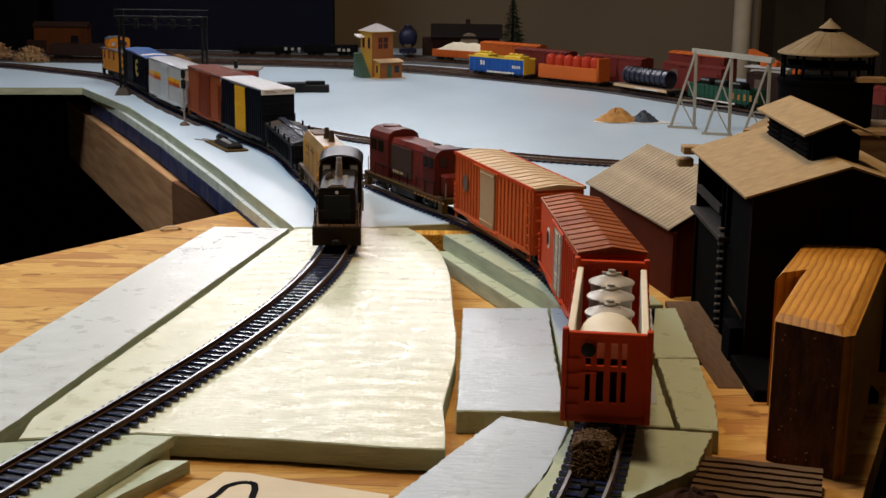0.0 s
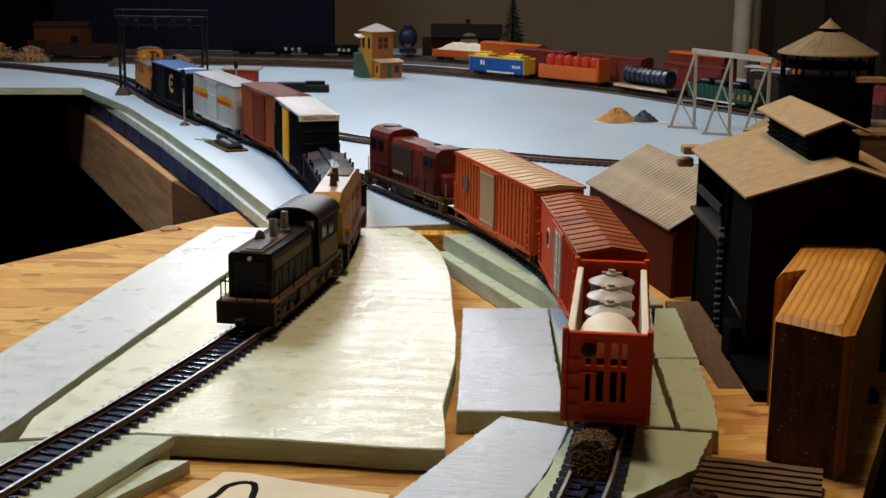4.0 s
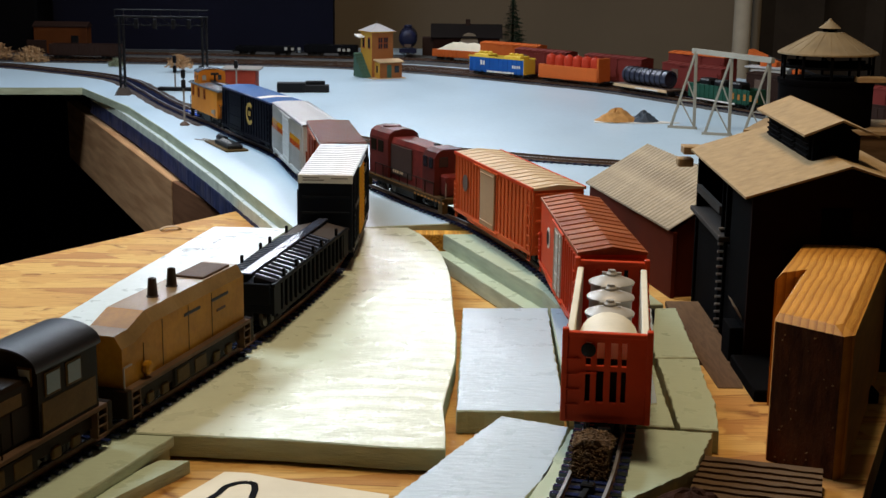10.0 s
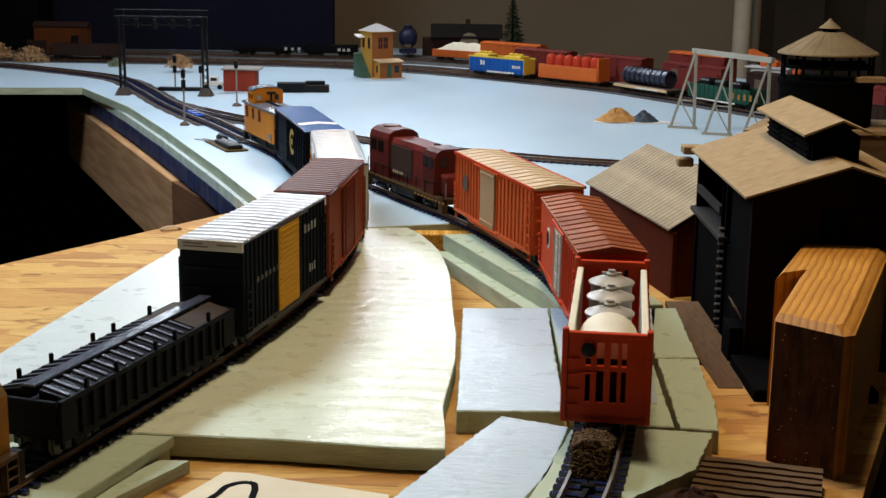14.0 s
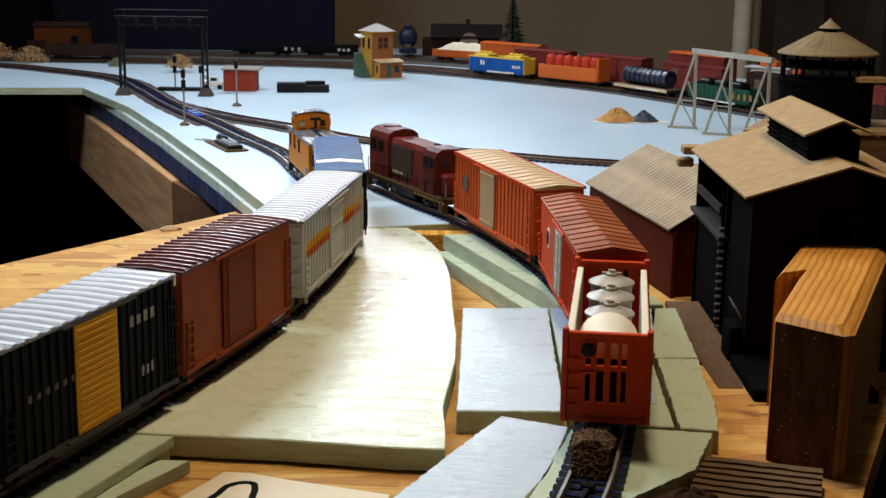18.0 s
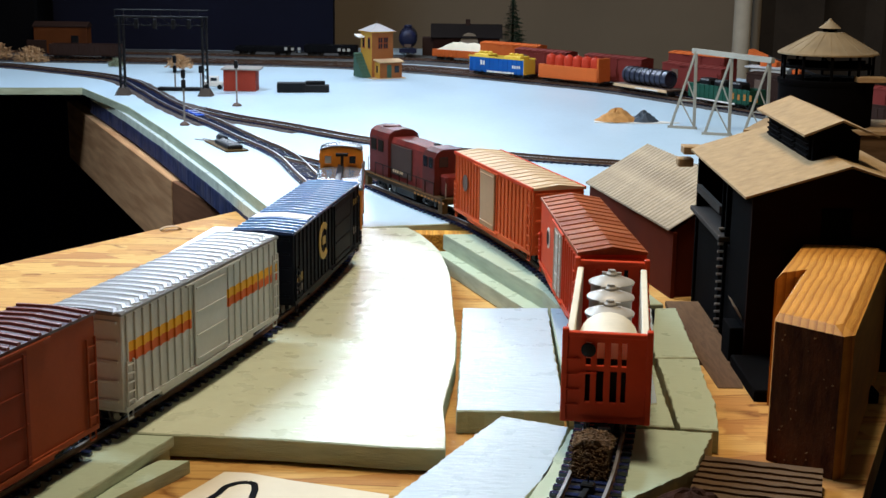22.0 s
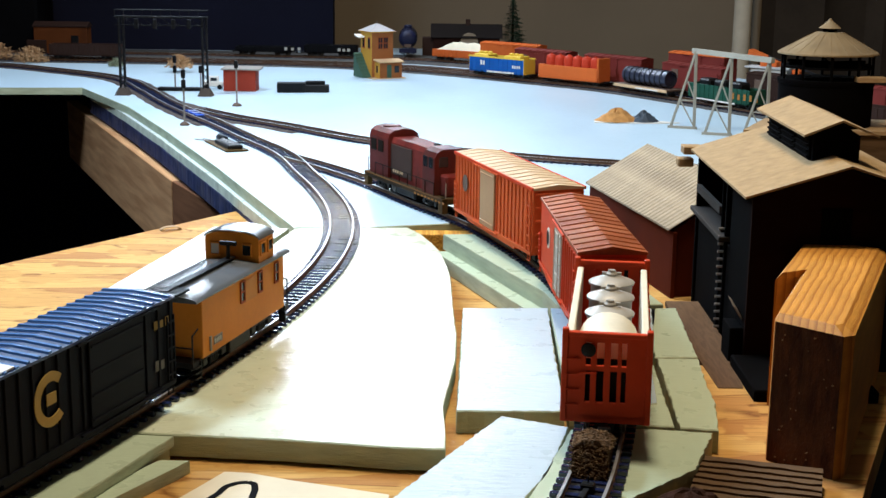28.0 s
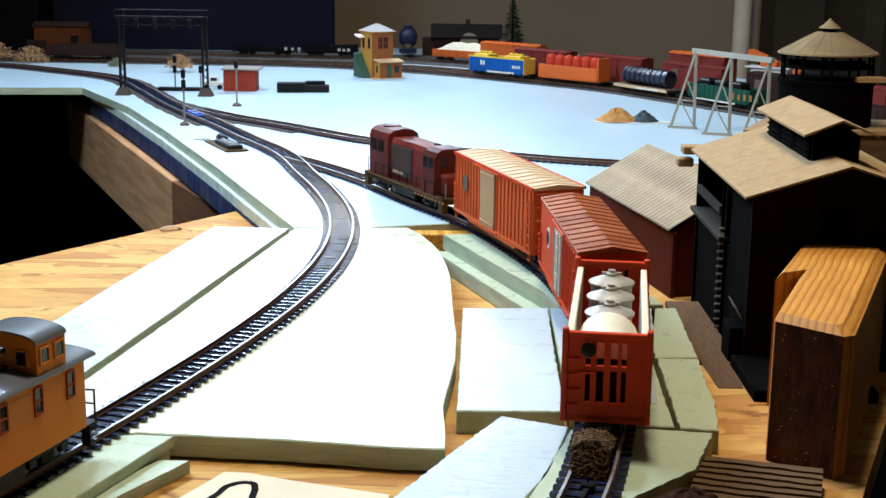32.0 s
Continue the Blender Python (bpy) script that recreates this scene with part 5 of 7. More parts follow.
stake_car = make_stake_car()
P_TAN_DULL = paint("paint_dull_tan", (0.30, 0.13, 0.03), 0.5)
modern_loco = thing("road_locomotive", "maroon diesel road locomotive with grey grime and black trucks", "locomotive")
def fit_modern_loco():
    L, W, car = 168, 33, modern_loco
    part("frame", Shape().bbox(-L / 2, L / 2, -W / 2, W / 2, 14, 18, 0.5), paint("paint_dark_frame", (0.030, 0.018, 0.009), 0.6, (0.12, 0.07, 0.02), 0.4), car, "brown frame with traces of yellow")
    part("fuel_tank", Shape().bbox(-20, 20, -13, 13, 7, 15, 1.5), BLACK, car)
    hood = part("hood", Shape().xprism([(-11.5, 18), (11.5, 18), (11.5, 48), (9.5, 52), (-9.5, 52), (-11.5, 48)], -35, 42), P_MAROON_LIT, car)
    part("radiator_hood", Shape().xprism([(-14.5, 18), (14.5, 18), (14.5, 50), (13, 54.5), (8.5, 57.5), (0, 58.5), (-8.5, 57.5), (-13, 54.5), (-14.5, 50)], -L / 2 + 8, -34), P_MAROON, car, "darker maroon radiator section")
    for s in (-1, 1):
        part("side_panel", Shape().bbox(-33, 12, *sorted((s * 11.5, s * 12.4)), 22, 47, 0.3), paint("grimy_panel", (0.060, 0.036, 0.028), 0.5, (0.10, 0.03, 0.02), 0.5), hood, "grey grimy side panel")
        for x in (-66, -50):
            part("radiator_grille", Shape().bbox(x - 6, x + 6, *sorted((s * 14.4, s * 15.0)), 38, 48, 0.3), P_LOCO, car)
        part("sill_stripe", Shape().box(-L / 2 + 4, L / 2 - 4, *sorted((s * W / 2, s * (W / 2 + 0.3))), 17.0, 18.0), paint("stripe_dull_gold", (0.17, 0.08, 0.02), 0.5, (0.05, 0.02, 0.012), 0.7), car, "worn gold stripe along the frame")
        bars(car, 30, 14.2, 9, 4, 1.6, 3, W / 2 + 0.1, P_TAN_DULL, s)
        bars(car, -26, 24, 5, 2.6, 3, 2, 12.45, P_TAN, s)
        sh = Shape()
        for k in range(8):
            sh.rod((-60 + 18 * k, s * 15.8, 18), (-60 + 18 * k, s * 15.8, 28), 0.4)
        sh.rod((-60, s * 15.8, 28), (66, s * 15.8, 28), 0.4)
        part("handrail", sh, P_LOCO, car)
        for e in (-1, 1):
            part("steps", Shape().bbox(*sorted((e * (L / 2 - 8), e * L / 2)), *sorted((s * (W / 2 - 5), s * W / 2)), 6, 18, 0.4), P_LOCO_TAN, car)
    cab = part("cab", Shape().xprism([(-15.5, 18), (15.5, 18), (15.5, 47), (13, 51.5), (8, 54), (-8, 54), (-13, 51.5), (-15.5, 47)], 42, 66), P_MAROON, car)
    for s in (-1, 1):
        for x in (48, 59):
            part("window", Shape().bbox(x - 4, x + 4, *sorted((s * 15.4, s * 15.9)), 39, 47.5, 0.3), GLASS, cab)
        part("window", Shape().bbox(65.8, 66.3, s * 7.5 - 4, s * 7.5 + 4, 40, 48, 0.3), GLASS, cab)
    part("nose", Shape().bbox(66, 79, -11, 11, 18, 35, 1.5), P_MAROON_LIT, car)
    part("horn", Shape().bbox(33, 40, -2, 2, 51.8, 55, 0.6), BLACK, hood)
    part("roof_fan", Shape().lathe([(8, 57.0), (8, 58.9), (6.5, 59.3)], -60, 0, 18), P_MAROON, car)
    running_gear(car, L, 34, 30)
    for e in (-1, 1):
        sh = Shape()
        for y in (-13, 13):
            sh.rod((e * (L / 2 - 1), y, 18), (e * (L / 2 - 1), y, 30), 0.5)
        part("end_rail", sh, P_STACK_GREY, car)


fit_modern_loco()


def nearest(line, x, y):
    """The length at which a line passes nearest to a place."""
    return float(line[0][np.argmin(np.hypot(line[1] - x, line[2] - y))])


stand(stake_car, nearest(SIDING_LINE, 83.2, 646.3), 45, size=(1.007, 1.080))
stand(red_car, nearest(SIDING_LINE, 85.9, 803.6), 50, size=(0.972, 1.061))
stand(tan_car, nearest(SIDING_LINE, 48.9, 980.7), 58, size=(0.933, 1.040))
stand(modern_loco, nearest(SIDING_LINE, -19.4, 1144.6), 50, size=(0.898, 1.020))
# load of the stake gondola: three tanks with lids, each a thing of its own
LID = material("tank_lid", (0.44, 0.40, 0.34), 0.4, 0.1, 0.1, 40, 0.1, 900)
TANK = material("tank_wall", (0.42, 0.37, 0.30), 0.4, 0.3, 0.12, 60, 0.2, 900, stretch=(1, 1, 0.3))
for tx in (14, -16, -46):
    tk = thing("lidded_tank", "grey cylindrical tank with a pale domed lid and knob", "tank", group="tanks on the gondola")
    tk.matrix_basis = stake_car.matrix_basis @ pose(tx * MM, 0, 0.0161)
    part("tank", Shape().lathe([(9.8, 0), (9.8, 29)], n=28), TANK, tk, smooth=True)
    part("lid", Shape().lathe([(10.8, 28.2), (11.0, 29.2), (10.4, 29.8), (5.5, 31.6), (2.8, 32.2)], n=28), LID, tk, "pale domed lid", smooth=True)
    knob = part("hatch_knob", Shape().lathe([(2.6, 31.8), (2.8, 33.2), (2.0, 34), (1.8, 35)], n=14), LID, tk)
    part("knob_bar", Shape().rod((0, -4.6, 33.2), (0, 4.6, 33.2), 0.8), LID, knob)
bd = thing("cream_cover", "cream arched cover over the gondola bed", "cover")
bd.matrix_basis = stake_car.matrix_basis @ pose(0, 0, 0.0161)
part("cover", Shape().xprism([(12.6, 22)] + [(12.6 * math.cos(math.pi * k / 12), 22 + 11.5 * math.sin(math.pi * k / 12)) for k in range(1, 12)] + [(-12.6, 22)], 30, 63), P_CREAM, bd, smooth=True)
part("cover_base", Shape().bbox(30.5, 62, -12.2, 12.2, 0, 21.9, 0.4), BLACK, bd, "black base of the cover")

# ---- far yard: tracks and standing stock ----
YARD_A = dense([(-870.2, 2384.2), (-609.7, 2377.7), (-349, 2364.5), (-192.6, 2341.5), (-53, 2281.4), (55.3, 2205.3), (143.3, 2129), (238.9, 2040.4), (314.4, 1932.7), (390, 1808.9), (468.2, 1677.1), (541.6, 1581.4)])
YARD_B = dense([(-865.9, 2420), (-433.7, 2407), (-200.2, 2384.2), (-52.6, 2331.5), (26.5, 2281.4), (97.8, 2230.6), (184.1, 2154.9), (281.8, 2061.9), (361.6, 1952.5), (445.7, 1820.3), (534.1, 1692.9)])
YARD_C = dense([(-1024.3, 2522.1), (-597.8, 2518.9), (-302.2, 2501.9), (-67, 2476.5), (34.6, 2429.7), (139.9, 2351.4), (248.2, 2251), (350.5, 2147.9), (447.7, 2023.8), (560, 1861.9)])
BED_GREY = material("grey_roadbed", (0.085, 0.08, 0.076), 0.9, 0, 0.3, 40, 0.5, 700, spec=0.1)
BED_BROWN = material("brown_roadbed", (0.075, 0.058, 0.05), 0.9, 0, 0.35, 50, 0.6, 700, stain=(0.035, 0.03, 0.03), stain_amount=0.5, spec=0.1)


def roadbed(line, s0, s1, near, far, top, mat, label):
    """A low ballast strip with sloping shoulders along a line, from near to far of its middle."""
    rows = []
    for s in np.arange(s0, s1, 20.0):
        x, y, a = along(line, s)
        nx, ny = -math.sin(a), math.cos(a)
        ragged = 1.5 * math.sin(s * 0.31) + 1.2 * math.sin(s * 0.83)
        rows += [(x + nx * u, y + ny * u, z) for u, z in ((near - 6 + ragged, 0.05), (near + ragged, top), (far - ragged, top), (far + 6 - ragged, 0.05))]
    bed = Shape().add(rows, [(4 * i + k, 4 * i + k + 1, 4 * i + 5 + k, 4 * i + 4 + k) for i in range(len(rows) // 4 - 1) for k in range(3)])
    return solid("roadbed", bed, mat, label, "roadbed", kind="structure")


for line, near, far, top in ((YARD_A, -27, 32, 0.6), (YARD_B, -32, 36, 0.75), (YARD_C, -60, 105, 0.9)):
    track("yard_track", "dark model yard track on grey roadbed", line, 60, line[0][-1] - 20, (1e6, 1e6), 9.0)
    roadbed(line, 40, line[0][-1], near, far, top, BED_GREY, "grey ballast roadbed on the foam")
roadbed(MAIN_LINE, 0, 1265, -19, 19, 0.5, BED_BROWN, "brown-grey worn roadbed under the far curve")
roadbed(REAR_LINE, 0, 330, -18, 18, 0.65, BED_BROWN, "brown-grey worn roadbed under the branch")


def low_car(name, label, L, W, h, body, line, s, load=None, ribs=True, end=None):
    """An open car of the far yard: floor, walls, ribs, trucks."""
    car = thing(name, label, "freight car", group="far yard cars")
    part("floor", Shape().box(-L / 2, L / 2, -W / 2, W / 2, 12, 14), body, car)
    for sd in (-1, 1):
        part("side", Shape().bbox(-L / 2, L / 2, *sorted((sd * (W / 2 - 1), sd * W / 2)), 12, h, 0.3), body, car)
        part("end", Shape().bbox(*sorted((sd * (L / 2 - 1), sd * (L / 2 + 0.3))), -W / 2, W / 2, 12, h, 0.2), end or body, car)
    if ribs:
        ribs_on(car, spread(-L / 2 + 6, L / 2 - 6, 11), W, 12, h, body, 1.6)
    running_gear(car, L)
    stand(car, s, L / 2 - 25, line, size=(0.85, 0.91))
    return car


F_BLUE = paint("paint_bright_blue", (0.02, 0.09, 0.33), 0.4)
F_YELLOW = paint("paint_lemon", (0.68, 0.47, 0.05), 0.45)
F_ORANGE = paint("paint_far_orange", (0.55, 0.12, 0.025), 0.45)
F_RED = paint("paint_far_red", (0.45, 0.045, 0.02), 0.35)
F_GREEN = paint("paint_far_green", (0.018, 0.065, 0.042), 0.45)
F_STEEL = material("pipe_steel", (0.030, 0.033, 0.055), 0.32, 0.2, 0.15, 50, 0.1, 900)
F_MAROON = paint("paint_far_maroon", (0.16, 0.03, 0.025), 0.45)
F_BROWN = paint("paint_far_brown", (0.032, 0.017, 0.013), 0.55)
# blue gondola with a yellow load
s = nearest(YARD_A, 89.5, 2179.1)
c = low_car("gondola", "blue gondola with yellow ends and white lettering", 128, 32, 37, F_BLUE, YARD_A, s, end=F_YELLOW)
part("top_rim", Shape().box(-65, 65, -16.8, -14, 36.5, 39).box(-65, 65, 14, 16.8, 36.5, 39), F_YELLOW, c)
bars(c, -34, 24, 2, 4, 8, 2, 16.9, P_WHITE, -1)
bars(c, 40, 22, 4, 3, 5, 2, 16.9, P_WHITE, -1)
part("white_sill", Shape().box(-20, 42, -16.9, -16.3, 12.2, 15), P_WHITE, c)
base = c.matrix_basis.copy()
for dx, w in ((-38, 34), (34, 38)):
    ld = thing("yellow_crate", "yellow boxy load in the blue gondola", "crate", group="gondola loads")
    ld.matrix_basis = base @ pose(dx * MM, 0, 0.014)
    part("crate", Shape().bbox(-w / 2, w / 2, -13, 13, 0, 28, 1.2), F_YELLOW, ld)
    for k in range(3):
        part("crate_bump", Shape().lathe([(4.5, 27.5), (4.2, 31), (2.5, 32)], (k - 1) * 11, 0, 10), F_YELLOW, ld)
# orange gondola with red drums
s = nearest(YARD_A, 194.9, 2084.6)
c = low_car("gondola", "orange-red gondola with smooth sides", 132, 32, 34, F_ORANGE, YARD_A, s, ribs=False)
part("bulkhead", Shape().bbox(62, 65.5, -16, 16, 12, 50, 0.4), F_ORANGE, c)
base = c.matrix_basis.copy()
for k in range(6):
    d = thing("red_drum", "glossy red drum standing in the orange gondola", "drum", group="red drums")
    d.matrix_basis = base @ pose((-50 + k * 19.5) * MM, 0, 0.014)
    part("drum", Shape().lathe([(9.2, 0), (9.2, 31), (8.2, 34), (5, 36)], n=18), F_RED, d, smooth=True)
    part("drum_cap", Shape().lathe([(2.4, 35.6), (2.4, 37.6), (1.6, 38)], n=10), F_RED, d)
# flat car with a bundle of pipes
s = nearest(YARD_A, 292.5, 1973.1)
c = thing("flat_car", "weathered grey wooden flat car", "freight car", group="far yard cars")
part("deck", Shape().bbox(-66, 66, -16, 16, 13, 16, 0.3), P_GRIME, c)
part("deck_edge", Shape().bbox(-66, 66, -16.8, -15.9, 11, 15.5, 0.2), P_TAN, c)
part("white_sill", Shape().box(-10, 45, -17.0, -16.7, 11.5, 13.5), P_WHITE, c)
running_gear(c, 132)
stand(c, s, 40, YARD_A, size=(0.85, 0.91))
pp = thing("pipe_load", "dark steel tank body with hoops lying on the flat car", "pipe")
pp.matrix_basis = c.matrix_basis @ pose(0, 0, 0.0165)
part("pipe", Shape().lathe([(12, -52), (13, -50), (13, 56), (11.5, 56.2), (11.5, 50)], 0, 13.5, 22, axis="x"), F_STEEL, pp, smooth=True)
for k in range(8):
    part("hoop", Shape().lathe([(13.0, -0.9), (13.8, -0.9), (13.8, 0.9), (13.0, 0.9)], -44 + 12.5 * k, 13.5, 22, axis="x"), BLACK, pp)
# green gondola with dark load
s = nearest(YARD_A, 374.6, 1835.5)
c = low_car("gondola", "dark green gondola with pale lettering", 140, 32, 33, F_GREEN, YARD_A, s)
bars(c, 35, 18, 5, 5, 9, 8, 17.0, P_TAN_DULL, -1)
part("white_sill", Shape().box(-50, 40, -17.2, -16.7, 10.5, 12.5), P_WHITE, c)
base = c.matrix_basis.copy()
for dx in (-40, -5, 30):
    ld = thing("scrap_bale", "dark scrap bale in the green gondola", "scrap", group="scrap bales")
    ld.matrix_basis = base @ pose(dx * MM, 0, 0.014)
    part("bale", Shape().bbox(-13, 13, -11, 11, 0, 27, 3), BLACK, ld)
# maroon box cars behind
for x, y, L, mat, nm in ((156.6, 2179.1, 120, F_MAROON, "maroon box car with a pale emblem in the far yard"), (258.3, 2084.6, 128, F_MAROON, "maroon box car with a pale panel in the far yard"), (359.4, 1958.4, 140, F_MAROON, "long maroon box car in the far yard"), (448.5, 1820.3, 130, F_BROWN, "dark brown box car in the far yard"), (525.7, 1704.6, 120, F_MAROON, "maroon box car standing behind the round tower")):
    c = box_car("box_car", nm, L, 33, 14, 50, mat, mat, mat, rise=2.4, roof_ribs=8, ribs=False, door_at=(-12, 12), door_bars=3, rods=False, group="far yard cars")
    stand(c, nearest(YARD_B, x, y), L / 2 - 25, YARD_B, size=(0.85, 0.91))
    part("emblem_panel", Shape().box(-46, -30, -17.2, -16.6, 28, 42), P_GRIME, c)
# rear track
c = box_car("box_car", "orange-brown box car in the far yard", 140, 33, 13, 44, F_ORANGE, F_ORANGE, F_ORANGE, roof_ribs=8, ribs=False, door_bars=2, rods=False, group="far yard cars")
stand(c, nearest(YARD_C, 113.3, 2371.1), 45, YARD_C, size=(0.85, 0.91))
c = box_car("box_car", "box car with an orange roof in the far yard", 130, 33, 14, 54, F_MAROON, F_ORANGE, F_MAROON, roof_ribs=6, ribs=False, door_bars=2, rods=False, group="far yard cars")
stand(c, nearest(YARD_C, 388.8, 2102.3), 40, YARD_C, size=(0.85, 0.91))
s = nearest(YARD_C, 34.6, 2429.7)
c = low_car("gondola", "orange gondola heaped with pale load in the far yard", 140, 32, 26, F_ORANGE, YARD_C, s)
ld = thing("pale_heap", "pale cream heaped load in the orange gondola", "load")
ld.matrix_basis = c.matrix_basis @ pose(0, 0, 0.014)
rnd = random.Random(5)
hp = Shape()
nx, ny = 24, 6
v = [(-66 + 132 * i / nx, -14 + 28 * j / ny, 10 + 17 * (1 - (2 * j / ny - 1) ** 2) * (0.94 + 0.06 * math.sin(i * 0.9)) * min(1, 4 * min(i, nx - i) / nx) + rnd.uniform(-0.8, 0.8)) for i in range(nx + 1) for j in range(ny + 1)]
v += [(x, y, 0) for x, y, _ in v]
m = (nx + 1) * (ny + 1)
f = [(i * (ny + 1) + j, (i + 1) * (ny + 1) + j, (i + 1) * (ny + 1) + j + 1, i * (ny + 1) + j + 1) for i in range(nx) for j in range(ny)]
part("load_surface", hp.add(v, f + [tuple(m + k for k in reversed(q)) for q in f]), P_CREAM, ld, smooth=True)
c = low_car("gondola", "dark brown gondola behind the round tower", 120, 32, 34, F_BROWN, YARD_A, nearest(YARD_A, 499.5, 1635.9))
# tank car seen end on behind the tower
c = thing("tank_car", "dark navy tank car standing end-on in the far yard", "freight car", group="far yard cars")
F_NAVY = paint("paint_deep_navy", (0.010, 0.012, 0.040), 0.4, spec=0.3)
tk = part("tank", Shape().lathe([(9, -52), (14, -50), (17.5, -45), (17.5, 45), (14, 50), (9, 52)], 0, 38, 24, axis="x"), F_NAVY, c, smooth=True)
for x in (-40, 0, 40):
    part("tank_band", Shape().lathe([(17.6, -1), (18.2, -1), (18.2, 1), (17.6, 1)], x, 38, 24, axis="x"), BLACK, tk)
part("dome", Shape().lathe([(8, 53), (8, 60), (6, 62)], 0, 0, 16), F_NAVY, c)
part("frame", Shape().box(-54, 54, -9, 9, 11, 19), BLACK, c)
part("end_sill", Shape().bbox(-56, -53.8, -17, 17, 11, 20, 0.4), F_NAVY, c)
part("end_plate", Shape().bbox(-56.4, -56.1, -7, 7, 22, 28, 0.1), P_GRIME, c, "pale worn end plate")
running_gear(c, 108)
c.matrix_basis = pose(-0.069, 2.555, 0.0009, 0, 0, 91) @ Matrix.Diagonal((0.92, 0.92, 0.92, 1))
for x, lab in ((-325.2, "black flat gondola with pale lettering in the far yard"), (-205.4, "black low gondola with white lettering in the far yard")):
    c = low_car("gondola", lab, 120 if x < -300 else 110, 32, 22 if x < -300 else 27, P_BLACK, YARD_C, nearest(YARD_C, x, 2503.1))
    bars(c, 48 if x < -300 else 20, 16, 3, 6, 6, 8 if x < -300 else 4, 17.2, P_GREY, 1)
    bars(c, 48 if x < -300 else 20, 16, 3, 6, 6, 8 if x < -300 else 4, 17.2, P_GREY, -1)
# left: dark gondola, orange-brown shed, brush
c = low_car("gondola", "dark brown weathered gondola in the far yard", 140, 32, 33, F_BROWN, YARD_A, nearest(YARD_A, -614.1, 2377.7))
sh = thing("orange_shed", "orange-brown weathered shed behind the yard", "shed", -693.1, 2522.1)
sh.scale = (0.854, 0.629, 0.854)
part("wall", Shape().bbox(-56, 56, -25, 25, 0, 58, 0.6), paint("shed_orange_brown", (0.11, 0.034, 0.009), 0.7, (0.03, 0.011, 0.006), 0.6), sh)
part("roof", Shape().xprism([(-28, 57), (28, 57), (28, 60), (0, 68), (-28, 60)], -58, 58), F_BROWN, sh)
part("doorway", Shape().bbox(22, 38, -26, -24.8, 20, 40, 0.4), BLACK, sh)
part("side_shed", Shape().bbox(-70, -30, -34, -25, 0, 30, 0.5), F_BROWN, sh)
# pale loading stage between the yard tracks
st = thing("loading_stage", "pale grey loading stage on legs between the yard tracks", "platform", 447, 1905, 0, -35)
part("stage_box", Shape().bbox(-26, 26, -10, 10, 30, 47, 0.8), P_GREY, st)
part("stage_roof", Shape().bbox(-34, 30, -12, 12, 47.2, 50, 0.5), P_WHITE_ROOF, st)
for x in (-24, 0, 24):
    for y in (-8, 8):
        part("leg", Shape().bbox(x - 1.2, x + 1.2, y - 1.2, y + 1.2, 0.1, 30, 0.2), P_GREY, st)
part("crate", Shape().bbox(-14, 10, -7, 7, 50.2, 57, 0.6), F_ORANGE, st, "orange crate on top")
# crane car with an orange boom, far right
c = thing("crane_car", "orange crane car with a slanted boom in the far yard", "crane")
part("cab", Shape().bbox(-30, 22, -14, 14, 18, 44, 1), F_ORANGE, c)
part("deck", Shape().bbox(-50, 50, -15, 15, 12, 17, 0.4), BLACK, c)
part("boom", Shape().beam((-44, 0, 40), (70, 0, 66), 12, 9), F_ORANGE, c, "orange slanted boom")
part("jib_rod", Shape().rod((-100, 0, 36), (30, 0, 62), 1.4), BLACK, c)
running_gear(c, 100)
stand(c, nearest(YARD_C, 477.9, 1980.4), 30, YARD_C, 180, size=(0.85, 0.91))

# ---- yard buildings and small things ----
YWALL = paint("tower_yellow", (0.44, 0.235, 0.035), 0.6)
OWALL = paint("tower_orange", (0.27, 0.10, 0.032), 0.6)
SGREEN = paint("stair_green", (0.055, 0.10, 0.07), 0.6)
tw = thing("signal_tower", "orange and yellow signal tower with grey hipped roof", "tower", -114.8, 2165.3, 0, 30)
tw.scale = (0.668, 0.668, 0.897)
part("base_plate", Shape().bbox(-10, 74, -32, 58, 0.02, 1.2, 0.3), P_TAN, tw)
wl = part("wall", Shape().bbox(0, 56, 0, 56, 1, 80, 0.4), OWALL, tw)
part("side_wall", Shape().bbox(-0.8, 0, 0, 56, 1, 80, 0.2), YWALL, tw, "yellow side wall")
part("roof", Shape().prism([(-5, -5), (61, -5), (61, 61), (-5, 61)], 80, 92, [(24, 24), (32, 24), (32, 32), (24, 32)]), paint("roof_grey_lilac", (0.36, 0.33, 0.32), 0.5), tw, "pale grey hipped roof")
part("eave", Shape().bbox(-5, 61, -5, 61, 78.4, 80, 0.3), YWALL, tw)
part("finial", Shape().rod((28, 28, 91), (28, 28, 97), 1.0), P_STACK_GREY, tw)
for x in (22, 36):
    wn = part("window", Shape().bbox(x - 6, x + 6, -0.9, 0.1, 50, 70, 0.3), P_BROWN, tw)
    for dx in (-2.9, 2.9):
        for dz in (55, 65):
            part("pane", Shape().box(x + dx - 2.2, x + dx + 2.2, -1.1, -0.7, dz - 4.2, dz + 4.2), GLASS, wn)
for y in (12, 40):
    wn = part("window", Shape().bbox(-1.7, -0.7, y - 6, y + 6, 50, 70, 0.3), P_BROWN, tw)
    part("pane", Shape().box(-1.9, -1.5, y - 4.6, y + 4.6, 52, 68), GLASS, wn)
sd = part("side_building", Shape().bbox(8, 66, -26, 0, 1, 28, 0.4), OWALL, tw)
part("side_end", Shape().bbox(7.2, 8, -26, 0, 1, 28, 0.2), YWALL, sd)
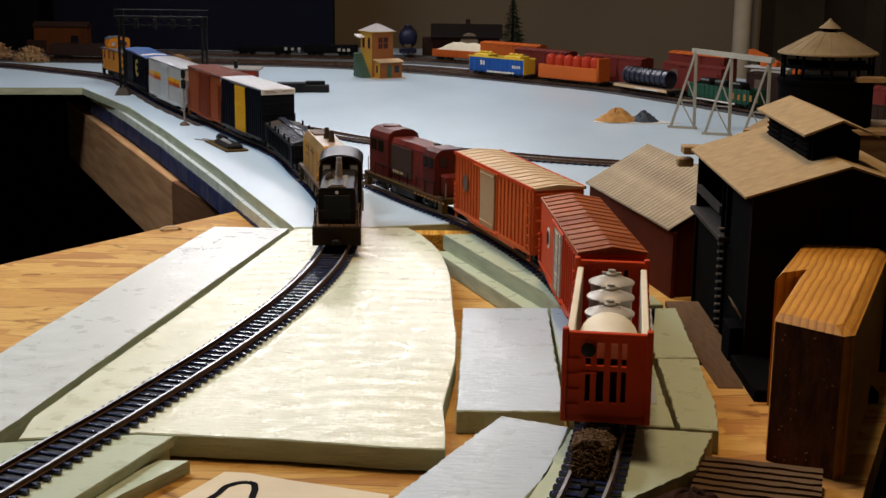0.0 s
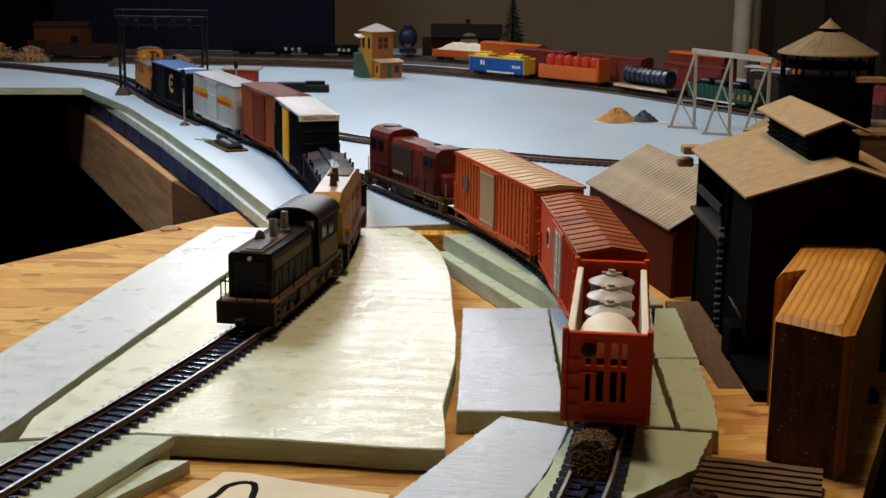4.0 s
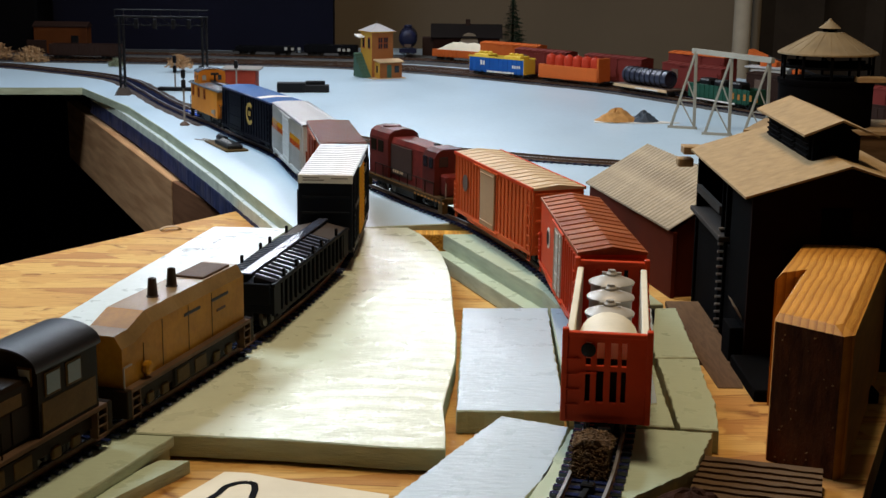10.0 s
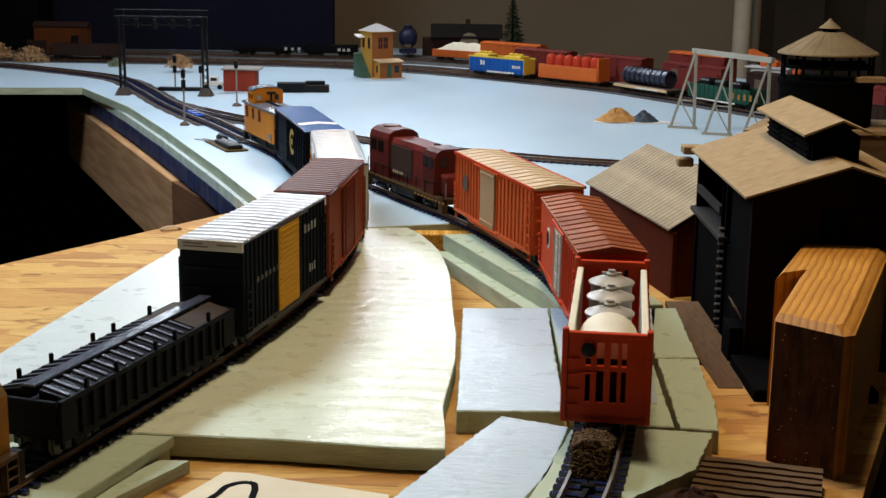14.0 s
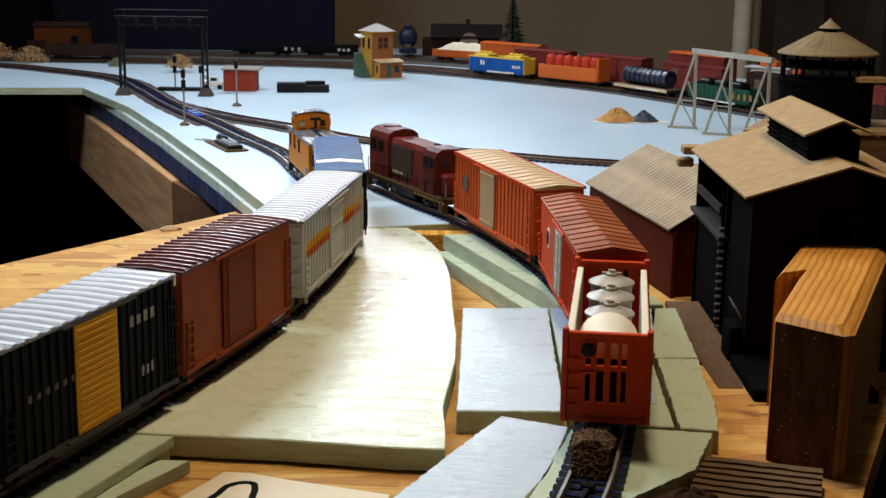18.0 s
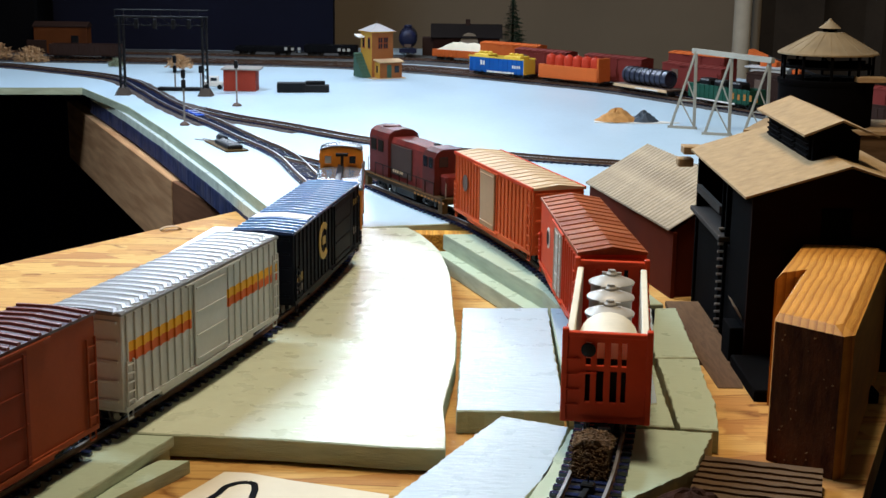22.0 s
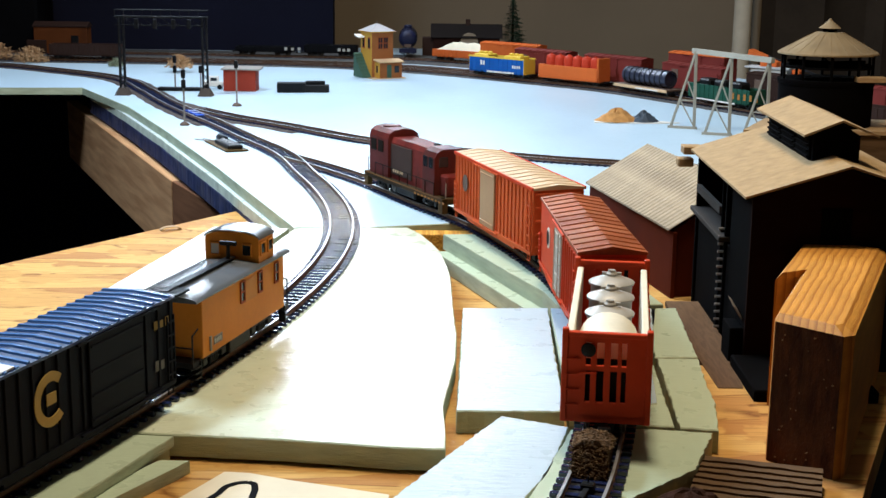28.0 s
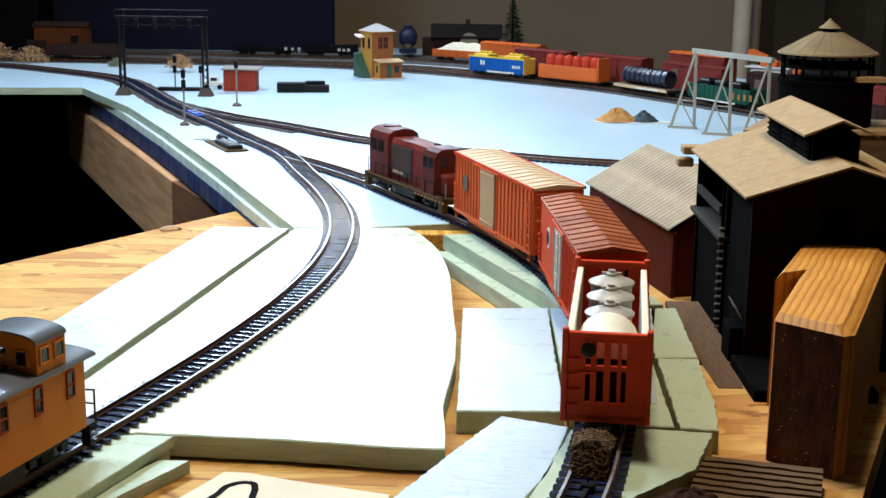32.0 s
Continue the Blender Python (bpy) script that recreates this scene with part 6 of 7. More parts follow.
part("side_roof", Shape().xprism([(-30, 27.5), (0, 31), (0, 33), (-30, 29.5)], 4, 70), P_TAN, sd)
part("doorway", Shape().bbox(26, 38, -27, -25.8, 1.5, 24, 0.3), SGREEN, sd)
part("window", Shape().bbox(46, 58, -27, -25.8, 10, 22, 0.3), GLASS, sd)
part("window", Shape().bbox(6.6, 7.4, -17, -9, 10, 22, 0.3), GLASS, sd)
st = part("staircase", Shape().xprism([(0, 1), (52, 1), (52, 42)], -22, -1.2), SGREEN, tw, "dark green covered staircase")
for k in range(8):
    part("stair_tread", Shape().box(-23, -1, 3 + 6 * k, 8 + 6 * k, 3 + 5 * k, 4.4 + 5 * k), SGREEN, st)
part("porch_roof", Shape().xprism([(36, 68), (56, 72), (56, 74), (36, 70)], -18, -0.9), P_WHITE, tw)

gb = thing("signal_bridge", "black lattice signal bridge on two posts with grey footings", "signal bridge")
gb.matrix_basis = Matrix.Translation((0.0000, 0.3731, 0)) @ Matrix.Diagonal((0.929, 0.744, 0.929, 1))
for x in (-476, -354):
    part("footing", Shape().prism([(x - 11, 2038), (x + 11, 2038), (x + 11, 2064), (x - 11, 2064)], 0.05, 11, [(x - 6, 2044), (x + 6, 2044), (x + 6, 2058), (x - 6, 2058)]), P_STACK, gb)
    post = Shape()
    for dx in (-3.4, 3.4):
        for dy in (-4, 4):
            post.box(x + dx - 1, x + dx + 1, 2051 + dy - 1, 2051 + dy + 1, 10, 113)
    for k in range(10):
        z = 12 + k * 10
        post.beam((x - 3.4, 2047, z), (x + 3.4, 2047, z + 10), 0.8, 0.8)
        post.beam((x + 3.4, 2055, z), (x - 3.4, 2055, z + 10), 0.8, 0.8)
    part("post", post, BLACK, gb)
for z, w in ((113, 3), (124, 1.4)):
    for y in (2045, 2057):
        part("chord", Shape().bbox(-484, -348, y - 1, y + 1, z, z + w, 0.3), BLACK if z > 110 else P_GREY, gb)
sh = Shape()
for k in range(10):
    x = -484 + 13.6 * k
    sh.beam((x, 2045, 114), (x, 2045, 125), 0.9, 0.9)
    sh.beam((x, 2045, 114), (x + 13.6, 2045, 103), 0.7, 0.7)
sh.box(-484, -348, 2044, 2046, 102, 103.4)
part("lattice", sh, BLACK, gb)
for x in (-452, -425, -398, -375):
    part("signal_head", Shape().bbox(x - 3, x + 3, 2041, 2044, 98, 112, 0.5), BLACK, gb)
    part("signal_lens", Shape().lathe([(1.6, 0), (1.6, 1)], x, 107, 10, axis="y"), BLACK, gb, at=pose(0, 2.040, 0))

rs = thing("red_shed", "small red trackside shed with a pale roof", "shed", -290.7, 1973.1, 0, -3)
rs.scale = (0.920, 0.730, 0.920)
part("wall", Shape().bbox(-25, 25, -18, 18, 0.1, 33, 0.4), paint("shed_red", (0.27, 0.04, 0.022), 0.6, (0.2, 0.03, 0.02), 0.3), rs)
part("roof", Shape().xprism([(-21, 32.5), (21, 34.5), (21, 36.5), (-21, 34.5)], -28, 32), P_STACK_GREY, rs, "pale grey flat roof")
part("end_panel", Shape().bbox(-25.6, -24.8, -12, 12, 4, 29, 0.3), P_TAN, rs)
pk = thing("pickup_truck", "small white model pickup truck", "truck", -332.4, 1986.2, 0, 0)
pk.scale = (0.918, 0.728, 0.918)
part("body", Shape().bbox(-16, 16, -8, 8, 4, 12, 1), P_WHITE, pk)
part("cab", Shape().xprism([(-7, 11.5), (7, 11.5), (6, 20), (-6, 20)], -6, 8), P_WHITE, pk)
part("windscreen", Shape().bbox(-4, 6, -7.4, -6.0, 13, 18, 0.3), GLASS, pk)
for x in (-10, 10):
    for y in (-8, 8):
        part("wheel", Shape().lathe([(3.6, -1.2), (3.8, 0), (3.6, 1.2)], 0, 3.8, 12, axis="y"), BLACK, pk, at=pose(x * MM, y * MM, 0))
bp = thing("girder_stack", "black plastic girder parts lying on the yard", "girders", -201.7, 1964.3, 0, 6)
bp.scale = (0.921, 0.732, 0.921)
part("girder", Shape().bbox(-40, 4, -14, 14, 0.1, 14.5, 0.8), BLACK, bp)
part("girder", Shape().bbox(2, 40, -12, 12, 0.1, 11, 0.8), BLACK, bp)
part("girder", Shape().bbox(4, 34, 0, 12, 10.8, 16.5, 0.8), BLACK, bp)


def mast(label, x, y, h, heads):
    m = thing("signal_mast", label, "signal", x, y, 0, 0, group="yard signals")
    part("base", Shape().lathe([(6, 0.1), (6, 1.5), (3, 4), (2, 4.2)], n=12), P_GRIME, m)
    part("pole", Shape().rod((0, 0, 3), (0, 0, h), 1.1, 8), P_STACK_GREY, m)
    for z in heads:
        part("signal_head", Shape().bbox(-2.4, 2.4, -3, 1, z - 5, z + 5, 0.6), BLACK, m)
    return m


mast("dark signal mast beside the turnout", -303.7, 1605.5, 66, (60, 48))
mast("thin grey signal mast on the yard", -270.3, 1792.1, 58, (54,))
mast("dark two-headed signal mast behind the track", -383.1, 1963.5, 50, (44, 30))
mast("short dark signal mast near the shed", -347.1, 1965.7, 34, (30,))
bl = solid("signal_plinth", Shape().bbox(-30, 30, -6, 6, 0.1, 5, 0.6), BLACK, "black plinth beside the signals", "plinth", -376, 1958.4)
sm = thing("switch_machine", "black switch machine with bare wires beside the turnout", "switch machine", -228.1, 1448.4, 0, -64)
part("base_plate", Shape().bbox(-38, 40, -15, 9, 0.1, 2.0, 0.4), P_LOCO_TAN, sm, "brown base plate")
part("casing", Shape().bbox(-14, 34, -11, 5, 2, 6.2, 0.8), BLACK, sm)
part("motor", Shape().lathe([(3.4, -24), (3.8, -23), (3.8, -2), (3.4, -1)], -10, 5.6, 14, axis="x"), BLACK, sm, smooth=True)
part("cover_plate", Shape().bbox(-8, 22, -7, -3, 6.2, 7.2, 0.4), P_SILVER, sm, "bright metal cover plate")
for k in range(3):
    part("terminal", Shape().lathe([(1.6, 7.1), (1.6, 8.4), (1.0, 8.8)], -3 + 9 * k, -5, 8), P_SILVER, sm)
part("throw_bar", Shape().bbox(-16, -12, 8, 40, 0.3, 2.2, 0.3), BLACK, sm)
for k in range(2):
    part("wire", Shape().rod((-30, -12 + 5 * k, 2.4), (-58, -20 + 9 * k, 0.9), 0.6, 6), P_STACK_GREY, sm)
# Blue reflection on the turnout, modelled as a thin coloured piece.
bq = thing("blue_glint", "flat blue piece standing in for a reflection between the turnout rails", "plate", -306.9, 1697.6, 2.2, -65)
GLINT_BLUE = material("glint_colour", (0.06, 0.13, 0.60), 0.18, 0, 0.2, 60, 0.1, 900, spec=0.6)
part("plate", Shape().bbox(-26, 26, -6.5, 6.5, 0, 1.6, 0.4), GLINT_BLUE, bq)
for x in (-14, 4):
    part("plate_rib", Shape().bbox(x, x + 3, -6, 6, 1.5, 2.1, 0.2), P_SILVER, bq, "bright strip of the reflection")
fr = thing("gantry_crane", "pale grey gantry of three braced frames", "gantry crane")
fr.matrix_basis = Matrix.Translation((0.0000, 0.2555, 0)) @ Matrix.Diagonal((0.968, 0.808, 0.968, 1))
GREYP = paint("gantry_grey", (0.32, 0.30, 0.245), 0.6, (0.3, 0.28, 0.24), 0.3)
for x, y in ((305, 1700), (337, 1634), (369, 1568)):
    lx, ly = -27, 12
    ap = (x - 2, y, 95)
    f = Shape()
    f.beam((x, y, 1), ap, 3.4, 3.4)
    part("upright", f, GREYP, fr)
    part("raking_leg", Shape().beam((x + lx, y + ly, 1), ap, 2.6, 2.6), GREYP, fr)
    part("foot", Shape().beam((x + lx - 3, y + ly + 1, 1.6), (x + 3, y - 1, 1.6), 4, 3), GREYP, fr)
    for t0, t1 in ((0.02, 0.36), (0.36, 0.36), (0.36, 0.62)):
        part("brace", Shape().beam((x - 0.7 * t0, y, 1 + 94 * t0), (x + lx * (1 - t1), y + ly * (1 - t1), 1 + 94 * t1), 1.4, 1.4), GREYP, fr)
part("runway_beam", Shape().beam((301, 1708, 95), (369, 1560, 95), 5, 6), GREYP, fr, "pale grey runway beam")
# heaps on a white card
hp = solid("card_sheet", Shape().prism([(181.7, 1673.2), (250.6, 1670.8), (286.6, 1678.7), (238.1, 1704.6), (185.7, 1704.6)], 0.1, 1.2), P_WHITE, "white card under the heaps on the yard", "card")


def heap(name, label, x, y, rx, ry, h, mat, seed):
    rnd = random.Random(seed)
    sh = Shape()
    n, m = 18, 6
    v = [(0, 0, h)]
    for j in range(1, m + 1):
        for k in range(n):
            a = 2 * math.pi * k / n
            r = j / m
            v.append((rx * r * math.cos(a) * (1 + rnd.uniform(-0.1, 0.1)), ry * r * math.sin(a) * (1 + rnd.uniform(-0.1, 0.1)), 1.2 + (h - 1.2) * (1 - r) ** 0.85 * (1 + rnd.uniform(-0.15, 0.15)) if j < m else 1.2))
    f = [(0, 1 + k, 1 + (k + 1) % n) for k in range(n)]
    f += [(1 + (j - 1) * n + k, 1 + j * n + k, 1 + j * n + (k + 1) % n, 1 + (j - 1) * n + (k + 1) % n) for j in range(1, m) for k in range(n)]
    f.append(tuple(1 + (m - 1) * n + k for k in reversed(range(n))))
    return solid(name, sh.add(v, f), mat, label, "heap", x, y)


heap("sand_mound", "tan sand heap on white card", 211.8, 1688.9, 27, 18, 17.5, material("sand", (0.44, 0.215, 0.06), 0.9, 0, 0.25, 120, 0.8, 500), 3)
heap("coal_mound", "blue-black coal heap beside the sand", 244.3, 1688.1, 18, 14, 15, material("coal", (0.035, 0.045, 0.06), 0.6, 0, 0.4, 150, 0.8, 500), 4)
# engine house and fir behind the yard
eh = thing("engine_house", "dark brown engine house with a chimney", "building", 38.1, 2584.4)
eh.scale = (0.846, 0.618, 0.846)
part("wall", Shape().bbox(-72, 72, -40, 40, 0.1, 42, 0.6), paint("house_dark", (0.020, 0.008, 0.006), 0.8), eh)
part("roof", Shape().xprism([(-46, 41), (46, 41), (46, 43), (0, 70), (-46, 43)], -78, 78), paint("house_roof", (0.012, 0.009, 0.008), 0.8), eh)
part("chimney", Shape().bbox(-2, 8, -5, 5, 62, 80, 0.6), F_BROWN, eh)
part("arch_sign", Shape().lathe([(19, -0.6), (19, 0.6)], 0, 34, 24, axis="y"), paint("sign_pale", (0.26, 0.21, 0.15), 0.6), eh, "pale round-topped sign", at=pose(0.006, -0.0408, 0))
part("annex", Shape().bbox(-96, -70, -20, 30, 0.1, 40, 0.6), F_BROWN, eh)


def fir(x, y, h, r, seed):
    rnd = random.Random(seed)
    t = thing("fir_tree", "dark green model fir tree behind the yard", "tree", x, y)
    part("trunk", Shape().lathe([(3.4, 0.1), (2.6, h * 0.4), (0.6, h * 0.97)], n=8), F_BROWN, t)
    sh = Shape()
    for k in range(1500):
        q = rnd.random() ** 0.7
        z = h * (0.08 + 0.92 * (1 - q))
        a = rnd.uniform(0, 6.283)
        rr = (r * q * rnd.uniform(0.55, 1.08)) * (0.8 + 0.2 * math.sin(z * 0.8))
        c, s_ = math.cos(a), math.sin(a)
        w, l = rnd.uniform(0.5, 1.0), rnd.uniform(3, 7)
        x0, y0 = c * rr * 0.35, s_ * rr * 0.35
        x1, y1, z1 = c * rr, s_ * rr, z - l * 0.3
        v = [(x0 - s_ * w, y0 + c * w, z), (x0 + s_ * w, y0 - c * w, z), (x1 + s_ * w * 1.6, y1 - c * w * 1.6, z1), (x1 - s_ * w * 1.6, y1 + c * w * 1.6, z1 + 0.6)]
        sh.add(v, [(0, 1, 2, 3)])
    tagged(part("needles", sh, material("fir_green", (0.025, 0.055, 0.03), 0.8, 0, 0.4, 90, 0, 500), t), kind="stuff")


fir(128.4, 2687.9, 118, 36, 7)
# dry brush clumps
BRUSH = material("dry_brush", (0.45, 0.27, 0.13), 0.9, 0, 0.3, 90, 0, 500)


def brush(label, x, y, z, r, h, seed, mat=BRUSH):
    rnd = random.Random(seed)
    b = thing("dry_bush", label, "bush", x, y, z)
    sh = Shape()
    for k in range(700):
        a, e, d = rnd.uniform(0, 6.283), rnd.uniform(0.1, 1.5), rnd.uniform(0.3, 1) * r
        p = Vector((math.cos(a) * math.cos(e) * d, math.sin(a) * math.cos(e) * d, math.sin(e) * h * rnd.uniform(0.4, 1)))
        sh.rod(p, p + Vector((rnd.uniform(-4, 4), rnd.uniform(-4, 4), rnd.uniform(-2, 3))), 1.3, 3, 0.4)
    tagged(part("twig_mass", sh, mat, b), kind="stuff")
    part("stem", Shape().rod((0, 0, 0), (0, 0, h * 0.6), 0.9), F_BROWN, b)


brush("tan dry bush beside the far track", -773.4, 2394, 0, 34, 30, 1)
brush("tan dry bush standing on the far yard", -425.4, 2220.4, 6, 24, 22, 2)
brush("pale dry bush beside the far curve", -699.7, 2348.1, 0, 34, 28, 8)
brush("low green bush on the far yard", -545.7, 2301.6, 0, 14, 12, 3, material("bush_green", (0.20, 0.22, 0.14), 0.9, 0, 0.3, 90, 0, 500))

# ---- room ----
solid("wall_back", Shape().box(-2600, 2600, 3067.6, 3127.6, -900, 1900), WALL, "beige painted wall behind the layout", "wall", kind="structure")
solid("backdrop_panel", Shape().box(-2600, -215.6, 2669.8, 2709.8, -900, 1900), WALL_BLUE, "dark blue panel behind the layout", "panel", kind="structure")
solid("drain_pipe", Shape().lathe([(19, -900), (19, 1900)], 629.2, 2969.8, 28), paint("pipe_white", (0.74, 0.66, 0.52), 0.5), "pale upright drain pipe before the wall", "pipe", smooth=True)
sh = Shape()
n = 60
v = [(674.1 + 1930 * k / n, 2991.8 + 14 * math.sin(k * 1.3) + 6 * math.sin(k * 2.9), z) for z in (-900, 1900) for k in range(n + 1)]
v += [(x, y + 6, z) for x, y, z in v]
m = 2 * (n + 1)
f = [(k, k + 1, n + 2 + k, n + 1 + k) for k in range(n)]
f += [tuple(m + i for i in reversed(q)) for q in f]
solid("curtain", sh.add(v, f), material("curtain_cloth", (0.04, 0.028, 0.018), 0.9, 0, 0.2, 10, 0.3, 300), "dark brown curtain hanging behind the layout", "curtain", smooth=True)
solid("black_cabinet", Shape().bbox(-1500, -742.7, 2537.7, 2647.7, 0.1, 900, 4), material("cabinet_black", (0.004, 0.004, 0.005), 0.8, 0, 0.2, 10, 0.2, 200, spec=0.03), "tall black cabinet behind the far yard", "cabinet")
solid("floor", Shape().box(-2660, 2660, -2600, 3127.6, -960, -900), DARK, "dark concrete floor", "floor", kind="structure")
solid("ceiling", Shape().box(-2660, 2660, -2600, 3127.6, 1900, 1960), material("ceiling_paint", (0.12, 0.11, 0.10), 0.9, 0, 0.05, 3, 0.1, 60), "plain dim ceiling", "ceiling", kind="structure")
for nm, a in (("wall_west", (-2660, -2600, -2600, 3127.6)), ("wall_east", (2600, 2660, -2600, 3127.6)), ("wall_south", (-2600, 2600, -2660, -2600))):
    solid(nm, Shape().box(*a, -900, 1900), WALL_DIM, "plain grey basement wall", "wall", kind="structure")

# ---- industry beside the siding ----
# Near-black wall colours: the shade on the elevator is put into them.
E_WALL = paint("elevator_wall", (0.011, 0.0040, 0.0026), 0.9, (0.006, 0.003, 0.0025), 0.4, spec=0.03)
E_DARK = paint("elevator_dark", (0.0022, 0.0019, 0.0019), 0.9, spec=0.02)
E_SHADED = paint("elevator_shaded", (0.0022, 0.0019, 0.0019), 0.9, spec=0.02)
E_RAIL = paint("elevator_rail", (0.035, 0.03, 0.026), 0.7)
E_ROOF = material("tan_roof_card", (0.35, 0.235, 0.11), 0.7, 0, 0.15, 160, 0.6, 500, stain=(0.26, 0.165, 0.075), stain_amount=0.4, spec=0.2)
WOODT = wood("aged_wood", (0.22, 0.13, 0.06), (0.40, 0.27, 0.14), (1, 8, 8), 60, 0.7, 0.5)
el = thing("grain_elevator", "dark brown grain elevator with tan roof and louvred monitor", "building")
el.matrix_basis = Matrix.Translation((0.0000, 0.0643, 0)) @ Matrix.Diagonal((1.060, 0.970, 1.060, 1))
x0, x1, y0, y1, ze, zr = 160, 256, 702, 868, 79, 95.5
part("front_wall", Shape().prism([(x0, y0), (x1, y0), (x1, y0 + 3), (x0, y0 + 3)], -23, 70), E_WALL, el)
part("gable", Shape().add([(x0, y0, 69.8), (x1, y0, 69.8), (x1, y0, ze), (208, y0, zr - 1), (x0, y0, ze), (x0, y0 + 3, 69.8), (x1, y0 + 3, 69.8), (x1, y0 + 3, ze), (208, y0 + 3, zr - 1), (x0, y0 + 3, ze)],
                          [(0, 1, 2, 3, 4), (9, 8, 7, 6, 5), (0, 5, 6, 1), (1, 6, 7, 2), (2, 7, 8, 3), (3, 8, 9, 4), (4, 9, 5, 0)]), E_WALL, el)
part("rear_wall", Shape().box(x0, x1, y1 - 3, y1, -23, ze), E_WALL, el)
part("side_wall", Shape().box(x1 - 3, x1, y0 + 3, y1 - 3, -23, ze), E_WALL, el)
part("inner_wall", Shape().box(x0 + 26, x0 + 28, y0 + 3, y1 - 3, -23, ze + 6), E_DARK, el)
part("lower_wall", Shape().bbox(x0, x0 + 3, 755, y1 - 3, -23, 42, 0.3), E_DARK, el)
part("corner_wall", Shape().bbox(x0, x0 + 3, y0 + 3, 757, -23, ze, 0.3), E_SHADED, el, "side wall blackened for shade")
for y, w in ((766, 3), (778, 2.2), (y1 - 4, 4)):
    part("post", Shape().bbox(x0 - 1.5, x0 + 1.5, y - w / 2, y + w / 2, -23, ze, 0.3), E_SHADED, el)
part("loading_rail", Shape().beam((x0 - 1, 782, 58), (x0 - 1, 862, 58), 2.5, 4.5), E_RAIL, el, "grey loading rail")
part("loading_sill", Shape().bbox(x0 - 5, x0 + 8, 764, 866, 43, 46, 0.4), E_RAIL, el, "grey loading sill")
for k in range(16):
    part("ladder_rung", Shape().rod((x0 - 4.5, 768, -16 + k * 4.4), (x0 - 1.0, 768, -16 + k * 4.4), 0.9), P_STACK_GREY, el)
part("cabinet_box", Shape().bbox(x0 - 7, x0, 706, 728, -14, 8, 0.5), E_SHADED, el)
part("notice", Shape().add([(x0 - 1, 708, 12), (x0 - 1, 724, 14), (x0 - 6, 722, 22), (x0 - 6, 707, 20), (x0 - 0.4, 708, 12.6), (x0 - 0.4, 724, 14.6), (x0 - 4.4, 722, 20.6), (x0 - 4.4, 707, 18.6)], [(0, 1, 2, 3), (7, 6, 5, 4), (0, 4, 5, 1), (1, 5, 6, 2), (2, 6, 7, 3), (3, 7, 4, 0)]), P_STACK_GREY, el, "pale slanted notice")
sl = (zr - ze) / (208 - 155)
for sgn, xe in ((-1, 154.5), (1, 261.5)):
    rf = Shape()
    z_e = zr - abs(208 - xe) * sl
    pts = [(208, zr + 0.8), (xe, z_e + 0.8), (xe, z_e + 2.0), (208, zr + 2.0)]
    v = [(x, y, z) for y in (694, 876) for x, z in pts]
    rf.add(v, [(0, 1, 2, 3), (7, 6, 5, 4), (0, 4, 5, 1), (1, 5, 6, 2), (2, 6, 7, 3), (3, 7, 4, 0)])
    part("roof_slope", rf, E_ROOF, el, "tan weathered roof card")
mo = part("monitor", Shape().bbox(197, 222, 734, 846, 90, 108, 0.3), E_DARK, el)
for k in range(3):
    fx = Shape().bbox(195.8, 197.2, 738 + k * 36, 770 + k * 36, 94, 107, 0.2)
    lv = part("louvre_frame", fx, E_SHADED, mo)
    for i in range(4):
        part("louvre_slat", Shape().beam((195.2, 739 + k * 36, 96 + i * 3), (195.2, 769 + k * 36, 96 + i * 3), 1.2, 0.9), E_SHADED, lv)
for sgn, xe in ((-1, 190), (1, 230)):
    v = [(x, y, z) for y in (726, 852) for x, z in ((210, 115.9), (xe, 107.9), (xe, 109.1), (210, 117.1))]
    part("monitor_roof", Shape().add(v, [(0, 1, 2, 3), (7, 6, 5, 4), (0, 4, 5, 1), (1, 5, 6, 2), (2, 6, 7, 3), (3, 7, 4, 0)]), E_ROOF, mo, "tan monitor roof")
part("monitor_gable", Shape().add([(197, 734, 107.8), (222, 734, 107.8), (210, 734, 115.2), (197, 737, 107.8), (222, 737, 107.8), (210, 737, 115.2)], [(0, 1, 2), (5, 4, 3), (0, 3, 4, 1), (1, 4, 5, 2), (2, 5, 3, 0)]), E_DARK, mo)
wn = part("window", Shape().bbox(196, 212, y0 - 0.9, y0 + 0.3, 50, 74, 0.3), E_DARK, el)
part("pane", Shape().box(198, 210, y0 - 1.2, y0 - 0.8, 52, 72), E_DARK, wn)
# Low black slab added where the elevator's shadow falls in front.
part("front_annex", Shape().bbox(153, 214, 636, y0 - 1.2, -11.5, -5, 0.6), E_DARK, el, "black low slab standing in for the shadow at the front")
part("hoist_beam", Shape().bbox(150, 162, 872, 885, 77, 82, 0.5), WOODT, el, "brown wooden hoist beam")
part("hoist_block", Shape().bbox(147, 157, 873, 882, 69, 74.5, 0.8), WOODT, el)
for k in range(22):
    z = -20 + k * 4.2
    part("clapboard", Shape().xprism([(y0 - 0.1, z), (y0 - 0.9, z), (y0 - 0.2, z + 4.0), (y0 - 0.1, z + 4.0)], x0, x1), E_WALL, el)
pf = thing("loading_platform", "brown wooden loading platform beside the elevator", "platform")
pf.matrix_basis = Matrix.Translation((0.0000, 0.0610, 0)) @ Matrix.Diagonal((1.063, 0.975, 1.063, 1))
PLATFORM = wood("platform_brown", (0.055, 0.028, 0.012), (0.12, 0.068, 0.032), (8, 1, 8), 60, 0.8, 0.5)
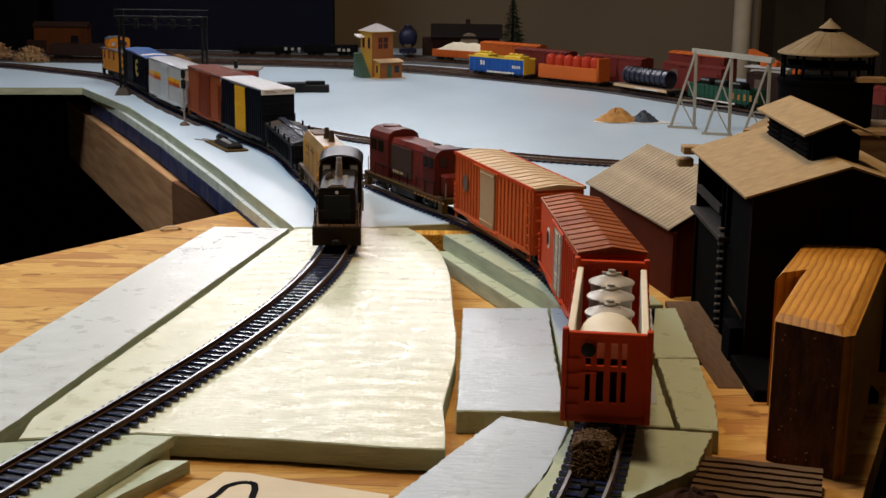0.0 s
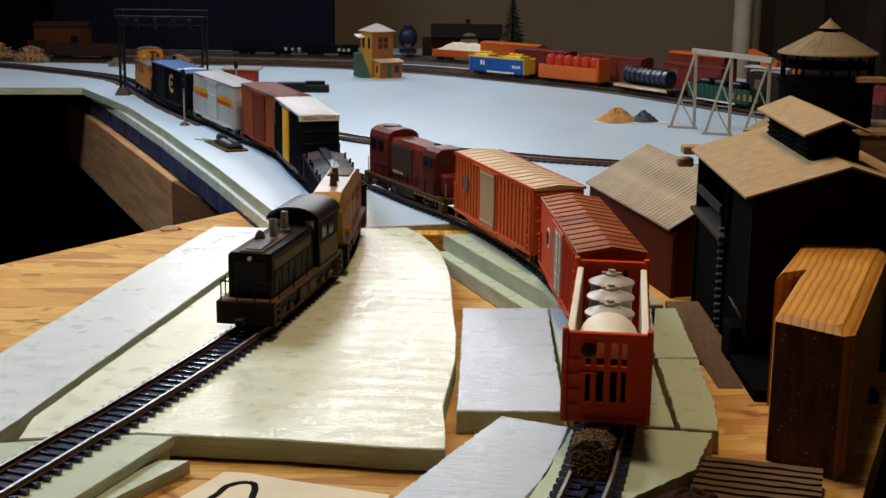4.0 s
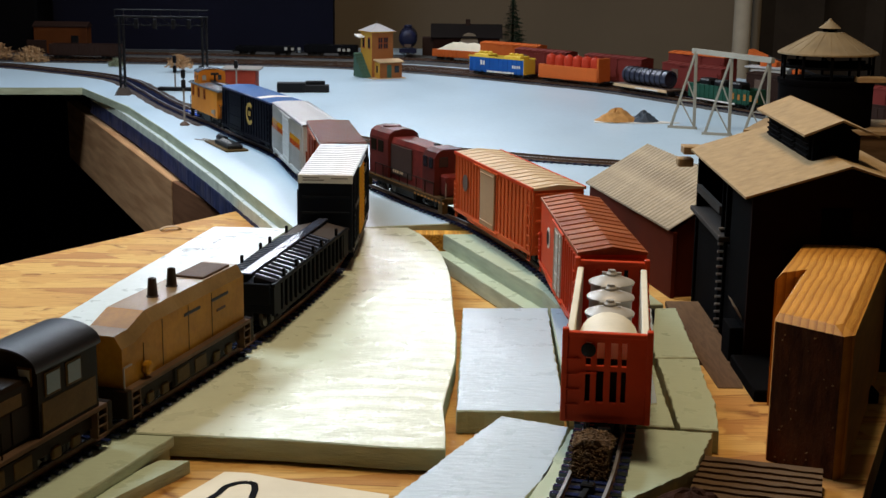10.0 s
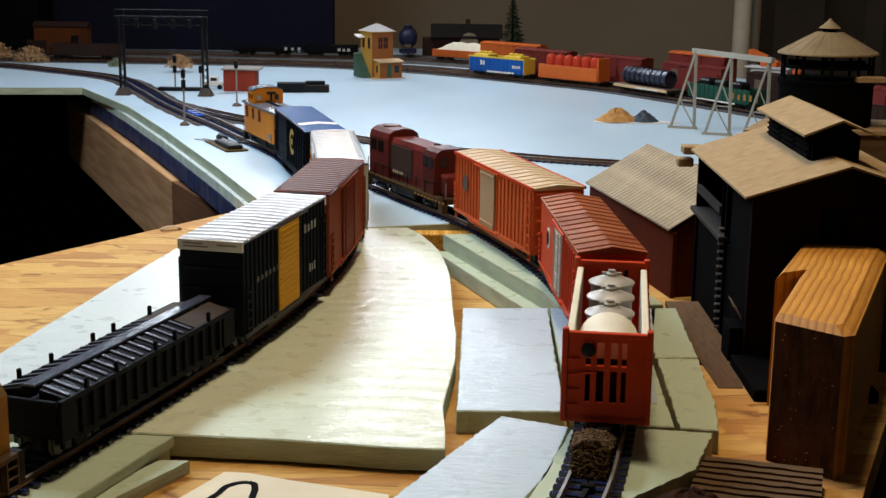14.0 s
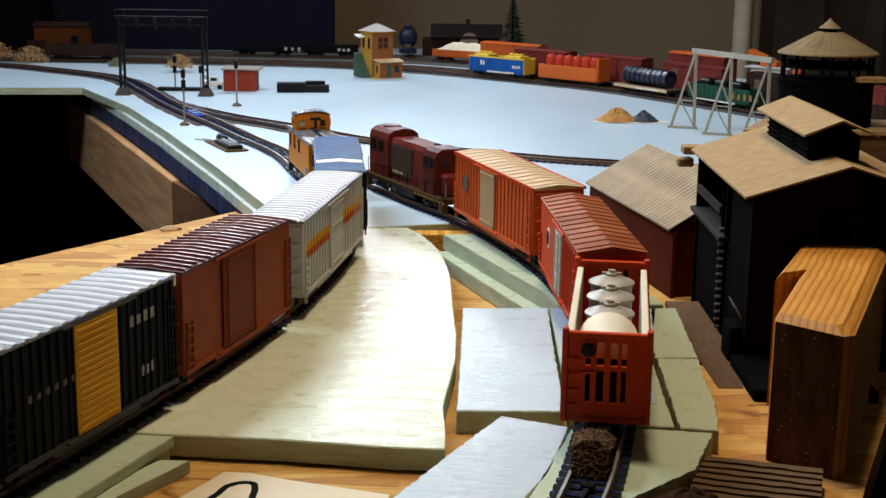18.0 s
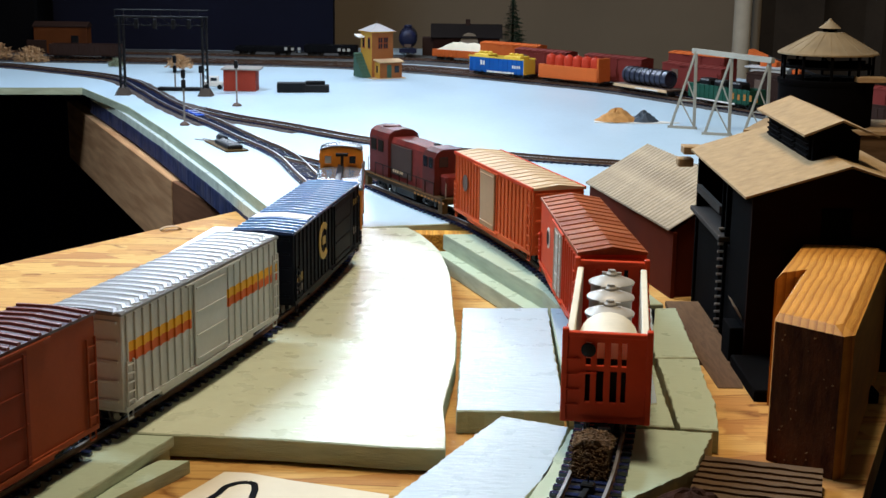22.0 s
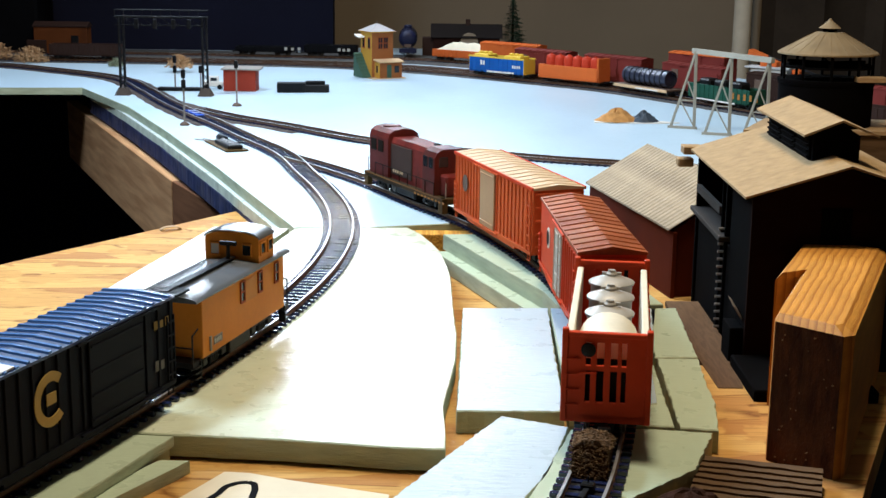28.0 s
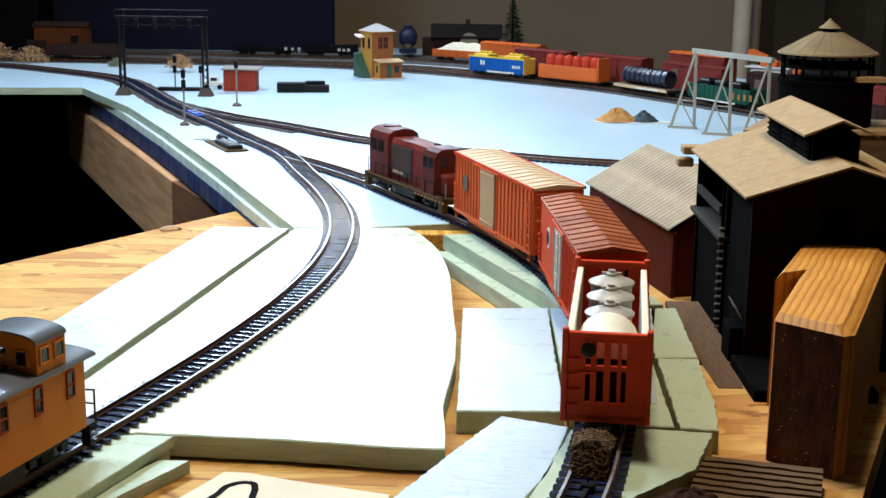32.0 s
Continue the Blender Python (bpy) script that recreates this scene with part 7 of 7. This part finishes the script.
part("deck", Shape().prism([(139, 658), (151.5, 658), (158.5, 700), (158.5, 840), (138, 840), (136.5, 760)], -13.5, -10.5), PLATFORM, pf)
for y in (720, 780, 832):
    part("support", Shape().bbox(142, 156, y - 3, y + 3, -23.3, -13.6, 0.4), E_DARK, pf)

# corrugated shed
CORR = material("corrugated_tan", (0.34, 0.265, 0.165), 0.6, 0.0, 0.3, 60, 0.5, 500, stain=(0.21, 0.155, 0.10), stain_amount=0.5, spec=0.12)
S_WALL = paint("shed_oxide", (0.078, 0.012, 0.003), 0.85, (0.045, 0.011, 0.006), 0.4)
cs = thing("corrugated_shed", "red-brown shed with a tan corrugated roof", "shed", 155.5, 932.7, 0, 102.2)
cs.scale = (0.925, 1.035, 1.035)
Ls, Ds, ze, zr = 202, 100, 24, 53.5
part("long_wall", Shape().bbox(2, Ls - 2, -5, -3, -23, 23, 0.3), S_WALL, cs)
part("far_wall", Shape().bbox(2, Ls - 2, -Ds + 3, -Ds + 5, -23, 23, 0.3), S_WALL, cs)
for x in (2, Ls - 4):
    part("end_wall", Shape().xprism([(-4, -23), (-Ds + 4, -23), (-Ds + 4, 23), (-Ds / 2, zr - 2), (-4, 23)], x, x + 2), S_WALL, cs)
for side in (0, 1):
    ya, yb = (0, -Ds / 2) if side == 0 else (-Ds, -Ds / 2)
    n = 30
    sheet = part("roof_slope", Shape().add([(x, y, z + o) for o in (0, 1.0) for x in (0, Ls) for y, z in ((ya, ze), (yb, zr))], [(0, 1, 3, 2), (6, 7, 5, 4), (0, 4, 5, 1), (1, 5, 7, 3), (3, 7, 6, 2), (2, 6, 4, 0)]), CORR, cs)
    if side == 0:
        me = Shape().add([(u, y, z + w) for y, z in ((ya, ze), (yb, zr)) for u, w in ((-2.4, 0.9), (-1.0, 1.6), (1.0, 1.6), (2.4, 0.9))],
                         [(0, 1, 2, 3), (7, 6, 5, 4), (0, 4, 5, 1), (1, 5, 6, 2), (2, 6, 7, 3), (3, 7, 4, 0)]).mesh("corrugation", CORR)
        for k in range(n):
            part("corrugation", me, None, sheet, at=pose((2 + (Ls - 4) * k / (n - 1)) * MM, 0, 0))
part("shed_post", Shape().bbox(-1, 2, -6, -3, -23, 23, 0.3), S_WALL, cs)

# wooden riser, and the round tank tower on it
RISER = wood("riser_wood", (0.055, 0.03, 0.013), (0.11, 0.065, 0.032), (1, 8, 8), 40, 0.7, 0.5)
rs = thing("wooden_riser", "brown wooden riser carrying the round tower", "riser", 284.5, 1323, 0, 0)
rs.scale = (0.993, 0.852, 0.993)
part("riser_body", Shape().prism([(6, 8), (500, 8), (500, 108), (46, 108)], -23, 38), RISER, rs)
part("riser_top", Shape().prism([(4, 5), (502, 5), (502, 110), (45, 110)], 38, 42), WOODT, rs, "pale wooden top board")
rt = thing("round_tower", "black round tank tower with tan conical roof on posts", "tower", 377.1, 1372.6, 42.1)
rt.scale = (0.992, 0.850, 0.992)
part("tank", Shape().lathe([(46, 0), (46.5, 1), (46.5, 40), (47.5, 41), (47.5, 44), (45, 44)], n=40), E_DARK, rt, smooth=True)
part("hoop", Shape().lathe([(46.4, 43), (48.2, 43), (48.2, 46), (46.4, 46)], n=40), E_SHADED, rt)
for k in range(10):
    a = 2 * math.pi * (k + 0.3) / 10
    part("roof_post", Shape().bbox(-1.3, 1.3, -1.3, 1.3, 44, 72, 0.3), E_DARK, rt, at=pose(45 * math.cos(a) * MM, 45 * math.sin(a) * MM, 0))
part("rail_ring", Shape().lathe([(44.5, 57), (45.5, 57), (45.5, 59), (44.5, 59)], n=40), E_DARK, rt)
for a in (20, 80, 140):
    part("cross_brace", Shape().bbox(-44, 44, -1.2, 1.2, 60, 63, 0.3), E_DARK, rt, at=pose(0, 0, 0, 0, 0, a))
part("side_plank", Shape().bbox(20, 49, -47, -30, 46, 51, 0.4), WOODT, rt)
T_ROOF = material("brown_roof_card", (0.20, 0.135, 0.062), 0.8, 0, 0.2, 50, 0.5, 500, stain=(0.24, 0.18, 0.10), stain_amount=0.5)
cone = part("roof", Shape().lathe([(49, 70.3), (49.6, 70.6), (49.2, 72), (14, 91.5), (9, 91.7)], n=36), T_ROOF, rt, "tan conical roof", smooth=False)
for k in range(18):
    a = 2 * math.pi * k / 18
    part("roof_seam", Shape().beam((48, 0, 72.6), (14, 0, 91.5), 0.6, 0.6), T_ROOF, cone, at=pose(0, 0, 0, 0, 0, math.degrees(a)))
part("vent_neck", Shape().lathe([(7, 90), (7, 95.5)], n=16), E_DARK, rt)
part("vent_cap", Shape().lathe([(10.5, 95.2), (11, 95.6), (2.0, 103), (1.0, 105)], n=20), T_ROOF, rt, "tan pointed vent cap")

# ---- lumber block beside the siding ----
lb = thing("lumber_block", "upright sawn lumber block with rough end grain", "wood block", 150.2, 599.9, -11.6, -22)
lb.scale = (1.076, 1.008, 1.115)
outline = [(0, 0), (29, -12.5), (33, -8), (33, 163), (-10, 168), (-11.5, 77), (-1.5, 91), (-0.8, 3)]
inner = [(1, 3), (25, -7.5), (27.5, -4), (27.5, 160), (-8, 165), (-9, 80), (1, 93), (0.6, 5)]
n = len(outline)
sh = Shape()
v = [(x, y, 0) for x, y in outline] + [(x, y, 59.5) for x, y in outline] + [(x, y, 62.6) for x, y in inner]
f = [tuple(range(n - 1, -1, -1))] + [(i, (i + 1) % n, n + (i + 1) % n, n + i) for i in range(1, n)] + [(n + i, n + (i + 1) % n, 2 * n + (i + 1) % n, 2 * n + i) for i in range(n)] + [tuple(range(2 * n, 3 * n))]
sh.add(v, f)
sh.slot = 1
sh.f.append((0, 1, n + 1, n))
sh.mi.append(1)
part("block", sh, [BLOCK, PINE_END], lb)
CHIP = material("splinter_pine", (0.22, 0.11, 0.04), 0.8, 0, 0.3, 90, 0.3, 700, spec=0.1)
rnd = random.Random(44)
specks = Shape()
for k in range(22):
    q, z = rnd.random(), rnd.uniform(2, 58)
    x, y = 1 + 27 * q, -0.45 - 11.6 * q
    specks.beam((x, y - 0.1, z), (x + rnd.uniform(-0.9, 0.9), y - 0.5, z + rnd.uniform(-0.3, 0.6)), rnd.uniform(0.3, 0.7), rnd.uniform(0.3, 0.6))
tagged(part("sawdust_speck", specks, CHIP, lb, "pale sawdust caught in the end grain"), kind="stuff")
for y, z, r in ((40, 22, 2.2), (95, 36, 2.0), (24, 44, 1.5)):
    part("knot", Shape().lathe([(r, 0), (r * 0.8, 0.25)], y, z, 12, axis="x"), PINE_END, lb, "dark round knot", at=pose(0.0330, 0, 0))

# ---- small things in the foreground ----
PENCIL = material("pencil_grey", (0.16, 0.17, 0.18), 0.8, 0, 0.2, 90, 0, 900)
sh = Shape()
rnd = random.Random(3)
for x0, y0, w in ((-186, 958, 5), (-179, 966, 9), (-168, 990, 4)):
    p = (x0, y0)
    for k in range(6):
        q = (x0 + w * (k + 1) / 6 + rnd.uniform(-0.6, 0.6), y0 + rnd.uniform(-7, 9))
        sh.beam((*p, 0.12), (*q, 0.12), 0.45, 0.12)
        p = q
solid("pencil_mark", sh, PENCIL, "faint pencil scribble on the long foam board", "marking")
CARD = material("cream_card", (0.72, 0.63, 0.46), 0.8, 0, 0.05, 30, 0.2, 500)
cd = thing("cream_card", "cream card with a black marker stroke lying on the table", "card")
part("card", Shape().prism([(-137.5, 507.6), (-21.8, 507.6), (-21.7, 551.9), (-65.1, 566.3), (-84.5, 574), (-95.4, 575), (-109.8, 545.8)], -11.6, -10.8), CARD, cd)
INK = material("marker_ink", (0.008, 0.008, 0.009), 0.9, 0, 0.1, 60, 0, 900, spec=0.05)
sh = Shape()
loop = [(-100.1, 538.6), (-94.5, 549.9), (-92.3, 558.1), (-87.9, 562.2), (-83.5, 563.2), (-80.3, 561.2), (-79.3, 555), (-79.4, 538.6)]
for a, b in zip(loop, loop[1:]):
    sh.beam((*a, -10.7), (*b, -10.7), 3.0, 0.3)
part("marker_stroke", sh, INK, cd, "black marker stroke")
SHING = paint("shingle_brown", (0.115, 0.068, 0.034), 0.8, (0.06, 0.035, 0.02), 0.5)
sp = thing("shingle_panel", "dark brown shingled roof panel lying on the table", "roof panel", 108.8, 538.6, -11.6, -16)
sp.scale = (1.086, 1.026, 1.086)
part("panel", Shape().bbox(-4, 44, -10, 44, 0, 7, 0.4), SHING, sp)
rnd = random.Random(31)
for k in range(8):
    y0 = -10 + 6.7 * k
    sh, n = Shape(), 12
    v = []
    for i in range(n + 1):
        w, x = rnd.uniform(-0.7, 0.7), -4.5 + 49 * i / n
        v += [(x, y0 + w, 7.2), (x, y0 + 8 + w * 0.3, 7.2), (x, y0 + 8, 7.5), (x, y0 + w, 8.6)]
    f = [(4 * i + q, 4 * i + (q + 1) % 4, 4 * i + 4 + (q + 1) % 4, 4 * i + 4 + q) for i in range(n) for q in range(4)]
    part("shingle_course", sh.add(v, f + [(3, 2, 1, 0), (4 * n, 4 * n + 1, 4 * n + 2, 4 * n + 3)]), SHING, sp)


ws = Shape()
n = 14
arc = [(9 * math.cos(math.pi * k / n), 3.2 * math.sin(math.pi * k / n)) for k in range(n + 1)]
v = [(x * q, y, z * q + 0.2) for y in (-3, 3) for q in (1.0, 0.88) for x, z in arc]
m = n + 1
for k in range(n):
    ws_faces = [(k, k + 1, 2 * m + k + 1, 2 * m + k), (m + k, 3 * m + k, 3 * m + k + 1, m + k + 1), (k, m + k, m + k + 1, k + 1), (2 * m + k, 2 * m + k + 1, 3 * m + k + 1, 3 * m + k)]
    ws.add([v[i] for f in ws_faces for i in f], [(4 * j, 4 * j + 1, 4 * j + 2, 4 * j + 3) for j in range(4)])
solid("wood_shaving", ws, WOODT, "curled brown wood shaving on the strand board", "shaving", -229.2, 1135.5, -23.4, 25)


def lump(name, label, category, x, y, z, rx, ry, h, mat, seed, rough=0.2):
    rnd = random.Random(seed)
    n, m = 20, 9
    sh = Shape()
    v = [(0, 0, h)]
    for j in range(1, m + 1):
        ph = math.pi / 2 * j / m
        for k in range(n):
            a = 2 * math.pi * k / n
            r = math.sin(ph) * (1 + rnd.uniform(-rough, rough))
            v.append((rx * r * math.cos(a), ry * r * math.sin(a), max(0, h * math.cos(ph) * (1 + rnd.uniform(-rough, rough)))))
    f = [(0, 1 + k, 1 + (k + 1) % n) for k in range(n)]
    f += [(1 + (j - 1) * n + k, 1 + j * n + k, 1 + j * n + (k + 1) % n, 1 + (j - 1) * n + (k + 1) % n) for j in range(1, m) for k in range(n)]
    f.append(tuple(1 + (m - 1) * n + k for k in reversed(range(n))))
    return solid(name, sh.add(v, f), mat, label, category, x, y, z)


lump("dark_rock", "dark brown rough rock on the table", "rock", 101.3, 522.1, -11.6, 19, 15, 17, material("rock_brown", (0.034, 0.014, 0.008), 0.85, 0, 0.4, 120, 0.8, 500, spec=0.08), 11, 0.07)
# fibre block between the rails with a coarse brown cover
fb = thing("fibre_block", "brown coarse fibre block lying between the rails", "track block", 64.4, 552.6, 2.2, -12)
FIB = material("fibre_brown", (0.17, 0.10, 0.045), 0.9, 0, 0.6, 260, 1.0, 600)
part("core", Shape().xprism([(-12, 0), (13, 0), (13, 8), (9, 12), (0, 13.4), (-6, 12.6)], -7.6, 7.6), paint("fibre_core", (0.06, 0.032, 0.014), 0.9), fb)
rnd = random.Random(21)
sh = Shape()
for k in range(1500):
    x, y = rnd.uniform(-8.2, 8.2), rnd.uniform(-13, 13)
    z = 14.2 - max(0, y - 8) * 1.0 + rnd.uniform(-0.3, 0.7)
    if y < -6.5:
        z = 13.8 - (-6.5 - y) * 2.1 + rnd.uniform(-0.5, 0.7)
    z -= 0.04 * x * x
    a, l = rnd.uniform(0, 6.283), rnd.uniform(0.7, 1.8)
    sh.beam((x, y, z), (x + l * math.cos(a), y + l * math.sin(a) * 0.6, z + rnd.uniform(-0.9, 0.6)), 0.5, 0.4)
tagged(part("fibre_cover", sh, FIB, fb), kind="stuff")
cp = thing("loose_coupler", "black loose coupler lying between the rails", "coupler", 59.1, 524.8, 2.2, 70)
part("shank", Shape().bbox(-8, 2, -1.3, 1.3, 0, 1.8, 0.3), BLACK, cp)
part("knuckle", Shape().bbox(1.8, 6.5, -2.8, 2.8, 0, 3.2, 0.6), BLACK, cp)
part("trip_pin", Shape().rod((4, 0, 3), (4, 0, 6), 0.4), BLACK, cp)


def motions():
    for car, s0, half in TRAIN:
        drive(car, s0, half)


motions()
